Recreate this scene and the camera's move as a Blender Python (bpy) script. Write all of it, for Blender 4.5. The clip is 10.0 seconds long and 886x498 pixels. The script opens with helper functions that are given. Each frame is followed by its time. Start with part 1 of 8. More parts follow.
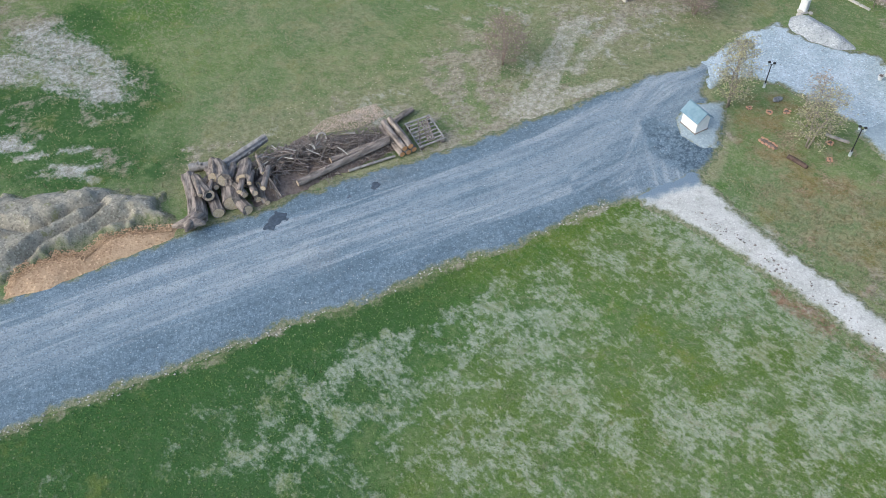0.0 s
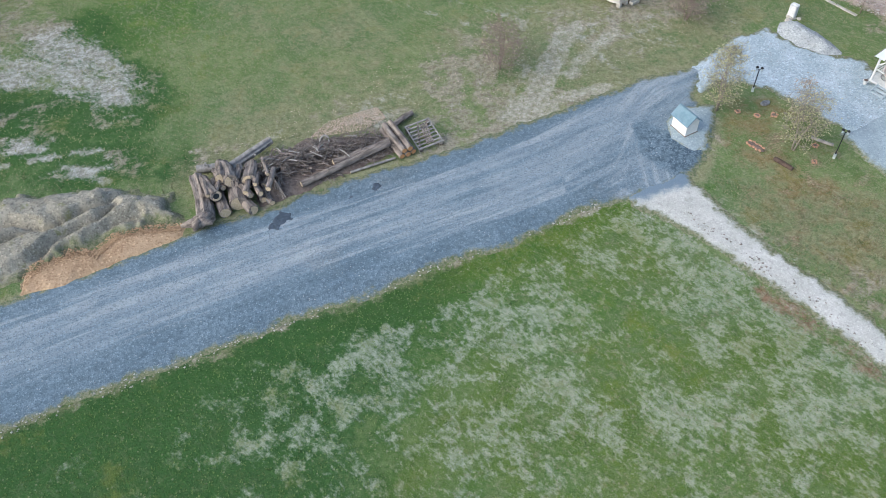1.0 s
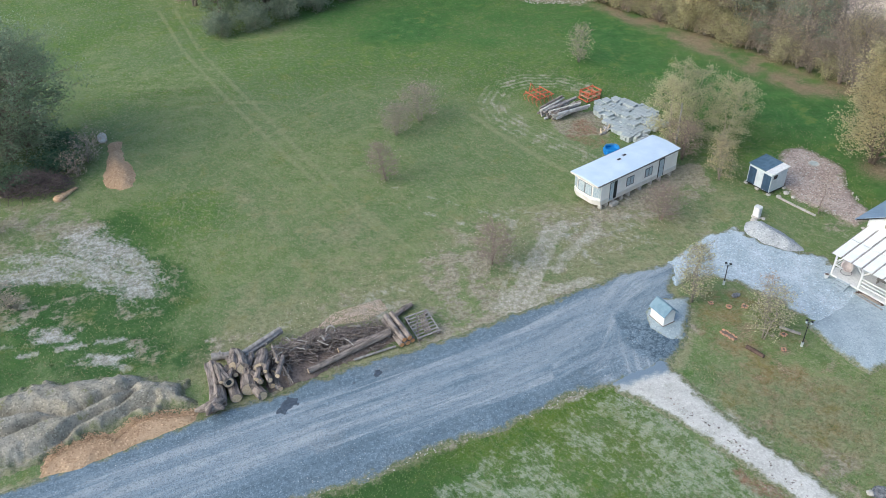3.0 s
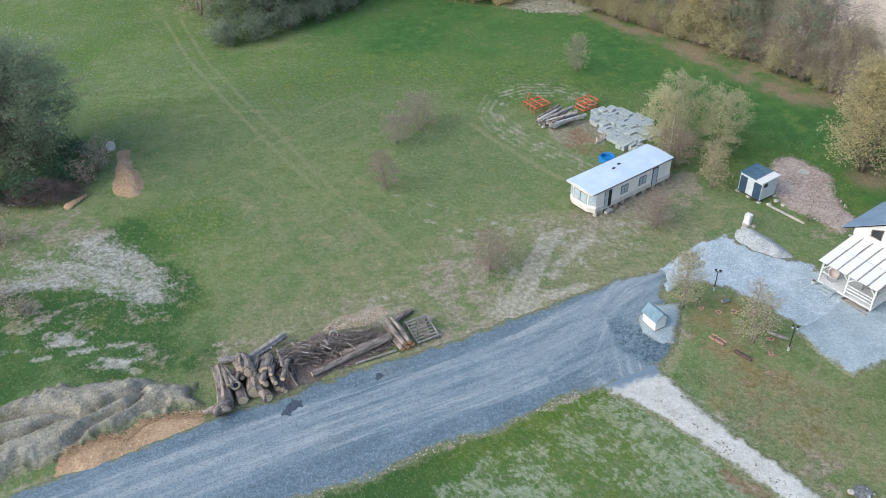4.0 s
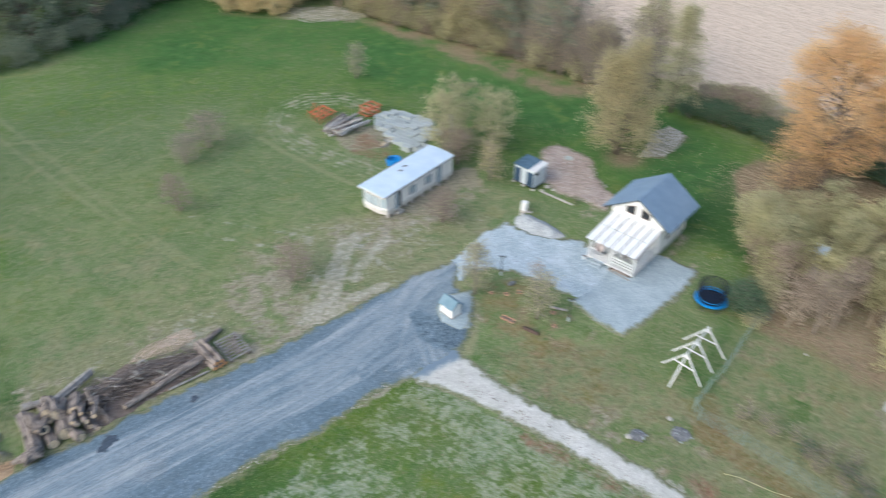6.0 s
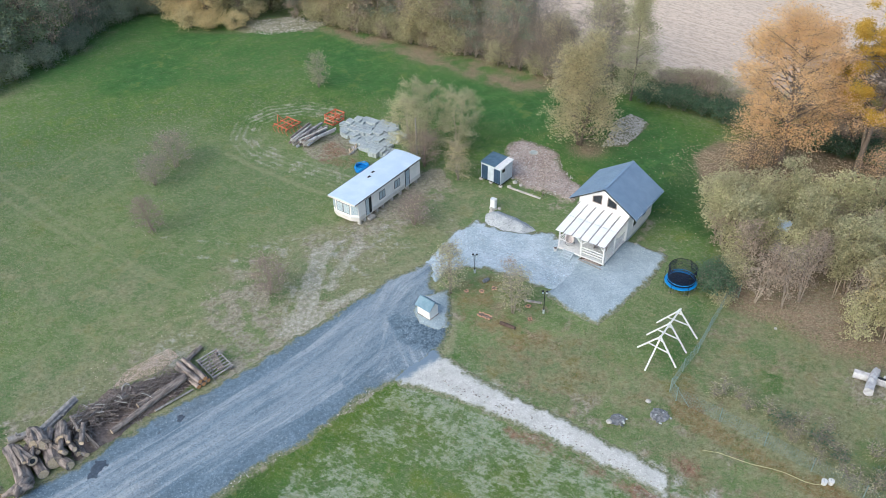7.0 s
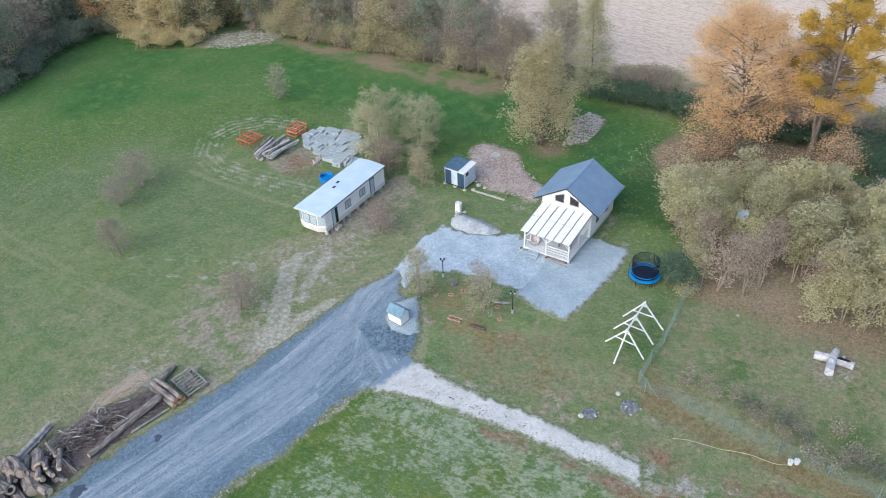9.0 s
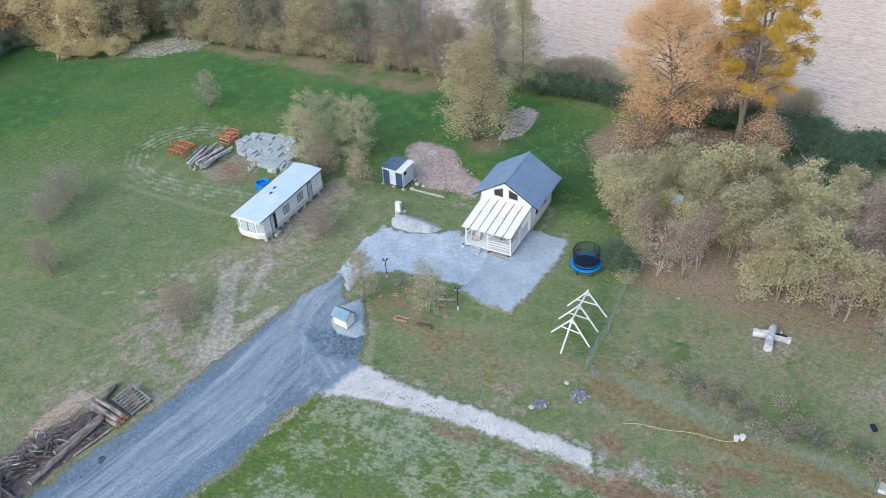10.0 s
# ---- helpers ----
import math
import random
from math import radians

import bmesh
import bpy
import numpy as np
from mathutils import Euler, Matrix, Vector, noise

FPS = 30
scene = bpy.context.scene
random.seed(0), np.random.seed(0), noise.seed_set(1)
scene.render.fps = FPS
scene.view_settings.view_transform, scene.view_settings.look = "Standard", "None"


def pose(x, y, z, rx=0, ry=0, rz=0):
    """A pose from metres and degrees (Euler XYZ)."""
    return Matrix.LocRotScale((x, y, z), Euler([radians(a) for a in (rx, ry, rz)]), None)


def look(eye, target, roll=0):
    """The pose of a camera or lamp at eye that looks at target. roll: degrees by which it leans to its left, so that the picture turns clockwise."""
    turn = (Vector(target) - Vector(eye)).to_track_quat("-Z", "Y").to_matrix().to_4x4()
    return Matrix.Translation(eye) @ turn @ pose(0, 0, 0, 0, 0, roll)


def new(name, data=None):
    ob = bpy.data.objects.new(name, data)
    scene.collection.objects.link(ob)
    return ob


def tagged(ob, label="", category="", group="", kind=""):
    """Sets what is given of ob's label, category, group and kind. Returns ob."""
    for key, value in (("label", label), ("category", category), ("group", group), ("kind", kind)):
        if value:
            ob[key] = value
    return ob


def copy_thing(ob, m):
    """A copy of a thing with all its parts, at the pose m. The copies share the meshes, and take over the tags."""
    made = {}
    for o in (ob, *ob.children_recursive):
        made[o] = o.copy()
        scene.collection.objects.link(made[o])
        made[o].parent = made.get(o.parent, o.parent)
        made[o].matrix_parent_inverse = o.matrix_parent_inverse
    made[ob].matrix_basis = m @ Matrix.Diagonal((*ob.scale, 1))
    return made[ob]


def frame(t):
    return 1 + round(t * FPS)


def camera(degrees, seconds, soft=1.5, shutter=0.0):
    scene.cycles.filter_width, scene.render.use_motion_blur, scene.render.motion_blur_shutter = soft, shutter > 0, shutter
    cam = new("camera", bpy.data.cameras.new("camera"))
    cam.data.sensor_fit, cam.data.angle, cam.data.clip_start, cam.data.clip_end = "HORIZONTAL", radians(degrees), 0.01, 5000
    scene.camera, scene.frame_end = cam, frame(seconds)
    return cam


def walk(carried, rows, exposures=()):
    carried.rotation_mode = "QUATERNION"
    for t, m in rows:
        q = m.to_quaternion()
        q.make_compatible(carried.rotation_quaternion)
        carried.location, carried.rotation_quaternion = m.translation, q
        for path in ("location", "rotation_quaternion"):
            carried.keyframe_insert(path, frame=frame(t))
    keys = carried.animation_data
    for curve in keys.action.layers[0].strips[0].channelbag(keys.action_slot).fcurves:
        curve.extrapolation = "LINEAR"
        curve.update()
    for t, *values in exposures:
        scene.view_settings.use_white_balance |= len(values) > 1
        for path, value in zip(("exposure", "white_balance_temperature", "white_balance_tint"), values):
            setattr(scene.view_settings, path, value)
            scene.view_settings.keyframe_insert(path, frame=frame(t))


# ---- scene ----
cam = camera(56.0, 10.0, soft=0.9, shutter=0.6)
# seconds, eye, heading (clockwise from +y), tilt, lean
PATH = [
    (0, 1.20, 8.08, 39.03, 5.97, -48.83, -1.27),
    (0.5, 1.23, 7.44, 39.82, 5.92, -48.92, -1.29),
    (1, 1.25, 6.71, 40.67, 5.85, -48.98, -1.32),
    (1.3, 1.27, 6.24, 41.21, 5.84, -48.93, -1.24),
    (1.4, 1.28, 6.09, 41.39, 5.84, -48.93, -1.24),
    (1.5, 1.28, 5.93, 41.57, 5.89, -46.82, -1.30),
    (1.6, 1.29, 5.76, 41.75, 5.93, -44.79, -1.28),
    (1.7, 1.29, 5.60, 41.93, 5.98, -42.76, -1.27),
    (1.8, 1.30, 5.44, 42.12, 6.02, -40.72, -1.25),
    (1.9, 1.30, 5.27, 42.30, 6.07, -38.69, -1.23),
    (2, 1.31, 5.11, 42.49, 6.11, -36.65, -1.22),
    (2.1, 1.31, 4.94, 42.67, 6.11, -36.65, -1.22),
    (2.5, 1.33, 4.27, 43.42, 6.07, -36.60, -1.24),
    (4, 1.41, 1.83, 46.12, 5.86, -36.43, -1.34),
    (4.5, 1.44, 1.09, 46.96, 5.81, -36.36, -1.32),
    (5, 1.46, 0.41, 47.73, 5.80, -36.33, -1.27),
    (5.2, 1.47, 0.15, 48.03, 5.77, -36.28, -1.28),
    (5.3, 1.48, 0.02, 48.17, 5.77, -36.28, -1.28),
    (5.4, 1.48, -0.10, 48.31, 9.57, -36.50, 2.30),
    (5.5, 1.49, -0.22, 48.45, 12.11, -36.29, 2.20),
    (5.6, 1.49, -0.33, 48.58, 14.15, -36.35, 2.18),
    (5.7, 1.50, -0.44, 48.70, 16.19, -36.42, 2.15),
    (5.8, 1.50, -0.55, 48.83, 18.23, -36.49, 2.13),
    (5.9, 1.51, -0.66, 48.96, 20.27, -36.56, 2.10),
    (6, 1.51, -0.77, 49.09, 22.31, -36.63, 2.08),
    (6.2, 1.52, -0.97, 49.32, 24.72, -36.74, 2.16),
    (6.5, 1.54, -1.20, 49.60, 25.00, -36.75, 1.47),
    (7, 1.56, -1.59, 50.07, 24.30, -36.76, -0.91),
    (7.3, 1.58, -1.83, 50.35, 24.12, -36.77, -1.60),
    (7.5, 1.59, -1.94, 50.49, 24.45, -36.72, -2.00),
    (8, 1.62, -2.16, 50.76, 25.41, -36.70, -2.29),
    (8.5, 1.64, -2.30, 50.93, 26.43, -36.68, -2.42),
    (9, 1.67, -2.36, 50.99, 26.73, -36.71, -2.49),
    (9.5, 1.69, -2.35, 50.94, 30.09, -36.84, -2.65),
    (9.6, 1.70, -2.34, 50.91, 30.57, -36.86, -2.73),
    (10, 1.72, -2.27, 50.77, 31.68, -36.89, -2.69),
]


def aim(eye, yaw, tilt, lean):
    a, b = radians(yaw), radians(tilt)
    way = Vector((math.sin(a) * math.cos(b), math.cos(a) * math.cos(b), math.sin(b)))
    return look(eye, Vector(eye) + way * 50, lean)


walk(cam, [(t, aim((x, y, z), yaw, tilt, lean)) for t, x, y, z, yaw, tilt, lean in PATH],
     exposures=[(0.0, 0.87, 6100, 7), (6.0, 0.88, 6080, 7), (9.0, 0.89, 5740, 9), (10.0, 0.88, 5700, 10)])

# ---- world and sun: a bright, thinly overcast autumn sky ----
SUN_EL, SUN_ROT = radians(36), radians(252)
world = bpy.data.worlds.new("overcast_sky")
scene.world = world
world.use_nodes = True
wn = world.node_tree.nodes
sky = wn.new("ShaderNodeTexSky")
sky.sky_type, sky.sun_disc = "NISHITA", False
sky.sun_elevation, sky.sun_rotation = SUN_EL, SUN_ROT
sky.air_density, sky.dust_density, sky.ozone_density = 1.0, 3.0, 1.0
world.node_tree.links.new(sky.outputs[0], wn["Background"].inputs[0])
wn["Background"].inputs[1].default_value = 0.15
sun_data = bpy.data.lights.new("sun", "SUN")
sun_data.energy, sun_data.angle, sun_data.color = 0.6, radians(70), (1.0, 0.95, 0.88)
sun = new("sun", sun_data)
sun_dir = Vector((math.sin(SUN_ROT) * math.cos(SUN_EL), math.cos(SUN_ROT) * math.cos(SUN_EL), math.sin(SUN_EL)))
sun.matrix_world = look(sun_dir * 100, (0, 0, 0))


# ---- materials ----
def lin(r, g, b):
    """Linear colour from 0..255 screen values."""
    return tuple(((c / 255 + 0.055) / 1.055) ** 2.4 if c > 10 else c / 255 / 12.92 for c in (r, g, b)) + (1.0,)


class Mat:
    """A small builder of node materials."""

    def __init__(self, name, rough=0.8, metal=0.0, spec=0.3):
        self.m = bpy.data.materials.new(name)
        self.m.use_nodes = True
        self.t = self.m.node_tree
        self.b = self.t.nodes["Principled BSDF"]
        self.b.inputs["Roughness"].default_value = rough
        self.b.inputs["Metallic"].default_value = metal
        self.b.inputs["Specular IOR Level"].default_value = spec
        self.co = self.t.nodes.new("ShaderNodeTexCoord").outputs["Object"]

    def n(self, kind):
        return self.t.nodes.new(kind)

    def link(self, a, b):
        self.t.links.new(a, b)

    def noise(self, scale, detail=3.0, rough=0.55, stretch=None, dist=0.0):
        node = self.n("ShaderNodeTexNoise")
        node.inputs["Scale"].default_value = scale
        node.inputs["Detail"].default_value = detail
        node.inputs["Roughness"].default_value = rough
        node.inputs["Distortion"].default_value = dist
        self.link(self.mapped(stretch), node.inputs["Vector"])
        return node.outputs["Fac"]

    def mapped(self, stretch):
        if not stretch:
            return self.co
        node = self.n("ShaderNodeMapping")
        node.vector_type = "TEXTURE"
        node.inputs["Scale"].default_value = [1 / s for s in stretch[:3]]
        if len(stretch) > 3:
            node.inputs["Rotation"].default_value = (0, 0, radians(stretch[3]))
        self.link(self.co, node.inputs["Vector"])
        return node.outputs[0]

    def voronoi(self, scale, feature="F1", out="Distance", stretch=None):
        node = self.n("ShaderNodeTexVoronoi")
        node.feature = feature
        node.inputs["Scale"].default_value = scale
        self.link(self.mapped(stretch), node.inputs["Vector"])
        return node.outputs[out]

    def attr(self, name):
        node = self.n("ShaderNodeAttribute")
        node.attribute_name = name
        return node.outputs["Fac"]

    def math(self, op, a, b=0.0):
        node = self.n("ShaderNodeMath")
        node.operation = op
        for i, v in enumerate((a, b)):
            if isinstance(v, (int, float)):
                node.inputs[i].default_value = v
            else:
                self.link(v, node.inputs[i])
        return node.outputs[0]

    def step(self, v, lo, hi, a=0.0, b=1.0):
        node = self.n("ShaderNodeMapRange")
        node.interpolation_type = "SMOOTHSTEP"
        for i, x in enumerate((None, lo, hi, a, b)):
            if x is not None:
                node.inputs[i].default_value = x
        self.link(v, node.inputs[0])
        return node.outputs[0]

    def mix(self, f, a, b, mode="MIX"):
        node = self.n("ShaderNodeMix")
        node.data_type, node.blend_type = "RGBA", mode
        for i, v in ((0, f), (6, a), (7, b)):
            if isinstance(v, (int, float, tuple)):
                node.inputs[i].default_value = v
            else:
                self.link(v, node.inputs[i])
        return node.outputs[2]

    def color(self, c):
        if isinstance(c, tuple):
            self.b.inputs["Base Color"].default_value = c
        else:
            self.link(c, self.b.inputs["Base Color"])

    def bump(self, h, strength=0.4, dist=0.02):
        node = self.n("ShaderNodeBump")
        node.inputs["Strength"].default_value = strength
        node.inputs["Distance"].default_value = dist
        self.link(h, node.inputs["Height"])
        self.link(node.outputs[0], self.b.inputs["Normal"])


def plain(name, a, b, scale=3.0, rough=0.7, metal=0.0, fine=40.0, bump=0.25, dist=0.01, stretch=None, stain=None):
    """Two tones by a coarse noise, a fine grain over them, stains if given."""
    k = Mat(name, rough, metal)
    c = k.mix(k.step(k.noise(scale, 4, stretch=stretch), 0.32, 0.68), a, b)
    g = k.noise(fine, 3, stretch=stretch)
    c = k.mix(k.math("MULTIPLY", g, 0.35), c, tuple(v * 0.6 for v in a[:3]) + (1,))
    if stain:
        c = k.mix(k.step(k.noise(scale * 0.6, 6, 0.7), 0.55, 0.75, 0, 0.55), c, stain)
    k.color(c)
    k.bump(g, bump, dist)
    return k.m


def gravel(name, base, light, dark, stone=14.0, ruts=None, patch=0.5, grit=0.5, grassy=0.0, fringe=None, join=None):
    k = Mat(name, 0.9)
    c = k.mix(k.step(k.noise(0.35, 6, 0.65), 0.35, 0.68), base, light)
    if ruts:
        along = k.noise(1.5, 6, 0.7, stretch=(0.07, 1.0, 1, 21))
        c = k.mix(k.step(along, 0.36, 0.7, 0, 0.42), c, dark)
        c = k.mix(k.step(k.noise(5.0, 5, 0.7, stretch=(0.035, 1.0, 1, 22)), 0.46, 0.62, 0, 0.38), c, light)
        c = k.mix(k.step(k.noise(0.16, 5, 0.6), 0.56, 0.7, 0, 0.3), c, lin(134, 130, 122))
        lane = k.n("ShaderNodeCombineXYZ")
        xyz = k.n("ShaderNodeSeparateXYZ")
        k.link(k.co, xyz.inputs[0])
        k.link(k.attr("lane"), lane.inputs[0])
        k.link(k.math("MULTIPLY", xyz.outputs[0], 0.05), lane.inputs[1])
        k.link(k.math("MULTIPLY", xyz.outputs[1], 0.05), lane.inputs[2])
        streak = k.n("ShaderNodeTexNoise")
        streak.inputs["Scale"].default_value, streak.inputs["Detail"].default_value, streak.inputs["Roughness"].default_value = 1.6, 5, 0.7
        k.link(lane.outputs[0], streak.inputs["Vector"])
        band = k.math("MULTIPLY", k.step(k.attr("rut"), 0.0, 0.5), k.step(k.noise(0.5, 5, 0.7), 0.3, 0.6, 0.5, 1.0))
        c = k.mix(k.math("MULTIPLY", band, k.step(streak.outputs["Fac"], 0.47, 0.62, 0, 0.8)), c, lin(168, 174, 176))
        c = k.mix(k.math("MULTIPLY", band, k.step(streak.outputs["Fac"], 0.46, 0.36, 0, 0.55)), c, dark)
        worn = k.step(k.math("ADD", k.attr("rut"), k.math("MULTIPLY", k.math("SUBTRACT", k.noise(1.1, 6, 0.7, stretch=(0.09, 1.0, 1, 21)), 0.5), 2.2)), 0.2, 1.2, 0, 0.75)
        c = k.mix(worn, c, ruts)
        c = k.mix(k.math("MULTIPLY", k.step(k.noise(3.0, 6, 0.75), 0.42, 0.62), k.math("SUBTRACT", 0.6, k.attr("rut"))), c, dark)
    v = k.voronoi(stone, out="Color")
    sep = k.n("ShaderNodeSeparateColor")
    k.link(v, sep.inputs[0])
    c = k.mix(k.step(sep.outputs[0], 0.5, 1.0, 0, grit), c, dark)
    c = k.mix(k.step(sep.outputs[1], 0.8, 1.0, 0, grit), c, tuple(min(1, x * 1.5) for x in light[:3]) + (1,))
    c = k.mix(k.step(k.noise(2.2, 7, 0.75), 0.5, 0.7, 0, patch), c, dark)
    if grassy:
        c = k.mix(k.step(k.noise(0.8, 7, 0.75), 0.56, 0.66, 0, grassy), c, lin(112, 116, 72))
    if join:
        c = k.mix(k.step(k.math("ADD", k.attr("join"), k.math("MULTIPLY", k.math("SUBTRACT", k.noise(1.6, 7, 0.75), 0.5), 1.3)), 0.15, 0.85), c, join)
    if fringe:
        # grass and dirt creeping in at the rim
        ragged = k.math("ADD", k.attr("edge"), k.math("MULTIPLY", k.math("SUBTRACT", k.noise(1.1, 8, 0.8), 0.5), fringe))
        c = k.mix(k.step(ragged, 0.08 + 0.22 * fringe, 0.02), c, k.mix(k.step(k.noise(4.0, 5, 0.8), 0.4, 0.6), lin(90, 100, 66), lin(134, 132, 106)))
    k.color(c)
    k.bump(k.math("ADD", k.voronoi(stone), k.noise(3.5, 4)), 0.6, 0.03)
    return k.m


def foliage(name, a, b, c, thin=0.35):
    """Leaf colours that differ from leaf to leaf and a little from tree to tree."""
    k = Mat(name, 0.75, spec=0.12)
    r = k.n("ShaderNodeNewGeometry").outputs["Random Per Island"]
    col = k.mix(k.step(r, 0.1, 0.6), a, b)
    col = k.mix(k.step(r, 0.72, 0.98), col, c)
    clump = k.noise(1.7, 3, 0.6)
    col = k.mix(k.step(clump, 0.5, 0.66, 0, 0.55), col, c)
    col = k.mix(k.step(clump, 0.48, 0.34, 0, 0.45), col, tuple(v * 0.72 for v in a[:3]) + (1,))
    tree = k.n("ShaderNodeObjectInfo").outputs["Random"]
    col = k.mix(k.math("MULTIPLY", tree, 0.35), col, c)
    k.color(col)
    tr = k.n("ShaderNodeBsdfTranslucent")
    k.link(col, tr.inputs["Color"])
    ms = k.n("ShaderNodeMixShader")
    ms.inputs[0].default_value = thin
    k.link(k.b.outputs[0], ms.inputs[1])
    k.link(tr.outputs[0], ms.inputs[2])
    k.link(ms.outputs[0], k.t.nodes["Material Output"].inputs[0])
    return k.m


def ground_material():
    k = Mat("meadow_grass", 0.95, spec=0.1)
    big, mid, fine = k.noise(0.07, 5), k.noise(0.5, 7, 0.7), k.noise(8.0, 5, 0.8)
    tuft, mott = k.noise(2.2, 8, 0.75), k.noise(0.6, 9, 0.74)
    blade = k.noise(3.2, 6, 0.7, stretch=(0.6, 1.0, 1, -52))

    def dev(v, gain):
        return k.math("MULTIPLY", k.math("SUBTRACT", v, 0.5), gain)

    def over(c, name, paint, lo=0.3, hi=0.7, amount=1.0, by=None, gain=2.0):
        here = k.step(k.attr(name), 0.03, 0.22)
        return k.mix(k.math("MULTIPLY", here, k.step(k.math("ADD", k.attr(name), dev(by or mott, gain)), lo, hi, 0, amount)), c, paint)

    # meadow: olive, with greener drifts and dead blades
    c = k.mix(k.step(mid, 0.36, 0.64), lin(99, 120, 70), lin(123, 135, 90))
    c = k.mix(k.step(big, 0.4, 0.6, 0, 0.6), c, lin(92, 116, 74))
    c = over(c, "lush", k.mix(k.step(mott, 0.35, 0.65), lin(64, 99, 46), lin(94, 122, 56)), 0.2, 0.75, 0.95)
    c = over(c, "moss", k.mix(k.step(mott, 0.35, 0.65), lin(80, 106, 38), lin(108, 122, 54)), 0.2, 0.9, 0.85)
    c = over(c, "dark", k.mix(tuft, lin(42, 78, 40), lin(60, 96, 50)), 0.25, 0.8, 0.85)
    c = over(c, "cool", k.mix(k.step(mott, 0.36, 0.64), lin(46, 94, 48), lin(76, 116, 62)), 0.2, 0.9, 0.9)
    c = over(c, "dry", k.mix(k.step(tuft, 0.36, 0.64), lin(118, 118, 86), lin(160, 154, 124)), 0.3, 1.0, 0.75, mott, 3.0)
    c = over(c, "frost", k.mix(k.step(blade, 0.38, 0.62), lin(140, 152, 122), lin(184, 188, 174)), 0.28, 1.0, 0.68, k.math("ADD", k.math("MULTIPLY", mott, 0.75), k.math("MULTIPLY", blade, 0.25)), 6.0)
    c = over(c, "soil", k.mix(k.step(tuft, 0.35, 0.65), lin(120, 112, 98), lin(176, 167, 150)), 0.3, 0.75, 0.9, gain=3.6)
    c = over(c, "red", k.mix(k.step(tuft, 0.35, 0.65), lin(110, 76, 60), lin(150, 112, 92)), 0.3, 0.85, 0.88)
    c = over(c, "pale", k.mix(k.step(tuft, 0.38, 0.62), lin(140, 136, 126), lin(196, 194, 188)), 0.25, 0.95, 0.88, k.math("ADD", k.math("MULTIPLY", mott, 0.6), k.math("MULTIPLY", blade, 0.4)), 4.6)
    c = over(c, "rust", k.mix(k.step(tuft, 0.35, 0.65), lin(112, 92, 58), lin(140, 122, 84)), 0.25, 0.8, 0.8)
    c = over(c, "wheel", k.mix(k.step(tuft, 0.35, 0.65), lin(122, 130, 92), lin(152, 152, 116)), 0.1, 0.8, 0.7, gain=1.0)
    c = over(c, "rutted", k.mix(k.step(tuft, 0.35, 0.65), lin(142, 138, 120), lin(194, 189, 176)), 0.12, 0.65, 0.85, gain=2.2)
    # fallen leaves
    sep = k.n("ShaderNodeSeparateColor")
    k.link(k.voronoi(9.0, out="Color"), sep.inputs[0])
    leaf = k.mix(sep.outputs[0], lin(108, 92, 76), lin(166, 144, 122))
    c = over(c, "litter", leaf, 0.25, 0.75, 0.9, fine, 2.0)
    # tussocks, bare crumbs and moss at the scale of a step
    step_ = k.noise(1.4, 8, 0.8)
    green = k.math("ADD", k.math("ADD", k.attr("cool"), k.attr("dark")), k.math("MULTIPLY", k.attr("lush"), 0.5))
    rough_ = k.step(green, 0.3, 1.1, 1.0, 0.25)
    c = k.mix(k.math("MULTIPLY", rough_, k.step(step_, 0.53, 0.63, 0, 0.42)), c, lin(140, 128, 106))
    c = k.mix(k.step(k.noise(1.0, 8, 0.8, stretch=(1, 0.6, 1, 70)), 0.47, 0.37, 0, 0.35), c, lin(60, 88, 46))
    c = k.mix(k.step(k.noise(0.3, 7, 0.75), 0.54, 0.66, 0, 0.45), c, lin(116, 122, 62))
    # single dead leaves and pale blades everywhere
    sep2 = k.n("ShaderNodeSeparateColor")
    k.link(k.voronoi(4.5, out="Color"), sep2.inputs[0])
    spot = k.step(k.voronoi(4.5), 0.22, 0.3, 1.0, 0.0)
    c = k.mix(k.math("MULTIPLY", spot, k.step(sep2.outputs[0], 0.86, 0.92, 0, 0.45)), c, lin(160, 156, 130))
    c = k.mix(k.math("MULTIPLY", rough_, k.step(blade, 0.5, 0.64, 0.0, 0.5)), c, lin(150, 150, 120))
    c = k.mix(k.step(fine, 0.5, 0.36, 0.0, 0.42), c, lin(56, 70, 40))
    c = k.mix(k.math("MULTIPLY", rough_, k.step(k.noise(11.0, 4, 0.8), 0.54, 0.66, 0.0, 0.45)), c, lin(168, 166, 136))
    k.color(c)
    k.bump(k.math("ADD", k.math("MULTIPLY", fine, 0.6), tuft), 0.7, 0.12)
    return k.m


def field_material():
    k = Mat("stubble_field", 0.95, spec=0.1)
    rows = k.noise(2.5, 4, 0.6, stretch=(0.05, 1.0, 1, -69))
    c = k.mix(k.step(rows, 0.35, 0.65), lin(214, 193, 171), lin(226, 208, 186))
    c = k.mix(k.step(k.noise(0.25, 6, 0.7, stretch=(0.12, 1, 1, -69)), 0.5, 0.75, 0, 0.5), c, lin(184, 164, 144))
    c = k.mix(k.step(k.noise(2.0, 6, 0.8, stretch=(0.4, 1, 1, -69)), 0.45, 0.6, 0, 0.6), c, lin(166, 148, 130))
    c = k.mix(k.math("MULTIPLY", k.noise(9, 3, 0.7), 0.3), c, lin(120, 104, 84))
    k.color(c)
    k.bump(rows, 0.6, 0.1)
    return k.m


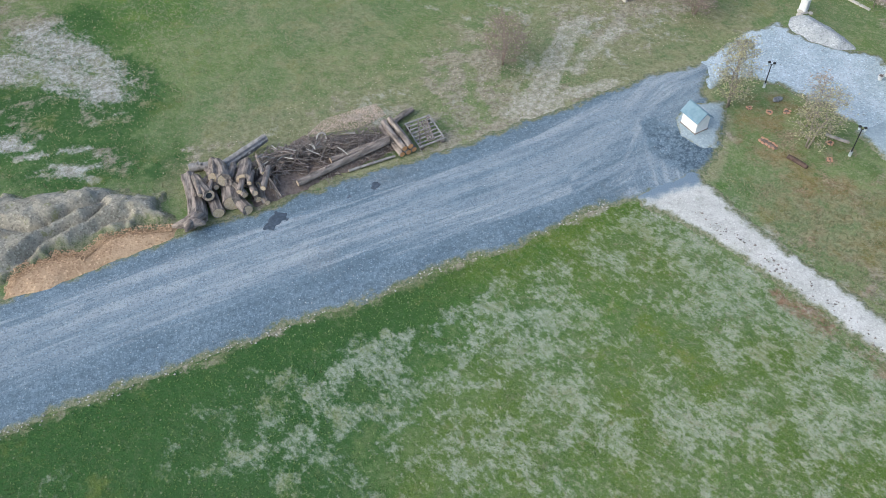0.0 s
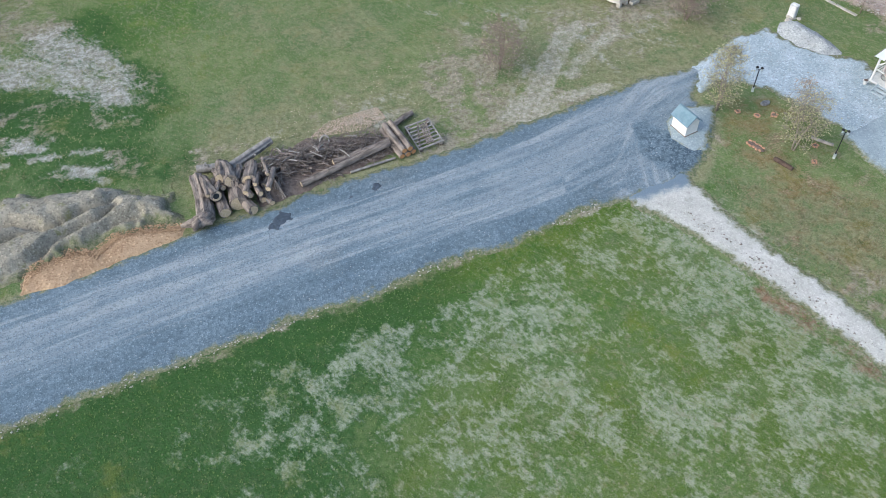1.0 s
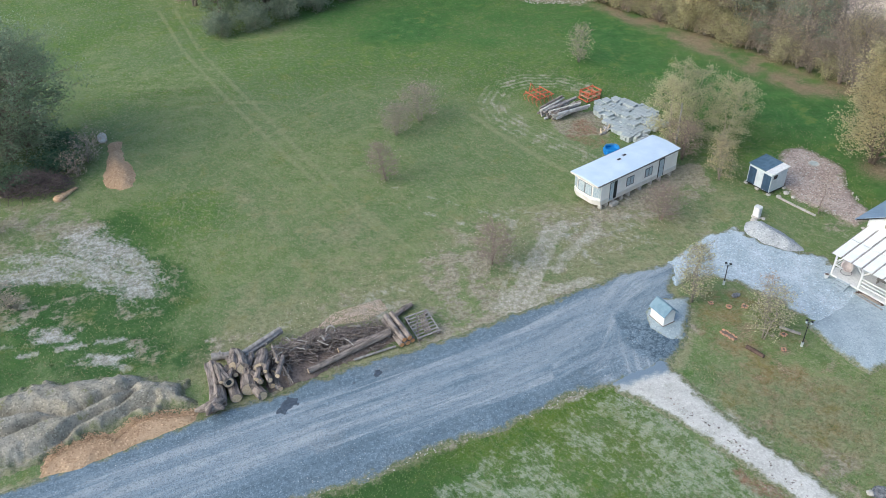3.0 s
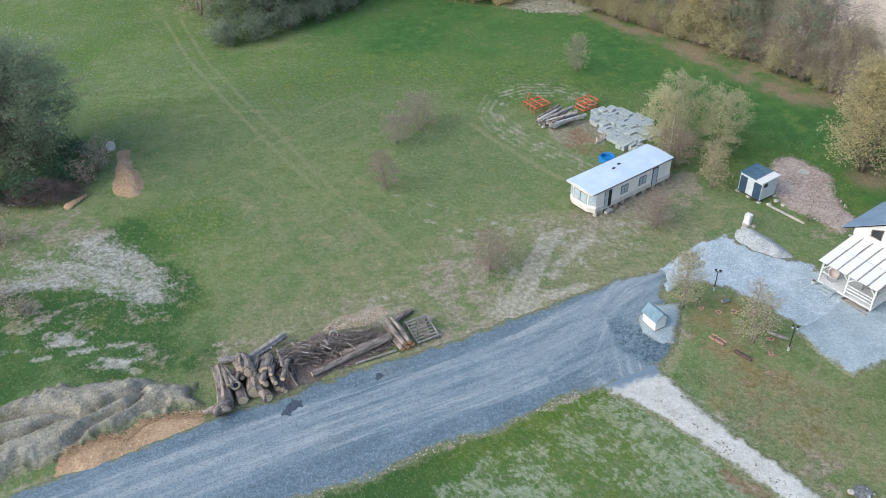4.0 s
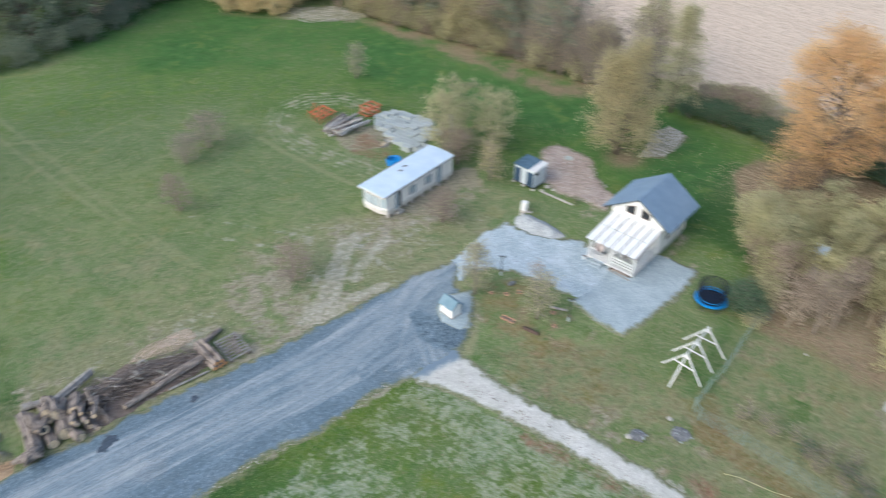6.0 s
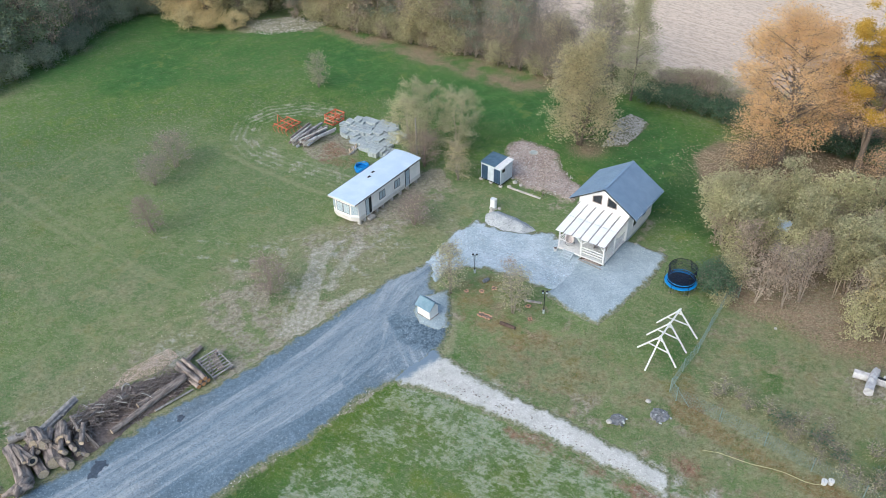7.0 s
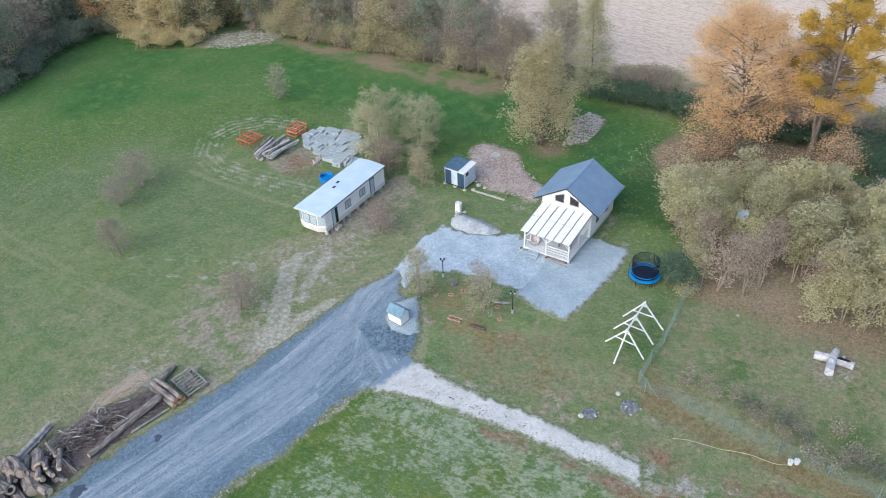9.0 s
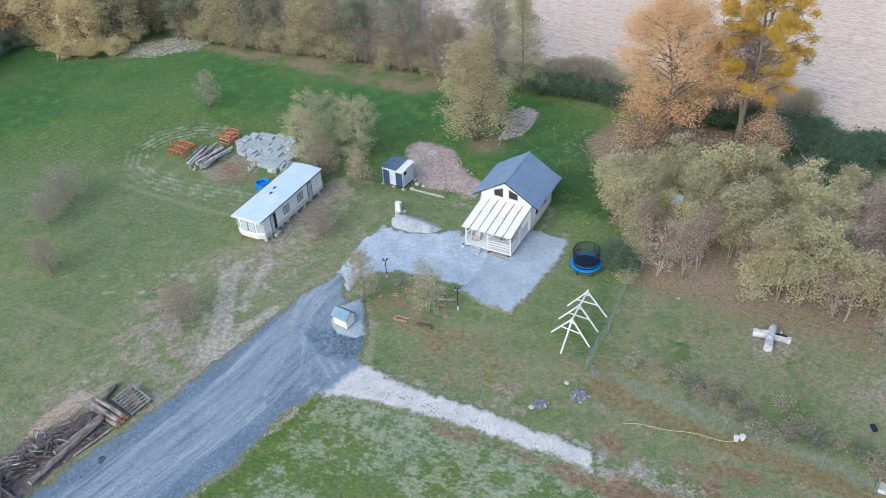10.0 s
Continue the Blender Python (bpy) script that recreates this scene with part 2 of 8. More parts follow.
M_GROUND = ground_material()
M_FIELD = field_material()
M_ROAD = gravel("road_gravel", lin(104, 123, 135), lin(122, 139, 149), lin(72, 89, 101), 13.0, ruts=lin(146, 156, 162), patch=0.3, grit=0.5, fringe=1.3)
M_TRACK = gravel("pale_track", lin(182, 182, 174), lin(206, 205, 198), lin(140, 136, 130), 14.0, patch=0.5, grit=0.3, grassy=0.3, fringe=1.5, join=lin(116, 133, 146))
M_YARD = gravel("yard_gravel", lin(160, 175, 181), lin(186, 198, 203), lin(124, 138, 145), 12.0, patch=0.34, grit=0.6, fringe=1.2)
M_PAD = gravel("yard_hardstanding", lin(148, 162, 167), lin(168, 181, 185), lin(112, 125, 131), 12.0, patch=0.45, grit=0.35, fringe=1.4)
M_PILE = gravel("grey_grit", lin(154, 158, 158), lin(174, 178, 178), lin(112, 116, 116), 12.0, patch=0.35, grit=0.7)
M_RUBBLE = gravel("pinkish_rubble", lin(156, 140, 130), lin(180, 166, 156), lin(96, 84, 76), 8.0, patch=0.6, fringe=1.6)
M_CHALK = gravel("white_rubble", lin(118, 118, 92), lin(146, 142, 122), lin(90, 92, 68), 5.0, patch=0.6, grassy=0.5, grit=0.9, fringe=2.6)
M_SAND = gravel("orange_sand", lin(158, 132, 104), lin(178, 152, 122), lin(128, 102, 78), 8.0, patch=0.35, grit=0.55)
M_SANDSTONE = plain("sandy_pebbles", lin(172, 142, 110), lin(198, 170, 138), 4, 0.9)
M_BERM = gravel("grey_soil", lin(136, 131, 116), lin(160, 155, 141), lin(92, 88, 77), 9.0, patch=0.6, grit=0.5, grassy=0.7, fringe=2.2)
M_WET = plain("oily_stain", lin(62, 72, 82), lin(84, 96, 108), 4, 0.6)
M_BARK = plain("bark", lin(112, 100, 90), lin(146, 134, 122), 5, 0.9, fine=30, bump=0.9, dist=0.03, stretch=(3, 3, 0.6))
M_BARK_PALE = plain("pale_bark", lin(150, 138, 122), lin(178, 166, 150), 4, 0.85, fine=25, bump=0.5, stretch=(3, 3, 0.7))
M_TWIG = plain("bare_twigs", lin(134, 124, 114), lin(166, 155, 144), 6, 0.9)
M_TWIG_DARK = plain("dark_pruned_twigs", lin(86, 76, 72), lin(122, 110, 104), 6, 0.95)
M_TWIG_RED = plain("reddish_twigs", lin(132, 116, 107), lin(156, 140, 130), 6, 0.9)
M_CUT = plain("cut_wood", lin(188, 168, 138), lin(212, 194, 166), 9, 0.85, fine=60)
M_CUT_ORANGE = plain("fresh_cut_wood", lin(186, 136, 92), lin(204, 158, 112), 9, 0.85, fine=60)
M_LOG = plain("weathered_log_bark", lin(104, 96, 90), lin(168, 156, 146), 2.6, 0.95, fine=9, bump=1.0, dist=0.09, stretch=(0.4, 1.8, 1.8), stain=lin(80, 73, 69))
M_LOG_GREY = plain("grey_weathered_wood", lin(136, 132, 128), lin(170, 166, 160), 3, 0.9, fine=26, bump=0.8, dist=0.03, stain=lin(100, 94, 88))
M_BLEACHED = plain("bleached_log_wood", lin(168, 166, 166), lin(208, 208, 208), 2.0, 0.95, fine=14, bump=1.0, dist=0.05, stain=lin(128, 124, 120))
M_CHIPS = plain("bark_debris", lin(106, 94, 86), lin(136, 122, 112), 4, 0.95, fine=18, bump=1.0, dist=0.05)
M_WHITE = plain("white_render", lin(222, 222, 218), lin(232, 232, 228), 1.5, 0.75, fine=60, bump=0.1, dist=0.004)
M_WHITE_WOOD = plain("white_painted_wood", lin(206, 208, 206), lin(226, 226, 224), 5, 0.6, fine=60, bump=0.15, dist=0.003)
M_PANEL = plain("white_roof_panel", lin(230, 232, 228), lin(240, 241, 238), 2, 0.5, fine=60, bump=0.05)
M_DEADLEAF = plain("pale_fallen_leaves", lin(170, 150, 124), lin(206, 192, 164), 4, 0.9)
M_CREAM = plain("cream_cladding", lin(230, 228, 222), lin(240, 238, 232), 1.2, 0.5, fine=50, bump=0.05, stain=lin(206, 200, 186))
M_CREAM_DARK = plain("beige_skirt", lin(200, 196, 186), lin(216, 212, 204), 1.5, 0.6, fine=50)
M_CARA_ROOF = plain("pale_blue_grey_roof_sheet", lin(192, 210, 226), lin(210, 224, 236), 0.5, 0.5, fine=30, bump=0.1, stain=lin(170, 186, 200))
M_ROOF = plain("slate_blue_roof_sheet", lin(122, 144, 164), lin(132, 154, 174), 0.8, 0.5, 0.1, fine=60, bump=0.05)
M_UTIL_ROOF = plain("grey_blue_roof_felt", lin(104, 132, 146), lin(124, 150, 162), 2, 0.7, fine=60)
M_SHED_ROOF = plain("blue_grey_roof_steel", lin(78, 104, 122), lin(96, 122, 140), 2, 0.4, 0.1)
M_SHED_DARK = plain("dark_blue_steel", lin(52, 74, 96), lin(64, 88, 112), 2, 0.45, 0.1)
M_SHED_LIGHT = plain("pale_grey_steel", lin(186, 196, 202), lin(204, 212, 216), 2, 0.45)
M_GLASS_DARK = plain("dark_window_glass", (0.02, 0.025, 0.03, 1), (0.035, 0.04, 0.045, 1), 1, 0.1, bump=0.0)
M_GLASS_LACE = plain("curtained_window_glass", lin(158, 176, 184), lin(196, 206, 210), 8, 0.15, bump=0.0)
M_METAL = plain("grey_metal", lin(120, 122, 124), lin(150, 152, 154), 4, 0.5, 0.7)
M_BLACK = plain("black_painted_metal", lin(26, 28, 32), lin(40, 42, 46), 6, 0.5, 0.2)
M_BLUE = plain("bright_blue_pvc", lin(24, 122, 192), lin(40, 140, 206), 4, 0.45)
M_NAVY = plain("navy_mat", lin(22, 32, 52), lin(34, 46, 68), 8, 0.7)
M_ORANGE = plain("orange_machine_paint", lin(186, 94, 64), lin(202, 124, 92), 4, 0.7, stain=lin(132, 80, 58))
M_BRICK = plain("orange_brick", lin(184, 140, 112), lin(200, 160, 132), 6, 0.85)
M_TROUGH = plain("dark_rotten_wood", lin(78, 64, 58), lin(104, 88, 80), 5, 0.95, fine=20, bump=0.8, dist=0.03)
M_CONCRETE = plain("grey_concrete", lin(158, 168, 166), lin(186, 192, 190), 2, 0.85, fine=30, bump=0.4, stain=lin(126, 134, 128))
M_STEP = plain("bluish_grey_wood", lin(168, 182, 190), lin(188, 200, 206), 4, 0.7)
M_CHIP_PALE = plain("pale_sawdust_chips", lin(206, 186, 166), lin(224, 206, 190), 4, 0.9)
M_STONE = plain("pale_stone", lin(170, 166, 156), lin(198, 194, 186), 3, 0.9, fine=20, bump=0.6)
M_CHAR = plain("ashy_charcoal", lin(96, 98, 100), lin(146, 148, 150), 5, 0.95, fine=16, bump=0.9, dist=0.04)
M_FENCE = plain("green_wire", lin(122, 144, 138), lin(142, 160, 152), 6, 0.6, 0.2)
M_PINK = plain("pale_pink_cushion", lin(210, 200, 196), lin(226, 216, 212), 4, 0.9)
M_YELLOW_HOSE = plain("pale_yellow_hose", lin(196, 188, 140), lin(210, 204, 160), 4, 0.6)

L_OLIVE = foliage("olive_leaves", lin(154, 154, 120), lin(180, 178, 142), lin(208, 200, 162), 0.5)
L_WILLOW = foliage("willow_leaves", lin(164, 165, 126), lin(188, 187, 146), lin(214, 206, 164), 0.5)
L_DARK = foliage("dark_green_leaves", lin(114, 130, 114), lin(140, 152, 132), lin(166, 174, 150), 0.5)
L_GOLD = foliage("golden_leaves", lin(206, 168, 70), lin(224, 188, 86), lin(192, 166, 88), 0.5)
L_RUST = foliage("rusty_leaves", lin(206, 174, 146), lin(222, 192, 160), lin(236, 200, 138), 0.5)
L_MISTLETOE = foliage("mistletoe_leaves", lin(104, 106, 70), lin(124, 122, 84), lin(142, 134, 96), 0.4)
L_TEAL = foliage("grey_green_leaves", lin(118, 136, 114), lin(138, 154, 128), lin(160, 170, 142), 0.5)
L_PALE = foliage("pale_golden_leaves", lin(202, 192, 154), lin(220, 210, 172), lin(226, 204, 152), 0.5)
L_YELLOWISH = foliage("yellowing_leaves", lin(164, 161, 131), lin(187, 182, 148), lin(210, 194, 150), 0.5)
L_BROWN = foliage("dry_brown_leaves", lin(154, 140, 124), lin(178, 162, 145), lin(194, 179, 160), 0.45)
L_BRAMBLE = foliage("bramble_leaves", lin(76, 106, 86), lin(96, 124, 98), lin(120, 140, 110), 0.45)
L_GRASS = foliage("grass_blades", lin(92, 118, 66), lin(106, 128, 76), lin(124, 140, 92), 0.3)
L_STRAW = foliage("straw_blades", lin(104, 114, 74), lin(126, 130, 92), lin(150, 146, 114), 0.3)


# ---- geometry helpers ----
class B:
    """Collects the faces of one mesh."""

    def __init__(self):
        self.v, self.f = [], []

    def add(self, verts, faces):
        k = len(self.v)
        self.v += [tuple(p) for p in verts]
        self.f += [tuple(i + k for i in f) for f in faces]
        return self

    def box(self, x0, y0, z0, x1, y1, z1, m=None, cham=0.0):
        """A box between two corners, its upright edges chamfered if wanted, moved by m."""
        if cham:
            c = cham
            ring = [(x0 + c, y0), (x1 - c, y0), (x1, y0 + c), (x1, y1 - c), (x1 - c, y1), (x0 + c, y1), (x0, y1 - c), (x0, y0 + c)]
        else:
            ring = [(x0, y0), (x1, y0), (x1, y1), (x0, y1)]
        return self.prism(ring, z0, z1, m)

    def prism(self, ring, z0, z1, m=None):
        n = len(ring)
        p = [Vector((x, y, z0)) for x, y in ring] + [Vector((x, y, z1)) for x, y in ring]
        if m is not None:
            p = [m @ q for q in p]
        f = [tuple(range(n - 1, -1, -1)), tuple(range(n, 2 * n))] + [(i, (i + 1) % n, n + (i + 1) % n, n + i) for i in range(n)]
        return self.add(p, f)

    def beam(self, a, b, w, h=None, up=(0, 0, 1)):
        """A square bar from a to b."""
        a, b = Vector(a), Vector(b)
        d = (b - a).normalized()
        s = d.cross(Vector(up))
        s = (s if s.length > 1e-4 else d.cross(Vector((1, 0, 0)))).normalized()
        t = s.cross(d)
        s, t = s * w / 2, t * (h or w) / 2
        p = [e + k * s + l * t for e in (a, b) for k, l in ((-1, -1), (1, -1), (1, 1), (-1, 1))]
        return self.add(p, [(0, 1, 2, 3), (7, 6, 5, 4), (0, 4, 5, 1), (1, 5, 6, 2), (2, 6, 7, 3), (3, 7, 4, 0)])

    def tube(self, pts, radii, n=8, cap=True, rough=0.0, rng=None, flute=None):
        """A round bar along points, with its own radius at each; rough: knobbliness; flute: furrows along it."""
        pts = [Vector(p) for p in pts]
        v, f = [], []
        for i, p in enumerate(pts):
            d = (pts[min(i + 1, len(pts) - 1)] - pts[max(i - 1, 0)]).normalized()
            s = d.cross(Vector((0.13, 0.31, 1)))
            s = (s if s.length > 0.05 else d.cross(Vector((1, 0, 0)))).normalized()
            t = d.cross(s)
            r = radii[i] if isinstance(radii, (list, tuple)) else radii
            for j in range(n):
                a = 2 * math.pi * j / n
                q = r * (1 + (rng.uniform(-rough, rough) if rng else 0)) * (flute[j] if flute else 1)
                v.append(p + s * math.cos(a) * q + t * math.sin(a) * q)
        for i in range(len(pts) - 1):
            for j in range(n):
                k = (j + 1) % n
                f.append((i * n + j, i * n + k, i * n + n + k, i * n + n + j))
        if cap:
            f += [tuple(range(n - 1, -1, -1)), tuple(range((len(pts) - 1) * n, len(pts) * n))]
        return self.add(v, f)

    def mesh(self, name, smooth=False):
        me = bpy.data.meshes.new(name)
        me.from_pydata(self.v, [], self.f)
        if smooth:
            me.polygons.foreach_set("use_smooth", [True] * len(me.polygons))
        me.update()
        return me


def part(name, b, material, parent, label="", smooth=False, m=None):
    """One mesh object under a thing or a part."""
    me = b if isinstance(b, bpy.types.Mesh) else b.mesh(name, smooth)
    if not me.materials:
        me.materials.append(material)
    ob = new(name, me)
    ob.parent = parent
    if m is not None:
        ob.matrix_basis = m
    if label:
        tagged(ob, label)
    return ob


def thing(name, m, label, category, group="", kind=""):
    ob = new(name)
    ob.empty_display_size = 0.2
    ob.matrix_basis = m
    return tagged(ob, label, category, group, kind)


def solid(name, b, material, m, label, category, group="", kind="", smooth=False):
    """A thing that is one mesh."""
    me = b if isinstance(b, bpy.types.Mesh) else b.mesh(name, smooth)
    me.materials.append(material)
    ob = new(name, me)
    ob.matrix_basis = m
    return tagged(ob, label, category, group, kind)


def hash2(ix, iy, seed):
    h = (ix.astype(np.int64) * 374761393 + iy.astype(np.int64) * 668265263 + seed * 1274126177) & 0x7FFFFFFF
    h = ((h ^ (h >> 13)) * 1274126177) & 0x7FFFFFFF
    return ((h ^ (h >> 16)) & 0xFFFF) / 65535.0


def wave(x, y, size, seed=0, octaves=3):
    """Smooth noise from -1 to 1 with features of about that size."""
    total, amp, norm = 0.0, 1.0, 0.0
    for o in range(octaves):
        u, v = x / size, y / size
        ix, iy = np.floor(u), np.floor(v)
        fx, fy = u - ix, v - iy
        fx, fy = fx * fx * (3 - 2 * fx), fy * fy * (3 - 2 * fy)
        a, b = hash2(ix, iy, seed + o), hash2(ix + 1, iy, seed + o)
        c, d = hash2(ix, iy + 1, seed + o), hash2(ix + 1, iy + 1, seed + o)
        total = total + amp * (2 * ((a * (1 - fx) + b * fx) * (1 - fy) + (c * (1 - fx) + d * fx) * fy) - 1)
        norm, amp, size = norm + amp, amp * 0.5, size * 0.5
    return total / norm


def inside(x, y, poly):
    """Signed distance to a polygon, negative inside."""
    best = np.full(np.shape(x), 1e9)
    odd = np.zeros(np.shape(x), bool)
    for (ax, ay), (bx, by) in zip(poly, poly[1:] + poly[:1]):
        ex, ey = bx - ax, by - ay
        t = np.clip(((x - ax) * ex + (y - ay) * ey) / (ex * ex + ey * ey + 1e-9), 0, 1)
        best = np.minimum(best, np.hypot(x - ax - t * ex, y - ay - t * ey))
        with np.errstate(divide="ignore", invalid="ignore"):
            odd ^= ((ay > y) != (by > y)) & (x < ex * (y - ay) / (ey if ey else 1e-9) + ax)
    return np.where(odd, -best, best)


def near(x, y, line):
    """Distance to a polyline."""
    best = np.full(np.shape(x), 1e9)
    for (ax, ay), (bx, by) in zip(line, line[1:]):
        ex, ey = bx - ax, by - ay
        t = np.clip(((x - ax) * ex + (y - ay) * ey) / (ex * ex + ey * ey), 0, 1)
        best = np.minimum(best, np.hypot(x - ax - t * ex, y - ay - t * ey))
    return best


def fall(d, width):
    """1 at distance 0 and inside, easing to 0 at the width."""
    t = np.clip(1 - d / width, 0, 1)
    return t * t * (3 - 2 * t)


def sheet(name, xs, ys, z, keep=None, attrs=None):
    """A grid mesh with heights z[j, i]; keep: which points stay; attrs: named values per point."""
    nx, ny = len(xs), len(ys)
    gx, gy = np.meshgrid(xs, ys)
    idx = np.arange(nx * ny).reshape(ny, nx)
    quads = np.stack([idx[:-1, :-1], idx[:-1, 1:], idx[1:, 1:], idx[1:, :-1]], -1).reshape(-1, 4)
    if keep is not None:
        quads = quads[keep.ravel()[quads].all(1)]
    used = np.unique(quads)
    remap = np.zeros(nx * ny, int)
    remap[used] = np.arange(len(used))
    co = np.stack([gx.ravel(), gy.ravel(), np.broadcast_to(z, gx.shape).ravel()], -1)[used]
    me = bpy.data.meshes.new(name)
    me.vertices.add(len(used))
    me.vertices.foreach_set("co", co.ravel())
    me.loops.add(quads.size)
    me.loops.foreach_set("vertex_index", remap[quads].ravel())
    me.polygons.add(len(quads))
    me.polygons.foreach_set("loop_start", np.arange(0, quads.size, 4))
    me.polygons.foreach_set("loop_total", np.full(len(quads), 4))
    me.polygons.foreach_set("use_smooth", np.ones(len(quads), bool))
    me.update(calc_edges=True)
    for key, val in (attrs or {}).items():
        at = me.attributes.new(key, "FLOAT", "POINT")
        at.data.foreach_set("value", np.broadcast_to(val, gx.shape).ravel()[used].astype(np.float32))
    return me


def laid(name, poly, material, top, slope, label, category, res=0.2, rough=0.25, seed=3, shape=None, attrs=None, kind="structure", grid=None):
    """A layer of loose material on the ground: full height inside the outline, running out to nothing at a ragged edge."""
    px, py = [p[0] for p in poly], [p[1] for p in poly]
    xs, ys = np.arange(min(px) - 1, max(px) + 1, res), np.arange(min(py) - 1, max(py) + 1, res)
    xs, ys = grid or (xs, ys)
    x, y = np.meshgrid(xs, ys)
    sd = inside(x, y, poly) + rough * wave(x, y, 1.3, seed) + rough * 0.6 * wave(x, y, 0.4, seed + 9)
    k = np.clip(-sd / slope, 0, 1)
    z = top * k * (2 - k)
    if shape is not None:
        z = shape(x, y, sd, z)
    z = np.where(sd > 0, -0.06 * np.clip(sd / 0.3, 0, 1), z)
    me = sheet(name, xs, ys, z, sd < 0.45, dict(dict(edge=np.clip(-sd / 1.4, 0, 1)), **(attrs(x, y, sd) if attrs else {})))
    me.materials.append(material)
    return tagged(new(name, me), label, category, kind=kind)


# ---- the lie of the land ----
ROAD_N = [(-70, 22), (-45, 32), (-23.8, 40.6), (-18.5, 42.6), (-11.2, 45.6), (-6.6, 47.0), (-2.2, 48.7), (2.4, 50.0), (7.2, 51.5), (12.2, 53.3), (17.7, 55.5), (23.3, 57.6), (27.8, 58.4)]
ROAD_S = [(25.6, 54.5), (26.2, 51.5), (25.0, 48.8), (23.2, 46.4), (20.4, 45.6), (18.0, 44.6), (15.1, 44.4), (12.7, 43.2), (8.8, 41.6), (5.9, 41.0), (3.3, 40.0), (-0.2, 38.6), (-5.2, 37.4), (-8.3, 36.1), (-14.3, 34.3), (-19.9, 32.3), (-45, 23), (-66, 14)]
ROAD = ROAD_N + ROAD_S
TRACK = [(22.6, 47.8), (22.7, 45.4), (23.6, 43.5), (26.0, 38.6), (28.7, 34.5), (31.0, 30.2), (32.4, 27.0), (31.0, 25.2), (29.6, 28.0), (27.4, 32.2), (24.6, 36.2), (21.8, 40.3), (18.0, 44.0), (17.6, 45.2), (18.6, 47.0)]
YARD = [(26.6, 57.8), (28.6, 59.6), (31.5, 61.6), (34.4, 62.2), (36.4, 59.6), (38.6, 58.0), (40.2, 57.0), (41.6, 53.6), (42.6, 49.4), (40.6, 47.2), (38.6, 46.0), (36.4, 48.4), (34.3, 51.0), (32.2, 54.0), (30.4, 55.4), (28.2, 56.0), (26.4, 55.2)]
PAD = [(39.6, 51.6), (43.6, 54.4), (46.4, 52.6), (48.8, 48.8), (44.1, 46.1), (36.8, 43.2), (35.4, 46.2), (34.8, 49.0), (38.0, 50.4)]
ISLAND = [(26.8, 51.0), (28.2, 53.4), (31.0, 54.2), (33.8, 50.6), (35.4, 46.6), (33.6, 44.0), (29.0, 44.0), (26.2, 47.6)]


def land(x, y):
    """Height of the ground: nearly level, dipping to the ditch behind the trees and a little lumpy."""
    lump = 0.05 * wave(x, y, 6.0, 11) + 0.02 * wave(x, y, 1.2, 12)
    calm = np.minimum.reduce([inside(x, y, p) for p in (ROAD, TRACK, YARD, PAD)])
    ditch = near(x, y, [(30, 136), (52, 108), (70, 82), (80, 60), (100, 30)])
    return lump * np.clip(calm / 1.5 + 0.2, 0.2, 1) - 0.02 - 0.9 * fall(ditch, 5.0)


def spread(lo, hi, step, reach, n=26):
    """Grid lines: even inside, ever wider outside, out to the horizon."""
    inner = np.arange(lo, hi + step / 2, step)
    out = step * np.cumsum(np.geomspace(1.5, reach / step * 0.25, n))
    return np.concatenate([lo - out[::-1], inner, hi + out])


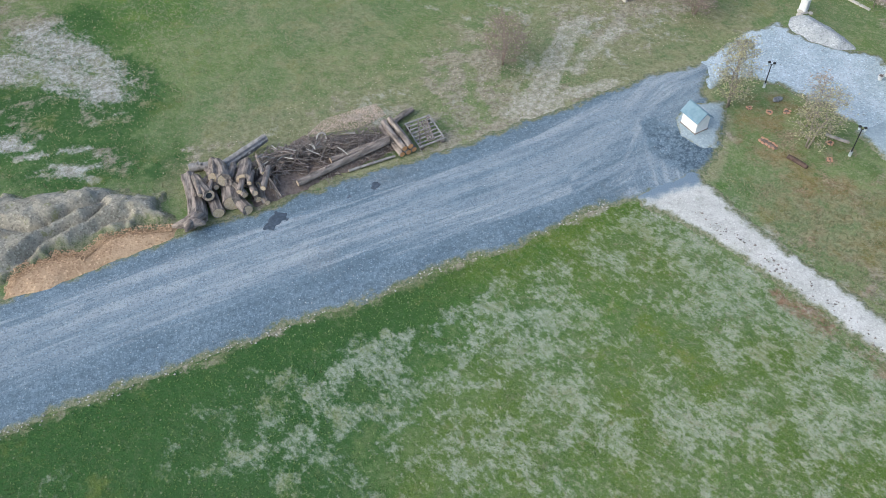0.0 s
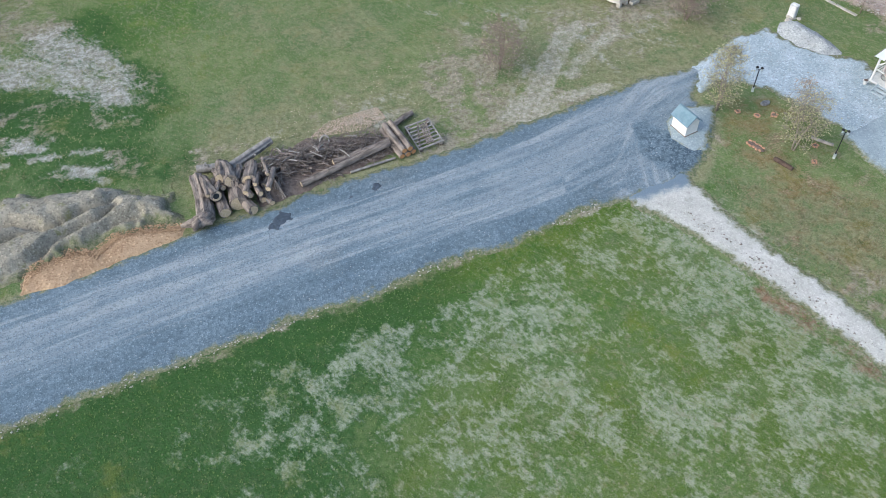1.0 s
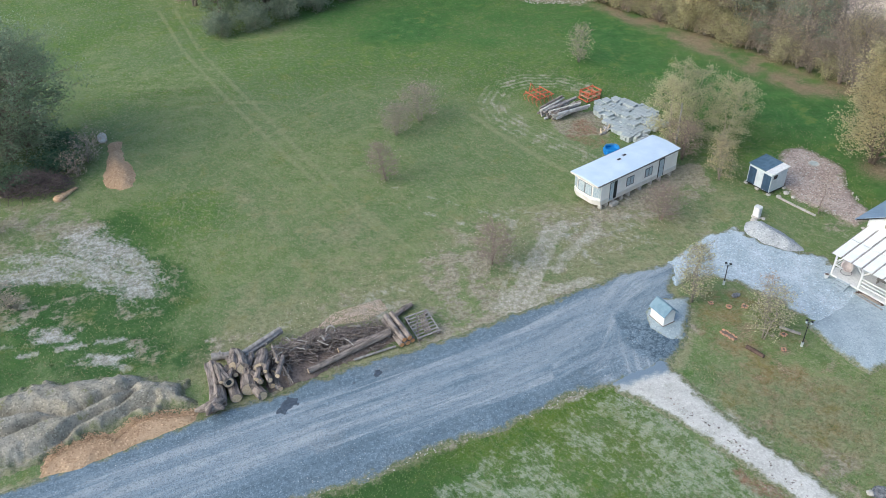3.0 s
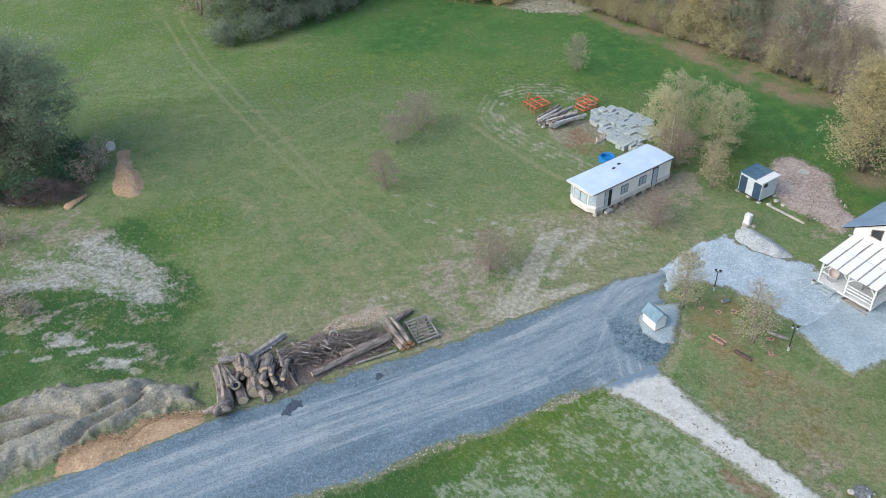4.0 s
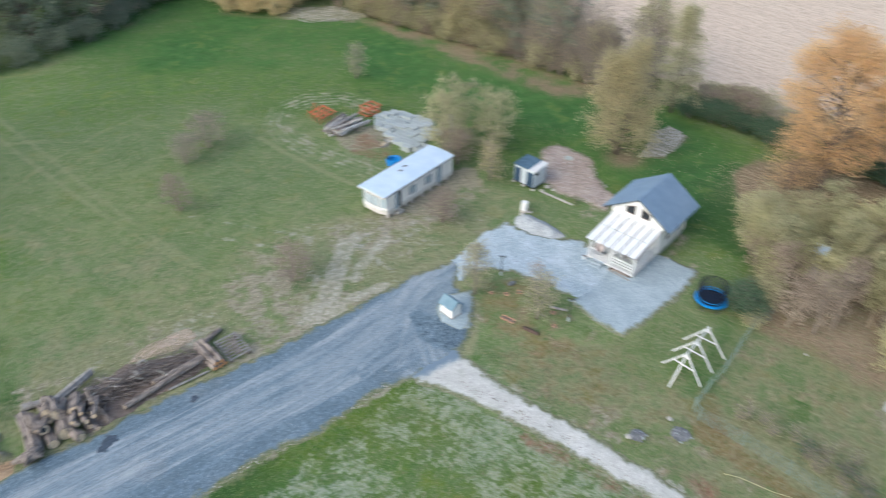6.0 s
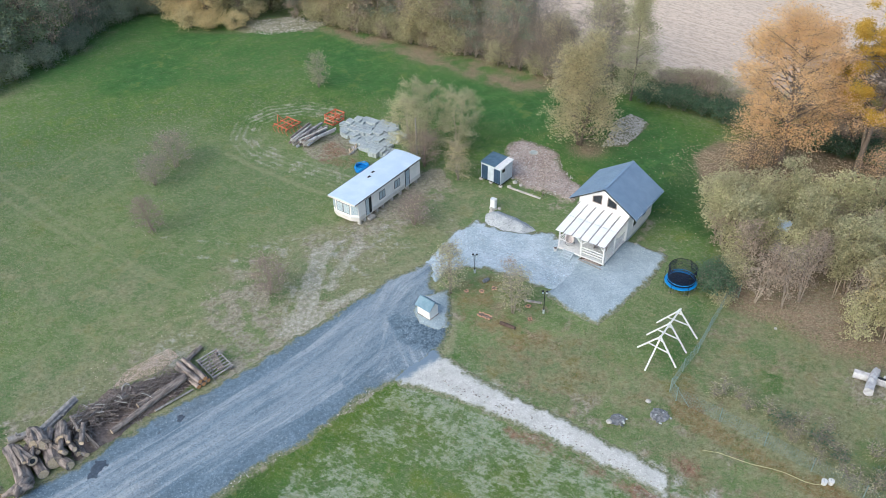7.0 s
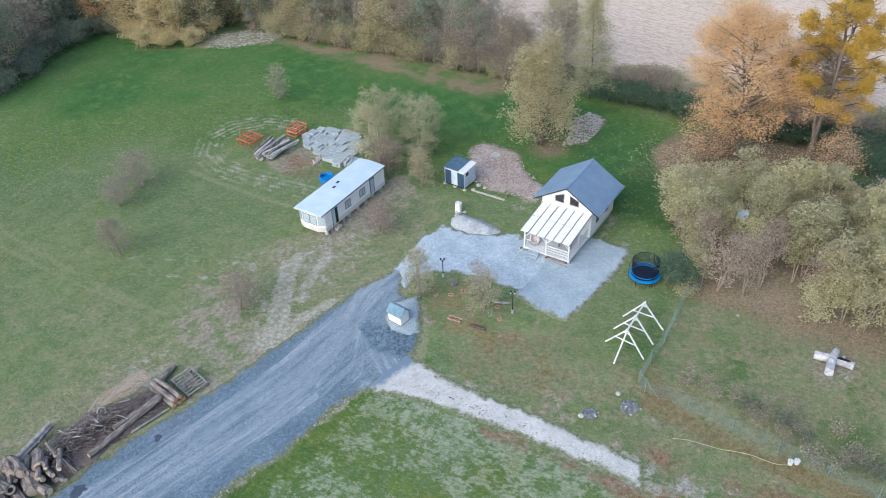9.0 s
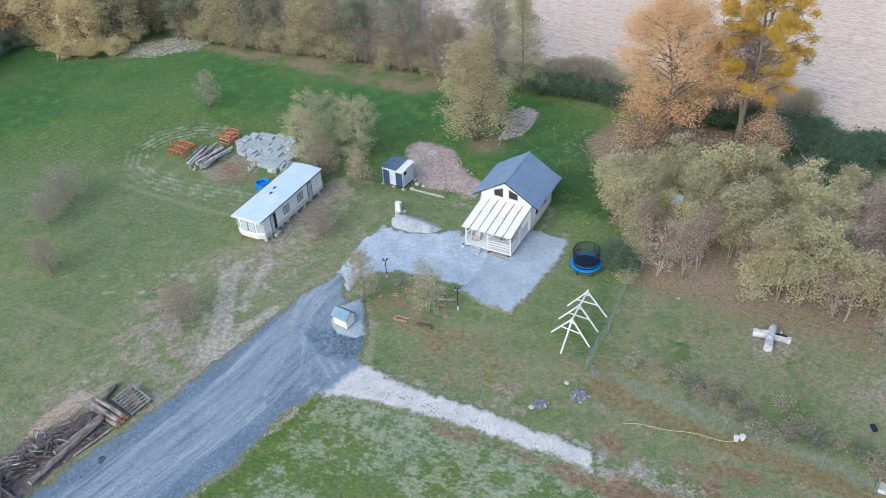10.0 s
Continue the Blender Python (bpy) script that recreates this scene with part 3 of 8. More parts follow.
def ground():
    xs, ys = spread(-44, 90, 0.27, 3000), spread(6, 132, 0.27, 3000)
    x, y = np.meshgrid(xs, ys)
    w1, w2, w3 = wave(x, y, 9, 21), wave(x, y, 3.5, 22), wave(x, y, 1.1, 23)
    south = np.where(inside(x, y, ROAD_S[5:] + [(-66, -200), (120, -200), (36, 22), (27.4, 32.2), (18.4, 44.0)]) < 0, 1.0, 0.0)
    edge = np.abs(inside(x, y, ROAD))
    trk = inside(x, y, TRACK)
    east = fall(inside(x, y, [(38, 33), (50, 40), (58, 56), (70, 54), (90, 30), (60, 8), (46, 12)]), 2.0)
    verge = fall(near(x, y, ROAD_S[5:]), 4.0)
    far = fall(inside(x, y, [(-70, 95), (-20, 100), (14, 104), (30, 92), (40, 84), (46, 72), (54, 62), (56, 50), (62, 52), (66, 62), (56, 88), (42, 110), (20, 126), (-60, 160)]), 14.0)
    left = fall(inside(x, y, [(-60, 74), (-40, 60), (-22, 72), (-15, 60), (-13, 52), (-30, 50), (-60, 46)]), 4)
    lush = 0.8 * south * (0.8 + 0.35 * w1) + 0.4 * south * verge + (1 - south) * far * (0.75 + 0.35 * w1) * (1 - 0.5 * fall(x + 16, 18))
    lush += left * (0.5 + 0.6 * w2) + 0.75 * fall(np.hypot((x + 16) / 1.2, y - 72), 9) + 0.3 * (1 - south) * np.clip(w1 * 1.6, 0, 1)
    lush += 0.6 * fall(near(x, y, [(-13, 52), (-4, 55), (6, 57)]), 2.0) + 0.4 * fall(np.hypot((x - 9.5) / 1.3, y - 55.8), 2.4)
    lush += 0.8 * fall(np.hypot(x - 30, y - 45.4), 2.2) + 0.6 * fall(np.hypot(x - 40.5, y - 38), 4.5) + 0.15 * fall(inside(x, y, ISLAND), 2) + 0.5 * fall(np.hypot(x - 45, y - 16), 5)
    middle = fall(np.hypot((x - 14) / 22, (y - 30) / 11), 1.25)
    frost = south * (0.26 + 0.1 * middle + 0.22 * w1 + 0.3 * w2 + 0.25 * w3)
    for fx, fy, fr in ((-0.7, 35.9, 3.0), (-2.1, 32.3, 4.0), (1.0, 32.7, 3.0), (-3.9, 31.2, 3.0), (-7.1, 29.6, 3.5), (-9.5, 30.6, 2.5), (-6.5, 27.7, 3.0), (3.6, 28.6, 4.0), (5.4, 27.1, 3.0), (10.5, 39.5, 3.0), (5.6, 36.7, 2.5), (9.1, 35.8, 3.0), (14.9, 40.2, 2.5), (20.0, 37.3, 4.0), (20.2, 33.9, 3.0), (22.9, 29.1, 4.5), (23.5, 27.0, 3.0), (11.6, 29.9, 3.0), (15.4, 30.1, 3.0), (16.8, 28.5, 2.0), (8.8, 32.7, 3.0)):
        frost += 0.24 * south * fall(np.hypot(x - fx, y - fy) + 1.2 * w2, fr * 1.3)
    for line in ([(12.8, 38.7), (14.7, 35.5), (17.1, 33.5), (17.9, 30.1)], [(12.9, 32.6), (13.4, 29.6)], [(-3.6, 35.4), (1.4, 37.4), (7.7, 41.2)]):
        frost -= 0.5 * fall(near(x, y, line), 1.7)
    frost *= np.clip(near(x, y, ROAD_S[5:]) / 3.0 - 0.2, 0, 1) * (1 - 0.55 * fall(x + 12, 12))
    frost += 0.55 * south * fall(trk, 4.5) * (0.9 + 0.7 * w2)
    dry = (1 - south) * (0.2 + 0.44 * fall(near(x, y, [(-16, 51), (-4, 57), (6, 60), (18, 62), (32, 66)]), 13) + 0.35 * w1 + 0.3 * w2) * (1 - 0.75 * far) * (1 - 0.5 * left)
    tangle = fall(inside(x, y, [(-12.7, 80.1), (-8.1, 78.3), (-6.8, 73.8), (-1.5, 67.3), (-7.5, 66.4), (-12.8, 68.9)]), 4)
    dry += (0.18 + 0.35 * wave(x + 0.6 * y, y * 0.3, 2.4, 28)) * tangle
    # pairs of wheel lines that cross the meadow
    wheel = np.zeros(np.shape(x))
    for gain, line in ((0.75, [(-27.1, 127.8), (-21.7, 112.3), (-14.5, 96.7), (-11.8, 91.3), (-7.3, 82.5), (-1.4, 72.0), (2.6, 65.8)]), (0.7, [(-24.6, 127.3), (-19.4, 111.9), (-12.5, 97.2), (-9.3, 90.9), (-4.6, 80.6), (0.7, 70.2), (4.5, 63.8)]),
                       (0.5, [(3.0, 98.7), (-3.8, 95.1), (-10.0, 88.9), (-13.4, 84.9), (-16.4, 80.6), (-17.2, 75.4)]), (0.45, [(5.1, 96.0), (-1.6, 92.8), (-8.5, 87.0), (-11.8, 83.2)]),
                       (0.4, [(-33.1, 102.0), (-26.8, 100.2), (-19.8, 97.6), (-13.0, 95.5), (-3.8, 92.9)]), (0.35, [(-32.3, 99.5), (-26.2, 98.1), (-19.5, 95.3), (-12.9, 93.1)]),
                       (0.4, [(-25.2, 91.3), (-21.9, 93.9), (-16.3, 95.4), (-8.8, 95.1)]), (0.5, [(-12.7, 80.1), (-7.9, 73.5), (-3.5, 68.5), (-0.6, 62.8)]), (0.45, [(-11.1, 81.0), (-6.8, 74.9), (-1.9, 68.7)]),
                       (0.5, [(-13.3, 69.0), (-7.6, 67.7), (-1.5, 67.3)]), (0.35, [(-15.1, 71.1), (-17.6, 74.4), (-17.9, 80.9), (-15.7, 86.5)])):
        wheel += gain * fall(near(x, y, line), 0.6) * (0.85 + 0.3 * w2)
    road_out = inside(x, y, ROAD)
    dry += 0.75 * fall(edge, 1.1) * (road_out > 0) + east * (0.5 + 0.5 * w2) + 0.3 * fall(inside(x, y, ISLAND), 1) * (0.4 + w2)
    dry += 0.7 * fall(inside(x, y, [(28, 46), (33, 43), (38, 34), (46, 14), (38, 16), (30, 33), (23, 46)]), 3) * (0.8 + 0.6 * w2)
    soil = 0.32 * fall(inside(x, y, [(5.4, 52.6), (7, 57), (8, 61), (11, 60.5), (13, 57.5), (16, 55.6), (11, 53.2)]), 3) * (0.8 + 0.6 * w2)
    bare = fall(inside(x, y, [(5.9, 62.7), (8.7, 65.8), (10.1, 61.3), (10.6, 58.0), (11.8, 54.2), (9.4, 53.2), (6.5, 51.6), (6.6, 56.4)]), 2.2)
    soil += 0.25 * bare * (0.9 + 0.6 * w3)
    soil += 0.35 * fall(np.hypot((x - 18) / 1.8, y - 65), 6) * np.clip(0.25 + w2, 0, 1) + 0.9 * fall(inside(x, y, [(26.0, 86.6), (29, 86), (27.2, 81.5), (23.6, 82.2), (23, 85)]), 1.5)
    soil += 0.8 * fall(np.hypot(x - 34.2, y - 72.2), 3.2) + 0.6 * fall(inside(x, y, [(22.8, 66.4), (33, 72), (34.5, 69.5), (27, 65)]), 2)
    soil += 0.85 * fall(inside(x, y, [(-40, 72), (-30, 75), (-26, 71), (-33, 64), (-42, 62)]), 4) * (0.6 + 0.6 * w2) + 0.5 * fall(np.hypot((x + 29) / 1.3, y - 59.5), 3) * (0.6 + w2)
    soil += 0.8 * fall(inside(x, y, [(51, 41), (55, 31), (62, 24), (80, 34), (68, 52), (59, 51)]), 1.0) + 0.5 * east * fall(np.hypot(x - 53, y - 27), 4)
    soil += 0.5 * fall(np.hypot(x - 55, y - 19), 4) + 0.85 * fall(np.hypot(x - 45.6, y - 50), 1.5) + 0.6 * fall(near(x, y, [(43, 61), (47.4, 63), (52, 60)]), 1.4)
    soil += 0.5 * (road_out > 0) * fall(edge, 1.3) * (0.6 + w3) + 0.35 * (1 - south) * fall(near(x, y, [(-14, 51), (0, 57), (10, 62), (28, 64)]), 7) * np.clip(w2 * 2, 0, 1)
    pale = 0.85 * fall(inside(x, y, [(-31, 65.4), (-27, 69), (-24.5, 70), (-20, 66), (-17.6, 61), (-19, 60.6), (-23, 63.6)]), 2.6) * (0.75 + 0.5 * w2)
    pale += 0.55 * fall(near(x, y, [(-46, 60), (-33, 63.6), (-27, 63.4)]), 1.6) + 0.75 * fall(np.hypot((x + 24) / 2, y - 53.5), 5) * np.clip(w2 * 2.2, 0, 1)
    for line in ([(-38, 57.2), (-29, 57.6), (-24, 56.2)], [(-36, 55.4), (-27, 55.0)], [(-20, 57), (-17, 58.4), (-18, 61)]):
        pale += 0.6 * fall(near(x, y, line), 0.8) * (0.5 + w3)
    pale += 0.75 * fall(np.hypot((x - 1.0) / 1.4, (y - 55.6) / 0.9), 2.6)
    rutted = np.zeros(np.shape(x))
    for line in ([(10.9, 54.3), (13.3, 56.9), (15.1, 60.2), (16.3, 62.1), (17.6, 65.0)], [(12.0, 53.8), (14.6, 56.7), (16.3, 60.4), (17.4, 62.4), (19.0, 65.4)], [(17.0, 58.7), (18.5, 60.9), (21.9, 63.9)], [(13.2, 54.0), (16.2, 56.1), (19.4, 56.8)]):
        rutted += 1.0 * fall(near(x, y, line), 0.95) * (0.9 + 0.4 * w3)
        soil += 0.3 * fall(near(x, y, line), 1.3)
    pale += 0.3 * fall(np.hypot((x - 19) / 1.7, y - 64.5), 6) * np.clip(w3 * 2.2, 0, 1) * (1 - south)
    pale += 0.8 * fall(near(x, y, [(31.6, 27), (34.6, 22.6), (38.4, 16.8), (43, 9)]), 2.8) * (0.6 + 1.0 * w3)
    pale += 0.55 * fall(trk, 1.6) * (trk > 0) * (0.6 + 0.8 * w3)
    loop = near(x, y, [(26.0, 74.6), (23.0, 78.6), (19.8, 82.7), (17.2, 87.0), (16.6, 91.0), (18.4, 94.6), (21.9, 96.0), (25.9, 95.2), (28.4, 92.6)])
    for off, gain in ((0.0, 0.55), (0.8, 0.5), (1.6, 0.35)):
        rutted += gain * fall(np.abs(loop - off), 0.45) * (0.85 + 0.5 * w3)
    wheel += 0.9 * fall(near(x, y, [(13.9, 88.1), (16.1, 83.4), (19.0, 78.4), (21.5, 74.6)]), 0.7)
    pale += 0.3 * fall(near(x, y, [(44, 60), (47, 62)]), 2)
    red = 0.6 * fall(inside(x, y, [(23.6, 81.6), (25.6, 84.9), (27.2, 83.6), (27.0, 79.8), (26.0, 79.0)]), 1.6)
    soil += 0.7 * fall(near(x, y, [(25.6, 68.4), (30.5, 70.2), (34.4, 73.4)]), 1.6)
    red += 0.6 * fall(near(x, y, [(31.6, 27), (34.6, 22.6), (38.4, 16.8), (43, 9)]), 4.0) * (0.7 + 0.5 * w2) + 1.1 * fall(near(x, y, [(24.0, 36.0), (27.6, 30.6), (31, 24), (36, 16), (42, 6)]), 1.8) * (0.65 + 0.6 * w2) + 0.6 * fall(near(x, y, [(26, 40.8), (30, 34.2), (34, 27.6), (40, 19), (48, 6)]), 1.6) * (0.6 + 0.5 * w2)
    red += 0.5 * fall(near(x, y, [(38, 32), (41, 25), (45, 15)]), 1.2) * (0.5 + w2)
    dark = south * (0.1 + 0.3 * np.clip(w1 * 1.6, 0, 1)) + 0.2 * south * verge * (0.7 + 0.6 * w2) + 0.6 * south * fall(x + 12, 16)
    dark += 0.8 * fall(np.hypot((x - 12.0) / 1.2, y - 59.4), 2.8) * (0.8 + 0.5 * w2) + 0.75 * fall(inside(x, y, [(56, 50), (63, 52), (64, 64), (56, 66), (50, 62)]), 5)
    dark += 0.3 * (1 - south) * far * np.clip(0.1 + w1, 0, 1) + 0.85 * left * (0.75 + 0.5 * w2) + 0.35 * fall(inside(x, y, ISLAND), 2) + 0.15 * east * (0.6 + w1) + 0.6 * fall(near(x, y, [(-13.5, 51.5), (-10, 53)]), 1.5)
    litter = 0.85 * fall(inside(x, y, [(38, 119), (46, 103), (53, 90.5), (60, 79.5), (68, 84), (60, 97), (50, 116)]), 4.5) * (0.62 + 0.5 * w2 + 0.4 * w3) + 0.75 * fall(np.hypot(x - 53, y - 70), 5)
    litter += 0.9 * fall(inside(x, y, [(62, 57), (66, 62), (74, 62), (80, 52), (70, 50)]), 3.0) + 0.45 * fall(near(x, y, [(-9, 117), (-3, 123), (2, 128), (7, 134)]), 2.5) * (0.6 + w2) + 0.4 * fall(near(x, y, [(16, 129), (21, 126), (25, 124)]), 2)
    litter += 0.35 * fall(np.hypot(x - 28, y - 64), 3) + 0.55 * fall(np.hypot(x - 30, y - 49), 6) * (0.6 + 0.9 * w3) + 0.5 * fall(inside(x, y, [(26, 44), (34, 46), (39, 36), (35, 32), (28, 38)]), 2) * np.clip(0.35 + 1.2 * w3, 0, 1) + 0.6 * fall(inside(x, y, [(50, 40), (56, 30), (62, 24), (80, 34), (68, 52), (58, 52)]), 2)
    dry += 0.5 * fall(near(x, y, [(-18, 114), (-12, 115), (-7, 119)]), 4.0) * (0.8 + 0.6 * w3)
    litter += 0.3 * fall(np.hypot((x - 60), y - 60), 8) + 0.6 * fall(inside(x, y, [(61.6, 55.4), (64, 62), (68, 64), (70, 57), (64, 53)]), 2.5)
    cool = 0.8 * fall(inside(x, y, [(-8, 128), (-4, 119), (4, 114), (14, 112), (30, 106), (41, 90), (50, 79), (55, 63), (63, 64), (60, 78), (50, 95), (40, 114), (28, 122), (10, 140)]), 9) * (0.8 + 0.35 * w1)
    pale += 0.25 * (1 - south) * fall(inside(x, y, [(12, 55), (15, 62), (14, 68), (24, 67), (27, 62), (20, 57)]), 2) * np.clip(0.25 + 1.3 * w3, 0, 1)
    for line in ([(11, 55), (14, 60), (20, 64), (27, 66)], [(12.6, 54.6), (15.4, 59.2), (21, 62.8), (28, 64.6)], [(19, 57), (17, 62), (11, 66), (2, 72)], [(21, 58), (19, 63.4), (12.6, 68), (4, 74)]):
        pale += 0.4 * fall(near(x, y, line), 0.55) * (0.7 + 0.8 * w3)
    soil += 0.5 * fall(inside(x, y, ISLAND), 2) * np.clip(0.2 + 1.2 * w3, 0, 1) + 0.6 * fall(near(x, y, [(46.4, 51.6), (51, 54.4)]), 1.0) + 0.5 * fall(np.hypot(x - 48.6, y - 50.2), 1.8) + 0.5 * east * np.clip(0.2 + 1.4 * w2, 0, 1)
    litter += 0.6 * fall(near(x, y, [(64, 18), (58, 25), (54, 31), (51.6, 37), (50, 41)]), 3.5) * (0.7 + 0.6 * w2)
    red += 0.35 * east * fall(near(x, y, [(50, 12), (56, 20), (54, 28)]), 4) * (0.6 + w2)
    worn = (1 - south) * fall(inside(x, y, [(-12, 52), (0, 56), (8, 60), (9, 67), (26, 68), (31, 63), (20, 57), (8, 53), (-4, 50)]), 3.5) * (1 - 0.85 * fall(np.hypot((x - 11.6) / 1.2, y - 59.4), 2.8))
    w4 = wave(x, y, 2.0, 27)
    red += fall(inside(x, y, [(27, 40), (33, 43), (38, 35), (42, 28), (50, 10), (42, 12), (34, 27), (28, 36)]), 3) * np.clip(0.05 + 0.6 * w2, 0, 0.3) + 0.12 * east * np.clip(0.2 - 1.2 * w2, 0, 1)
    soil += 0.55 * fall(inside(x, y, [(26, 41), (31, 36), (37, 33), (40, 26), (46, 12), (40, 16), (33, 28), (27, 37)]), 2) * np.clip(0.35 + 1.2 * w4, 0, 1)
    pale += 0.42 * worn * np.clip(0.1 + 1.8 * w4, 0, 1)
    soil += 0.3 * fall(loop - 1.0, 1.2) * (0.6 + 0.8 * w3)
    soil += 0.3 * worn * np.clip(0.05 - 1.8 * w4, 0, 1)
    dry += 0.3 * worn
    soil += 0.35 * left * np.clip(2 * w2, 0, 1) + 0.7 * fall(np.hypot(x - 52.3, y - 27.4), 2.6)
    pale += 0.5 * fall(np.hypot(x - 52.8, y - 27.0), 2.8) * (0.8 + 0.5 * w3)
    # olive-brown strip outside the wire, moss and bare earth inside it
    strip = fall(near(x, y, [(37.0, 31.7), (39.1, 26.1), (41.3, 21.2), (43.7, 17.0), (44.8, 14.0), (47, 8)]), 1.7)
    rust = (0.55 * fall(inside(x, y, ISLAND), 1) + 0.45 * fall(inside(x, y, [(24, 45), (33, 43.5), (40, 34), (36, 30), (28, 36)]), 2)) * (0.7 + 0.9 * w2) + 1.1 * strip * (0.8 + 0.5 * w2)
    lush += 0.7 * fall(near(x, y, [(41.0, 19.6), (44.4, 14.4), (47, 8)]), 1.6) * (0.8 + 0.5 * w2)
    for gx, gy, gr in ((45.7, 31.2, 3.4), (50.4, 31.4, 2.6), (48.2, 32.2, 2.6), (52.6, 23.6, 3.0), (27.0, 42.5, 1.3), (25.1, 44.1, 0.8), (23.7, 45.2, 1.0), (58.0, 23.0, 2.6), (60.2, 24.6, 2.6)):
        lush += 0.75 * fall(np.hypot(x - gx, y - gy) + 0.5 * w3, gr)
    moss = south * fall(4 - x, 10) * np.clip(0.4 - 0.6 * w1 + 0.5 * w2, 0, 1) + 0.5 * south * verge + 0.6 * east * np.clip(0.2 + 1.2 * w1, 0, 1)
    frost += 0.16 * south * fall(12 - x, 8)
    dark += south * (0.65 * fall(x + 10, 26) + 0.25 * w1 * fall(x + 4, 14))
    lush += 0.2 * east * np.clip(0.3 + 1.5 * w1, 0, 1)
    rust += 0.4 * east * (0.6 + 0.9 * w2)
    cool += 0.6 * fall(near(x, y, [(46.8, 41.8), (43.4, 38.8), (40.4, 36.6), (38.0, 35.2)]), 2.0)
    # churned chalky ground by the round tree
    for line in ([(-31.1, 66.8), (-28.3, 66.9), (-24.5, 65.2), (-20.6, 62.5)], [(-30.5, 64.8), (-27.7, 64.9), (-25.0, 63.4), (-22.9, 62.2)], [(-26.0, 69.6), (-23.4, 68.2), (-19.4, 65.0), (-18.6, 60.6)]):
        pale += 0.5 * fall(near(x, y, line), 1.1) * (0.8 + 0.8 * w3)
    for line in ([(-25.2, 55.5), (-23.1, 55.4)], [(-20.6, 54.6), (-18.9, 54.6)], [(-23.6, 54.2), (-22.2, 54.4)], [(-26.4, 53.8), (-25.2, 53.9)], [(-20.3, 52.2), (-17.9, 52.7)], [(-20.9, 53.2), (-17.8, 51.2)]):
        pale += 0.8 * fall(near(x, y, line), 0.6)
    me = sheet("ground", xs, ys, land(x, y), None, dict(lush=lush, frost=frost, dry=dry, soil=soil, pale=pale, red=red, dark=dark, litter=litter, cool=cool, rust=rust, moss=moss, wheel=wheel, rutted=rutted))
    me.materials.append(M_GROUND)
    return tagged(new("ground", me), "autumn meadow with green, straw-dry and bare patches", "ground", kind="structure")


def rut(x, y, sd):
    mid = [(-45, 28), (-21.8, 37.2), (-9.8, 41.6), (-0.5, 44.6), (8.4, 47.4), (13.6, 49.4), (19, 52.2), (23.4, 55.4), (27, 57)]
    turn = [(2.0, 43.4), (9.0, 45.6), (14.0, 47.0), (17.4, 49.0), (18.9, 51.2), (20.5, 53.7), (22.7, 56.0), (26.4, 58.0)]
    spur = [(22.6, 40.0), (20.8, 43.4), (20.3, 46.0), (20.6, 49.2), (21.4, 51.7), (23.0, 53.9), (26.8, 56.8)]
    d, e, g = near(x, y, mid), near(x, y, turn), near(x, y, spur)
    # wheel lines run along the lane and sweep round the pump house
    worn = np.maximum.reduce([0.9 * fall(d - 1.6, 1.6), 0.8 * fall(e - 0.9, 1.2), 0.8 * fall(g - 0.7, 1.0), 0.8 * fall(np.hypot(x - 19.2, y - 47.6) - 1.5, 3.0)])
    worn -= 1.4 * fall(inside(x, y, [(20.6, 51.7), (20.8, 48.6), (22.4, 46.6), (24.6, 48.2), (22.4, 50.1)]), 1.0)
    lane = np.where((x > 14) & (np.minimum(e, g) < np.minimum(d, 2.2)), np.where(e < g, 20 + e, 40 + g), d * np.where(y > 44.8 + 0.345 * x, 1, -1))
    return dict(rut=worn * (0.8 + 0.3 * wave(x, y, 5, 40)), lane=lane)


ground()
laid("road", ROAD, M_ROAD, 0.07, 0.7, "blue-grey crushed stone lane with paler wheel ruts", "road", 0.2, 0.36, 5, attrs=rut)
laid("track", TRACK, M_TRACK, 0.05, 0.9, "whitish gravel side track running off the lane", "track", 0.16, 0.34, 6, attrs=lambda x, y, sd: dict(join=fall(inside(x, y, [(20, 49), (23, 47.6), (22.4, 46.3), (18.2, 45.2), (17.6, 47.6)]), 1.6)))
laid("yard", YARD, M_YARD, 0.09, 0.5, "pale blue-grey gravel yard in front of the cabin", "yard", 0.18, 0.5, 7,
     attrs=lambda x, y, sd: dict(edge=np.clip(np.maximum.reduce([-sd, 0.7 - inside(x, y, PAD), 0.7 - inside(x, y, ROAD)]) / 1.4, 0, 1)))
laid("hardstanding", PAD, M_PAD, 0.13, 0.5, "light grey compacted hardstanding round the porch", "hardstanding", 0.18, 0.3, 8,
     attrs=lambda x, y, sd: dict(edge=np.clip(np.maximum(-sd, 0.7 - inside(x, y, YARD)) / 1.4, 0, 1)))
FIELD = [(54, 125), (65, 97), (72, 83), (79, 67), (86, 47), (98, 24), (160, -60), (700, -300), (900, 700), (200, 700)]
laid("field", FIELD, M_FIELD, 0.05, 2.0, "beige ploughed stubble field behind the tree row", "field", 1.0, 0.8, 9,
     grid=(np.concatenate([np.arange(54, 112, 0.9), 112 * np.geomspace(1, 8, 60)]), np.concatenate([16 - np.geomspace(1, 320, 40)[::-1], np.arange(16, 132, 0.9), 132 * np.geomspace(1, 5.3, 50)])))


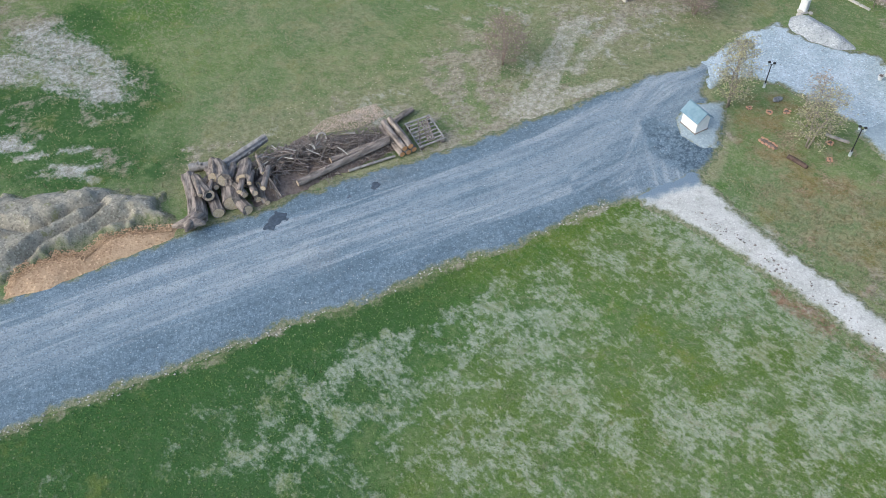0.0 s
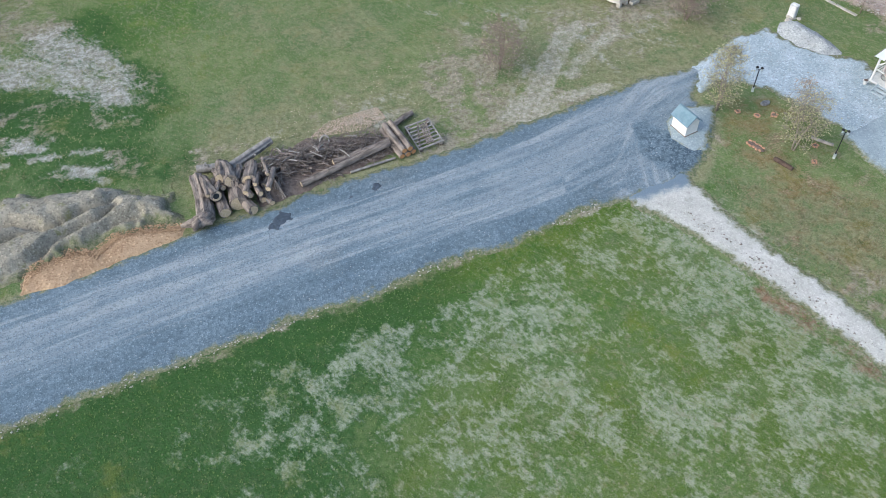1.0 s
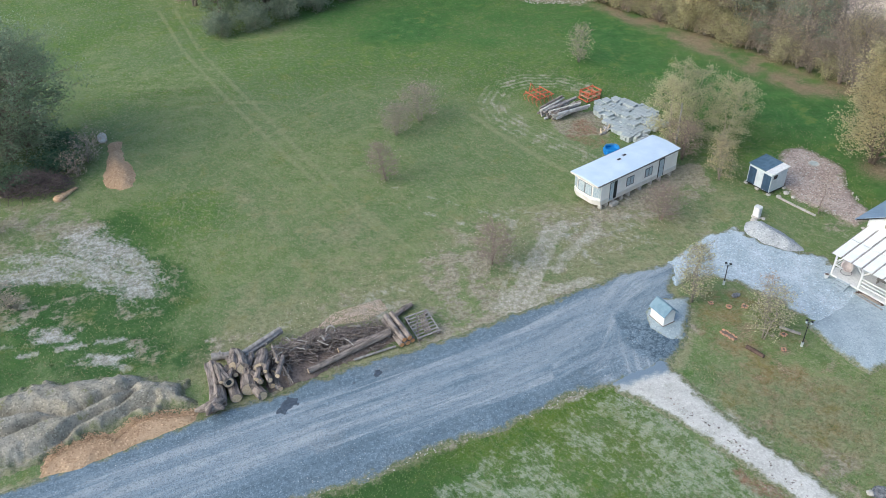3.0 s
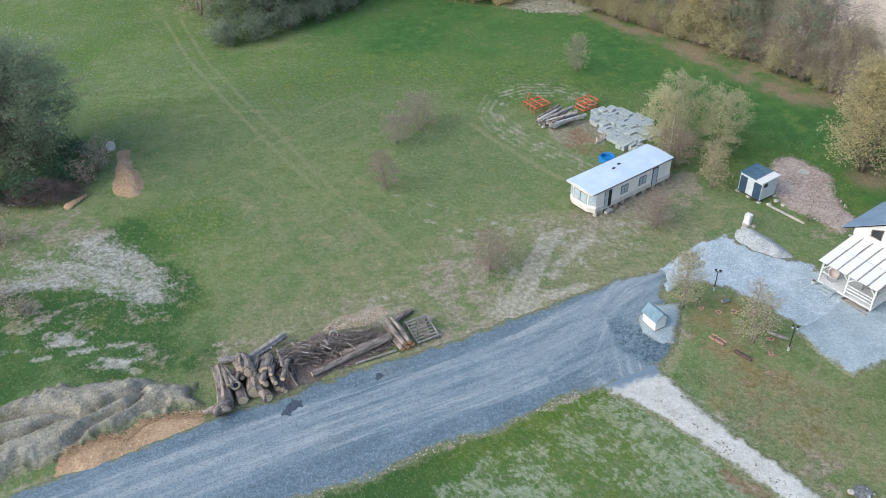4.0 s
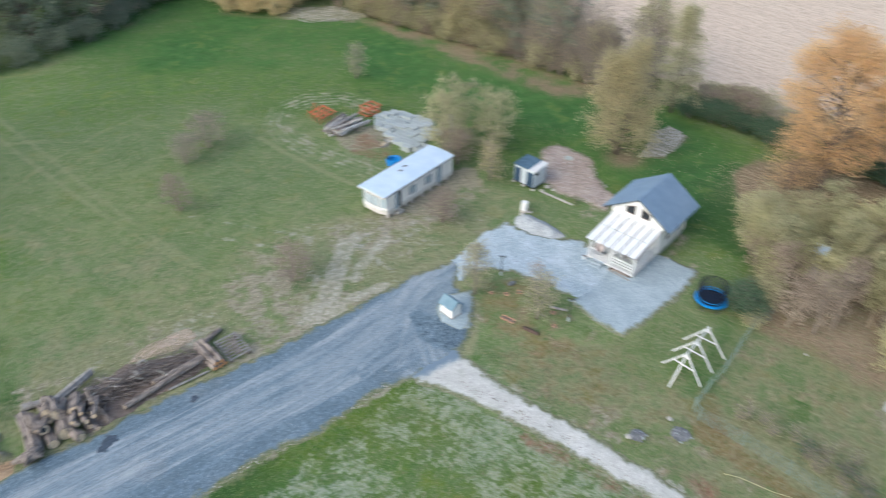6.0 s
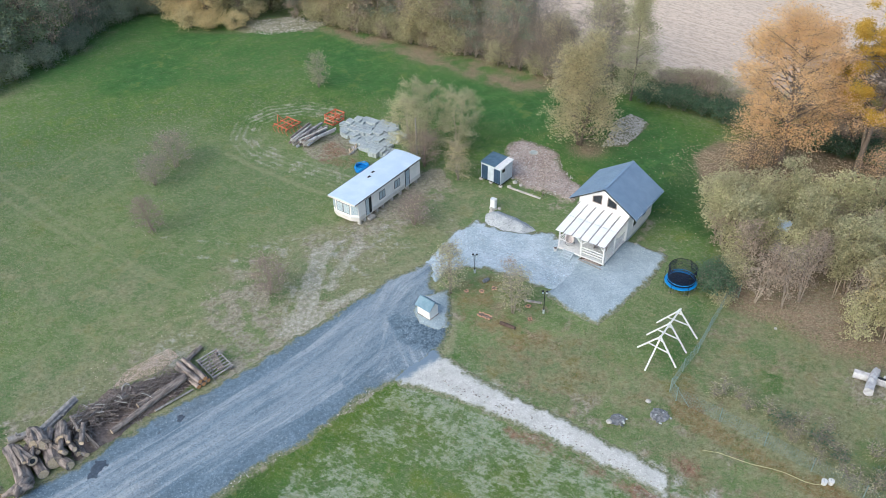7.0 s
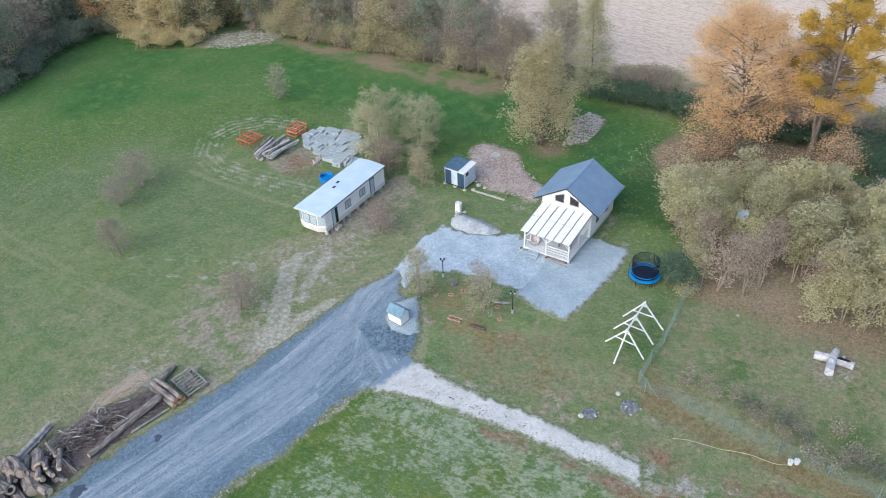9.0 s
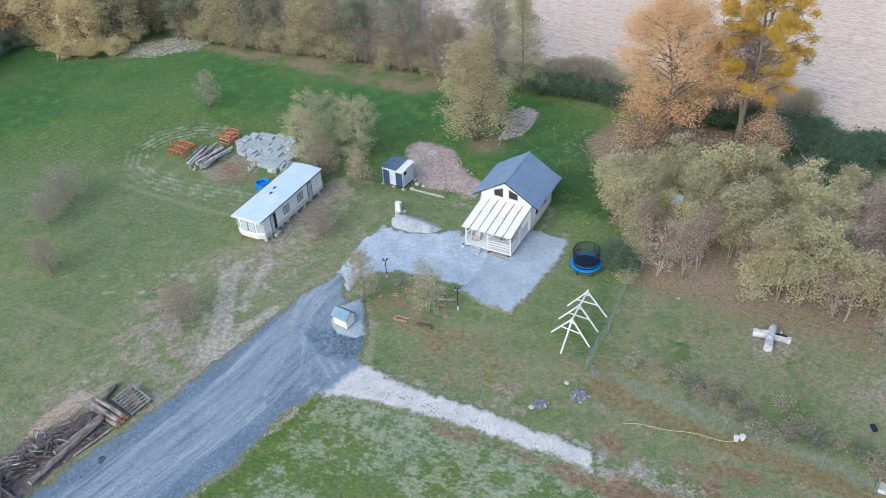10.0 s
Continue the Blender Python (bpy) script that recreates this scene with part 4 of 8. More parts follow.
# ---- loose ground layers ----
def furrows(x, y, sd, z):
    """Tipped loads that lie side by side, with narrow gullies between them."""
    gully = np.full(np.shape(x), 9.0)
    for line in ([(-34, 40.5), (-24.6, 45.2), (-22.7, 46.3), (-20.4, 46.8), (-18.7, 47.9), (-17.3, 48.5), (-16.2, 49.6)], [(-34, 45), (-25.2, 47.2), (-22.9, 47.3), (-21.4, 46.8)], [(-30, 39), (-22.0, 43.6), (-20.9, 44.5), (-20.0, 45.8), (-17.6, 47.1), (-16.6, 48.2)], [(-17.9, 45.4), (-16.7, 46.6), (-15.0, 47.2)]):
        gully = np.minimum(gully, near(x, y, line) + 0.18 * wave(x, y, 0.9, 51))
    ridge = np.clip(gully / 0.6, 0, 1) ** 0.8
    return z * (0.05 + 0.95 * ridge) + (z > 0.1) * (0.12 * wave(x, y, 1.8, 54) + 0.12 * wave(x, y, 0.5, 53) * ridge)


def heap(x, y, sd, z):
    return z * (1 + 0.25 * wave(x, y, 1.2, 55)) + 0.03 * wave(x, y, 0.4, 56)


laid("soil_bank", [(-60, 33), (-44, 47), (-28.5, 48.4), (-24.3, 50.3), (-17.3, 50.4), (-13.2, 49.0), (-12.4, 46.8), (-15.2, 46.2), (-20.9, 43.6), (-25.5, 41.2), (-45, 33)], M_BERM, 1.0, 1.7,
     "ridged bank of dumped grey soil beside the lane", "soil bank", 0.13, 0.55, 61, furrows)
laid("sand_heap", [(-21.6, 41.7), (-21.7, 43.4), (-20.8, 44.4), (-19.2, 44.8), (-17.6, 44.6), (-16.4, 46.1), (-15.0, 46.4), (-12.0, 46.1), (-12.2, 45.0), (-13.7, 44.4), (-16.9, 43.1), (-19.1, 41.9)], M_SAND, 0.26, 1.0,
     "low heap of orange sand at the lane edge", "sand heap", 0.15, 0.25, 62, heap)
laid("sand_mound", [(-26.0, 87.4), (-25.0, 87.6), (-24.3, 84.1), (-23.1, 82.1), (-22.2, 80.1), (-22.1, 77.9), (-23.2, 77.5), (-24.7, 78.1), (-25.4, 80.6), (-25.4, 82.9), (-25.6, 85.0)], M_SAND, 0.4, 1.5, "mound of orange sand in the grass", "sand mound", 0.2, 0.35, 63, heap)
laid("grit_pile", [(35.9, 63.2), (37.3, 63.0), (38.4, 61.0), (39.0, 58.4), (37.6, 58.3), (36.0, 59.8), (35.2, 61.6)], M_PILE, 0.75, 1.6, "pile of light grey grit on the yard", "grit pile", 0.14, 0.15, 64, heap)
laid("rubble_patch", [(44.8, 75.0), (47.2, 75.4), (49.4, 71.6), (48.0, 67.0), (47.6, 62.0), (45.2, 61.0), (43.6, 63.8), (42.0, 66.0), (41.6, 69.4)], M_RUBBLE, 0.14, 0.9, "patch of pinkish building rubble behind the shed", "rubble", 0.18, 0.4, 65, heap)
laid("chalk_patch", [(54.6, 69.6), (57.2, 71.8), (59.6, 74.2), (62.8, 75.0), (63.2, 72.4), (60.6, 70.2), (57.8, 68.8)], M_CHALK, 0.14, 1.2, "spill of whitish rubble under the yellowing tree", "rubble", 0.18, 0.4, 66, heap)
laid("stone_spread", [(24, 125), (27, 128.5), (34, 126.5), (37.5, 121.5), (35, 119.5), (29, 121.5)], M_CHALK, 0.12, 2.4, "spread of pale field stones by the wood", "stones", 0.25, 1.5, 67, heap)
laid("well_apron", [(22.5, 52.2), (24.1, 53.9), (26.9, 53.4), (25.9, 50.9), (24.8, 48.6), (23.6, 48.4), (22.3, 50.1)], M_PAD, 0.12, 0.7, "grey gravel apron round the pump house", "gravel", 0.12, 0.15, 68)
laid("bark_litter", [(-6.9, 47.4), (-7.2, 50.8), (-3.8, 53.8), (-0.5, 53.6), (1.8, 53.2), (2.6, 51.6), (-4.0, 48.4)], M_CHIPS, 0.25, 0.8, "bed of bark crumbs under the brushwood", "bark litter", 0.14, 0.3, 69, heap)
laid("oil_stain_large", [(-6.3, 45.1), (-5.9, 46.3), (-5.2, 46.7), (-4.7, 46.4), (-5.2, 45.6), (-5.8, 45.0)], M_WET, 0.10, 0.25, "dark wet stain on the lane", "stain", 0.05, 0.55, 70)
laid("oil_stain_small", [(0.5, 47.8), (0.7, 48.5), (1.2, 48.6), (1.4, 48.2), (1.0, 47.7)], M_WET, 0.10, 0.25, "small dark wet stain on the lane", "stain", 0.06, 0.3, 71)
laid("oil_stain_faint", [(-1.0, 47.2), (-0.9, 47.5), (-0.5, 47.5), (-0.5, 47.2)], M_WET, 0.095, 0.2, "faint dark stain on the lane", "stain", 0.05, 0.3, 72)


# ---- the cabin ----
def window(parent, x0, x1, z0, z1, y, glass, frame_mat, name="window", out=-1, t=0.06):
    """A framed pane in the plane y, facing out (-1: towards -y)."""
    fr = B()
    for a, b in (((x0, z0), (x1, z0 + t)), ((x0, z1 - t), (x1, z1)), ((x0, z0 + t), (x0 + t, z1 - t)), ((x1 - t, z0 + t), (x1, z1 - t))):
        fr.box(a[0], min(y, y + out * 0.06), a[1], b[0], max(y, y + out * 0.06), b[1])
    w = part(name, fr, frame_mat, parent)
    part("pane", B().box(x0 + t, y + (0.0 if out < 0 else -0.0) + out * 0.03 - 0.006, z0 + t, x1 - t, y + out * 0.03 + 0.006, z1 - t), glass, w, "dark glass pane")
    return w


def cabin():
    h = thing("cabin", pose(40.75, 52.35, 0, 0, 0, -60.46), "small white cabin with slate-blue gable roof and covered porch", "house")
    W, F, R, ZF = 2.75, 4.4, 10.15, 0.5
    slope = (5.82 - 3.55) / 3.6
    zw = 5.72 - slope * W
    part("foundation", B().box(-W + 0.1, F + 0.1, -0.1, W - 0.1, R - 0.1, ZF), M_CONCRETE, h)
    gx = 0.72
    # the front gable has two openings that follow the roof
    front = B()
    front.box(-W, F, ZF, W, F + 0.16, 3.35)
    g = B()
    top = lambda u: 5.72 - slope * abs(u)
    for ring in ([(-W, 3.35), (-1.3, 3.35), (-1.3, top(1.3)), (-W, zw)], [(1.3, 3.35), (W, 3.35), (W, zw), (1.3, top(1.3))],
                 [(-1.3, 3.35), (1.3, 3.35), (1.3, 3.72), (-1.3, 3.72)], [(-0.32, 3.72), (0.32, 3.72), (0.32, top(0.32)), (0, 5.72), (-0.32, top(0.32))],
                 [(-1.3, 4.38), (-0.32, 4.78), (-0.32, top(0.32)), (-1.3, top(1.3))], [(0.32, 4.78), (1.3, 4.38), (1.3, top(1.3)), (0.32, top(0.32))]):
        g.prism(ring, 0, 0.16, Matrix.Translation((0, F + 0.16, 0)) @ pose(0, 0, 0, 90))
    part("front_wall", front, M_WHITE, h)
    part("gable_wall", g, M_WHITE, h)
    for s in (-1, 1):
        ring = [(s * 1.3, 3.72), (s * 0.32, 3.72), (s * 0.32, 4.78), (s * 1.3, 4.38)]
        w = part("window", B(), M_BLACK, h)
        fb = B()
        for (ax, az), (bx, bz) in zip(ring, ring[1:] + ring[:1]):
            fb.beam((ax, F + 0.03, az), (bx, F + 0.03, bz), 0.08, 0.08, (0, 1, 0))
        w.data = fb.mesh("window")
        w.data.materials.append(M_LOG)
        part("pane", B().prism(ring if s < 0 else ring[::-1], 0, 0.02, Matrix.Translation((0, F + 0.12, 0)) @ pose(0, 0, 0, 90)), M_GLASS_DARK, w, "dark glass pane")
    part("side_wall", B().box(-W, F + 0.16, ZF, -W + 0.16, R, zw), M_WHITE, h)
    part("side_wall", B().box(W - 0.16, F + 0.16, ZF, W, R, zw), M_WHITE, h)
    part("back_wall", B().prism([(-W, ZF), (W, ZF), (W, zw), (0, 5.72), (-W, zw)], 0, 0.16, Matrix.Translation((0, R + 0.16, 0)) @ pose(0, 0, 0, 90)), M_WHITE, h)
    for s in (-1, 1):
        d = Vector((s * 3.6, 0, 3.55 - 5.82)).normalized()
        nrm = Vector((-d.z * s, 0, d.x * s)).normalized()
        nrm = nrm if nrm.z > 0 else -nrm
        ln = math.hypot(3.6, 5.82 - 3.55)
        o = Vector((0, 0, 5.82))
        p = [o + Vector((0, 4.0, 0)), o + Vector((0, 10.5, 0)), o + d * ln + Vector((0, 10.5, 0)), o + d * ln + Vector((0, 4.0, 0))]
        slab = part("roof_slope", B().add(p + [q + nrm * 0.05 for q in p], [(0, 1, 2, 3), (7, 6, 5, 4), (0, 4, 5, 1), (1, 5, 6, 2), (2, 6, 7, 3), (3, 7, 4, 0)]), M_ROOF, h)
        for k in range(14):
            q = o + Vector((0, 4.02 + 6.46 * k / 13, 0)) + nrm * 0.062
            part("roof_seam", B().beam(q - nrm * 0.008, q - nrm * 0.008 + d * ln, 0.02, 0.018, nrm), M_ROOF, slab)
        part("gutter", B().tube([(s * 3.66, 4.0, 3.5), (s * 3.66, 10.5, 3.5)], 0.06, 8), M_ROOF, slab)
        part("bargeboard", B().beam((0, 4.04, 5.72), (s * 3.58, 4.04, 3.47), 0.05, 0.16, (0, 1, 0)), M_BLACK, slab)
    part("ridge_cap", B().beam((0, 3.98, 5.86), (0, 10.52, 5.86), 0.26, 0.05), M_ROOF, h)
    door = part("door", B().box(-0.5, F - 0.05, ZF + 0.02, 0.45, F + 0.02, ZF + 2.05), M_WHITE_WOOD, h, "white front door")
    part("handle", B().box(0.28, F - 0.1, ZF + 1.0, 0.38, F - 0.05, ZF + 1.06), M_METAL, door)
    window(h, 0.95, 2.05, 1.4, 2.5, F - 0.01, M_GLASS_DARK, M_WHITE_WOOD)
    window(h, -2.1, -1.0, 1.4, 2.5, F - 0.01, M_GLASS_DARK, M_WHITE_WOOD)
    for y0 in (5.6, 7.8):
        b = B()
        for z0, z1, a, c in ((1.4, 1.46, y0, y0 + 1), (2.44, 2.5, y0, y0 + 1), (1.46, 2.44, y0, y0 + 0.06), (1.46, 2.44, y0 + 0.94, y0 + 1)):
            b.box(W - 0.02, a, z0, W + 0.05, c, z1)
        w = part("window", b, M_WHITE_WOOD, h)
        part("pane", B().box(W + 0.01, y0 + 0.06, 1.46, W + 0.022, y0 + 0.94, 2.44), M_GLASS_DARK, w, "dark glass pane")
    # porch
    UL, UR, V0 = -2.34, 2.51, -0.15
    deck = part("deck", B().box(UL - 0.08, V0 - 0.06, ZF - 0.1, UR + 0.08, F, ZF - 0.06), M_WHITE_WOOD, h)
    for k in range(30):
        y0 = V0 - 0.12 + (F - V0 + 0.1) * k / 30
        part("deck_board", B().box(UL - 0.12, y0, ZF - 0.06, UR + 0.12, y0 + (F - V0 + 0.1) / 30 - 0.012, ZF), M_WHITE_WOOD, deck)
    part("deck_beam", B().box(UL - 0.1, V0 - 0.1, ZF - 0.18, UR + 0.1, V0 + 0.0, ZF - 0.065), M_WHITE_WOOD, h)
    part("deck_beam", B().box(UR, V0 + 0.01, ZF - 0.18, UR + 0.1, F, ZF - 0.065), M_WHITE_WOOD, h)
    part("deck_beam", B().box(UL - 0.1, V0 + 0.01, ZF - 0.18, UL, F, ZF - 0.065), M_WHITE_WOOD, h)
    for u in (UL, 0.08, UR):
        for v in (V0 + 0.1, 2.2):
            part("deck_pier", B().box(u - 0.12, v - 0.12, -0.1, u + 0.12, v + 0.12, ZF - 0.18, cham=0.02), M_CONCRETE, h)
    ZP = 2.55
    for u in (UL, 0.08, UR):
        p = part("porch_post", B().box(u - 0.07, V0 - 0.07, ZF, u + 0.07, V0 + 0.07, ZP, cham=0.012), M_WHITE_WOOD, h)
        for s in (-1, 1):
            if UL < u + s * 0.75 < UR:
                part("brace", B().beam((u + s * 0.03, V0, ZP - 0.75), (u + s * 0.75, V0, ZP - 0.03), 0.08, 0.1, (0, 1, 0)), M_WHITE_WOOD, p)
    for u in (UL, UR):
        p = part("porch_post", B().box(u - 0.07, 2.1, ZF, u + 0.07, 2.24, ZP + 0.22, cham=0.012), M_WHITE_WOOD, h)
        part("brace", B().beam((u, 2.14, ZP - 0.55), (u, 1.5, ZP + 0.1), 0.08, 0.1, (1, 0, 0)), M_WHITE_WOOD, p)
    part("porch_beam", B().box(UL - 0.2, V0 - 0.06, ZP, UR + 0.2, V0 + 0.06, ZP + 0.16), M_WHITE_WOOD, h)
    for a, b_ in ((0.15, UR - 0.07),):
        for z in (ZF + 0.35, ZF + 0.65, ZF + 0.95):
            part("railing", B().box(a, V0 - 0.03, z - 0.05, b_, V0 + 0.03, z + 0.05), M_WHITE_WOOD, h)
    for u in (UL, UR):
        for z in (ZF + 0.35, ZF + 0.65, ZF + 0.95):
            part("railing", B().box(u - 0.03, V0 + 0.07, z - 0.05, u + 0.03, F, z + 0.05), M_WHITE_WOOD, h)
    part("railing", B().box(UL + 0.07, V0 - 0.03, ZF + 0.9, UL + 0.75, V0 + 0.03, ZF + 1.0), M_WHITE_WOOD, h)
    # six roof panels in two lengths, on rafters
    y0, y1, z0, z1 = -0.69, F, 2.72, 3.28
    n = 6
    wd = (2.78 + 2.64) / n
    for k in range(n + 1):
        u = -2.64 + wd * k
        part("rafter", B().beam((min(max(u, -2.6), 2.74), y0 + 0.05, z0 - 0.07), (min(max(u, -2.6), 2.74), y1, z1 - 0.07), 0.08, 0.1), M_LOG_GREY, h, "grey wooden rafter")
    for k in range(n):
        u = -2.64 + wd * k
        for a, c in ((0.0, 0.5), (0.515, 1.0)):
            pa, pb = y0 + (y1 - y0) * a, y0 + (y1 - y0) * c
            za, zb = z0 + (z1 - z0) * a, z0 + (z1 - z0) * c
            xs = [u + 0.075 + (wd - 0.15) * i / 8 for i in range(9)]
            hs = [0.014 * (i % 2) for i in range(9)]
            v = [(x, y, z + e + dz) for dz in (0.0, -0.03) for y, z in ((pa, za), (pb, zb)) for x, e in zip(xs, hs)]
            f = [(i, i + 1, 10 + i, 9 + i) for i in range(8)] + [(27 + i, 28 + i, 19 + i, 18 + i) for i in range(8)]
            f += [(18 + i, 19 + i, i + 1, i) for i in range(8)] + [(9 + i, 10 + i, 28 + i, 27 + i) for i in range(8)] + [(0, 9, 27, 18), (8, 26, 35, 17)]
            b = B().add(v, f)
            part("roof_panel", b, M_PANEL, h, "white corrugated porch roof panel")
    # steps
    for k, z in enumerate((0.13, 0.27, 0.41)):
        part("step", B().box(-1.62, V0 - 0.95 + 0.28 * k, z, -0.62, V0 - 0.68 + 0.28 * k, z + 0.05), M_STEP, h, "bluish-grey wooden step")
    for u in (-1.66, -0.6):
        part("stringer", B().beam((u, V0 - 1.0, 0.06), (u, V0 - 0.1, 0.48), 0.05, 0.2), M_STEP, h)
    return h


cabin()
CAB = pose(40.75, 52.35, 0, 0, 0, -60.46)


def on_cabin(x, y, z, rz=0):
    return CAB @ pose(x, y, z, 0, 0, rz)


# what stands on and under the porch
def egg_chair():
    t = thing("hanging_chair", on_cabin(-1.65, 0.75, 0.5), "pale pink padded hanging chair on the porch", "chair")
    b = B()
    n = 14
    for i in range(9):
        a = math.pi * i / 8
        r, z = 0.5 * math.sin(a) + 0.05, 0.75 - 0.55 * math.cos(a)
        b.v += [(r * math.cos(2 * math.pi * j / n), r * 0.8 * math.sin(2 * math.pi * j / n), z) for j in range(n)]
    for i in range(8):
        for j in range(n):
            if not (2 <= i <= 6 and 9 <= j <= 12):
                b.f.append((i * n + j, i * n + (j + 1) % n, i * n + n + (j + 1) % n, i * n + n + j))
    shell = part("shell", b, M_PINK, t, smooth=True)
    so = shell.modifiers.new("thick", "SOLIDIFY")
    so.thickness = 0.05
    part("stand", B().tube([(-0.1, 0.5, 0.02), (0, 0.62, 0.9), (0, 0.5, 1.75), (0, 0.0, 1.85), (0, 0, 1.35)], 0.025, 6), M_METAL, t)
    part("base_ring", B().tube([(0.45 * math.cos(a / 8 * math.pi), 0.1 + 0.45 * math.sin(a / 8 * math.pi), 0.025) for a in range(17)], 0.025, 6), M_METAL, t)


egg_chair()


def bench(m, label):
    t = thing("bench", m, label, "bench")
    for k in range(3):
        part("seat_slat", B().box(-0.7, -0.2 + 0.14 * k, 0.42, 0.7, -0.08 + 0.14 * k, 0.46), M_LOG_GREY, t)
    for s in (-0.6, 0.6):
        part("leg", B().box(s - 0.04, -0.18, 0, s + 0.04, 0.2, 0.42), M_LOG_GREY, t)
    part("backrest", B().box(-0.7, 0.22, 0.6, 0.7, 0.26, 0.85), M_LOG_GREY, t)
    for s in (-0.6, 0.6):
        part("back_post", B().box(s - 0.03, 0.2, 0.3, s + 0.03, 0.24, 0.86), M_LOG_GREY, t)


bench(on_cabin(1.3, 1.6, 0.5), "weathered grey wooden bench on the porch")
rng = random.Random(4)
for k in range(9):
    b = B().tube([(0, -0.06, 0), (0.5, 0, 0.0), (1.0 + rng.random() * 0.3, 0.03, 0)], [0.06, 0.065, 0.05], 7)
    solid("firewood_log", b, M_LOG, on_cabin(0.35 + 0.2 * (k % 5) + rng.random() * 0.5, -0.35 + 0.16 * (k % 3), 0.2 + 0.11 * (k // 5), rng.uniform(-8, 8)), "split firewood log under the porch edge", "log", "firewood under the porch")
solid("pallet_board", B().box(0.0, -0.45, 0.13, 2.6, -0.3, 0.17), M_LOG_GREY, on_cabin(0.1, -0.2, 0, -4), "weathered board lying at the porch edge", "board")
for k in range(3):
    solid("stored_timber", B().box(0.0, 0.0, 0.1, 2.3, 0.14, 0.2), M_TROUGH, on_cabin(0.12 + 0.05 * k, -0.42 + 0.22 * k, 0.02 * k, 2 - 2 * k), "dark old timber stored under the porch", "timber", "timbers under the porch")
pot = thing("flower_pot", on_cabin(-2.5, -0.55, 0.12), "white plant pot at the foot of the steps", "plant pot")
part("pot", B().tube([(0, 0, 0), (0, 0, 0.3), (0, 0, 0.34)], [0.14, 0.2, 0.21], 12), M_WHITE_WOOD, pot)
part("soil", B().tube([(0, 0, 0.345), (0, 0, 0.36)], [0.17, 0.16], 10), M_CHIPS, pot)


# ---- static caravan ----
def caravan():
    t = thing("static_caravan", pose(26.66, 71.2, 0, 0, 0, 30.09), "cream static caravan with pale blue-grey roof on concrete blocks", "caravan")
    L, W, Z0, Z1 = 5.55, 1.72, 0.42, 2.72
    c = 0.75
    ring = [(-L + c * 0.55, -W), (L, -W), (L, W), (-L + c * 0.55, W), (-L, W - c), (-L, -W + c)]
    part("body", B().prism(ring, Z0 + 0.42, Z1), M_CREAM, t)
    ring2 = [(x * 1.004, y * 1.012) for x, y in ring]
    skirt = part("lower_panel", B().prism(ring2, Z0, Z0 + 0.46), M_CREAM_DARK, t, "beige lower side panel")
    part("trim_strip", B().prism([(x * 1.006, y * 1.018) for x, y in ring], Z0 + 0.44, Z0 + 0.5), M_WHITE_WOOD, skirt)
    part("chassis", B().box(-L + 0.5, -W + 0.4, Z0 - 0.16, L - 0.3, W - 0.4, Z0), M_BLACK, t)
    roof = B()
    n = 8
    x0, x1 = -L - 0.22, L + 0.18
    prof = [(-W - 0.12 + (2 * W + 0.24) * i / n, 2.78 + 0.14 * math.sin(math.pi * i / n)) for i in range(n + 1)]
    v = [(x, y, z) for x in (x0, x1) for y, z in prof] + [(x, y, 2.72) for x in (x0, x1) for y, z in prof]
    k = n + 1
    f = [(i, i + 1, k + i + 1, k + i) for i in range(n)] + [(3 * k + i, 3 * k + i + 1, 2 * k + i + 1, 2 * k + i) for i in range(n)]
    f += [(2 * k + i, 2 * k + i + 1, i + 1, i) for i in range(n)] + [(k + i, k + i + 1, 3 * k + i + 1, 3 * k + i) for i in range(n)]
    f += [(0, k, 3 * k, 2 * k), (n, 2 * k + n, 3 * k + n, k + n)]
    roof.add(v, f)
    r = part("roof", roof, M_CARA_ROOF, t, "pale blue-grey sheet roof")
    for s in (-1, 1):
        part("gutter", B().box(x0, s * (W + 0.13) - 0.02, 2.66, x1, s * (W + 0.13) + 0.02, 2.80), M_METAL, r)
    part("fascia", B().box(x0 - 0.03, -W - 0.1, 2.62, x0, W + 0.1, 2.78), M_CREAM_DARK, r)
    for k2 in range(5):
        x = -L + 2.0 + 1.9 * k2
        part("roof_seam", B().beam((x, -W * 0.5, 2.882), (x, W * 0.5, 2.882), 0.03, 0.03), M_CARA_ROOF, r)
    for x, y in ((-0.75, 0.35), (0.25, 0.62)):
        vent = part("roof_vent", B().box(x - 0.28, y - 0.2, 2.84, x + 0.28, y + 0.2, 2.93, cham=0.05), M_SHED_LIGHT, r, "pale low roof vent")
        part("vent_lid", B().box(x - 0.2, y - 0.12, 2.93, x + 0.2, y + 0.12, 2.95), M_BLACK, vent)
    y = -W - 0.005
    for x0, x1, z0, z1 in ((-1.75, -0.75, 1.25, 2.2), (0.85, 1.85, 1.25, 2.2)):
        w = window(t, x0, x1, z0, z1, y, M_GLASS_LACE, M_METAL)
        part("mullion", B().box((x0 + x1) / 2 - 0.02, y - 0.07, z0, (x0 + x1) / 2 + 0.02, y - 0.02, z1), M_METAL, w)
    # the open doorway and the shut door
    d = part("doorway", B().box(-4.05, y - 0.03, 0.55, -3.05, y, 2.5), M_GLASS_DARK, t, "dark open doorway")
    part("door_frame", B().box(-4.1, y - 0.05, 0.5, -4.05, y, 2.55).box(-3.05, y - 0.05, 0.5, -3.0, y, 2.55).box(-4.05, y - 0.05, 2.5, -3.05, y, 2.55), M_WHITE_WOOD, d)
    part("door_leaf", B().box(-3.98, y - 0.09, 0.56, -3.55, y - 0.05, 2.45), M_GLASS_LACE, d)
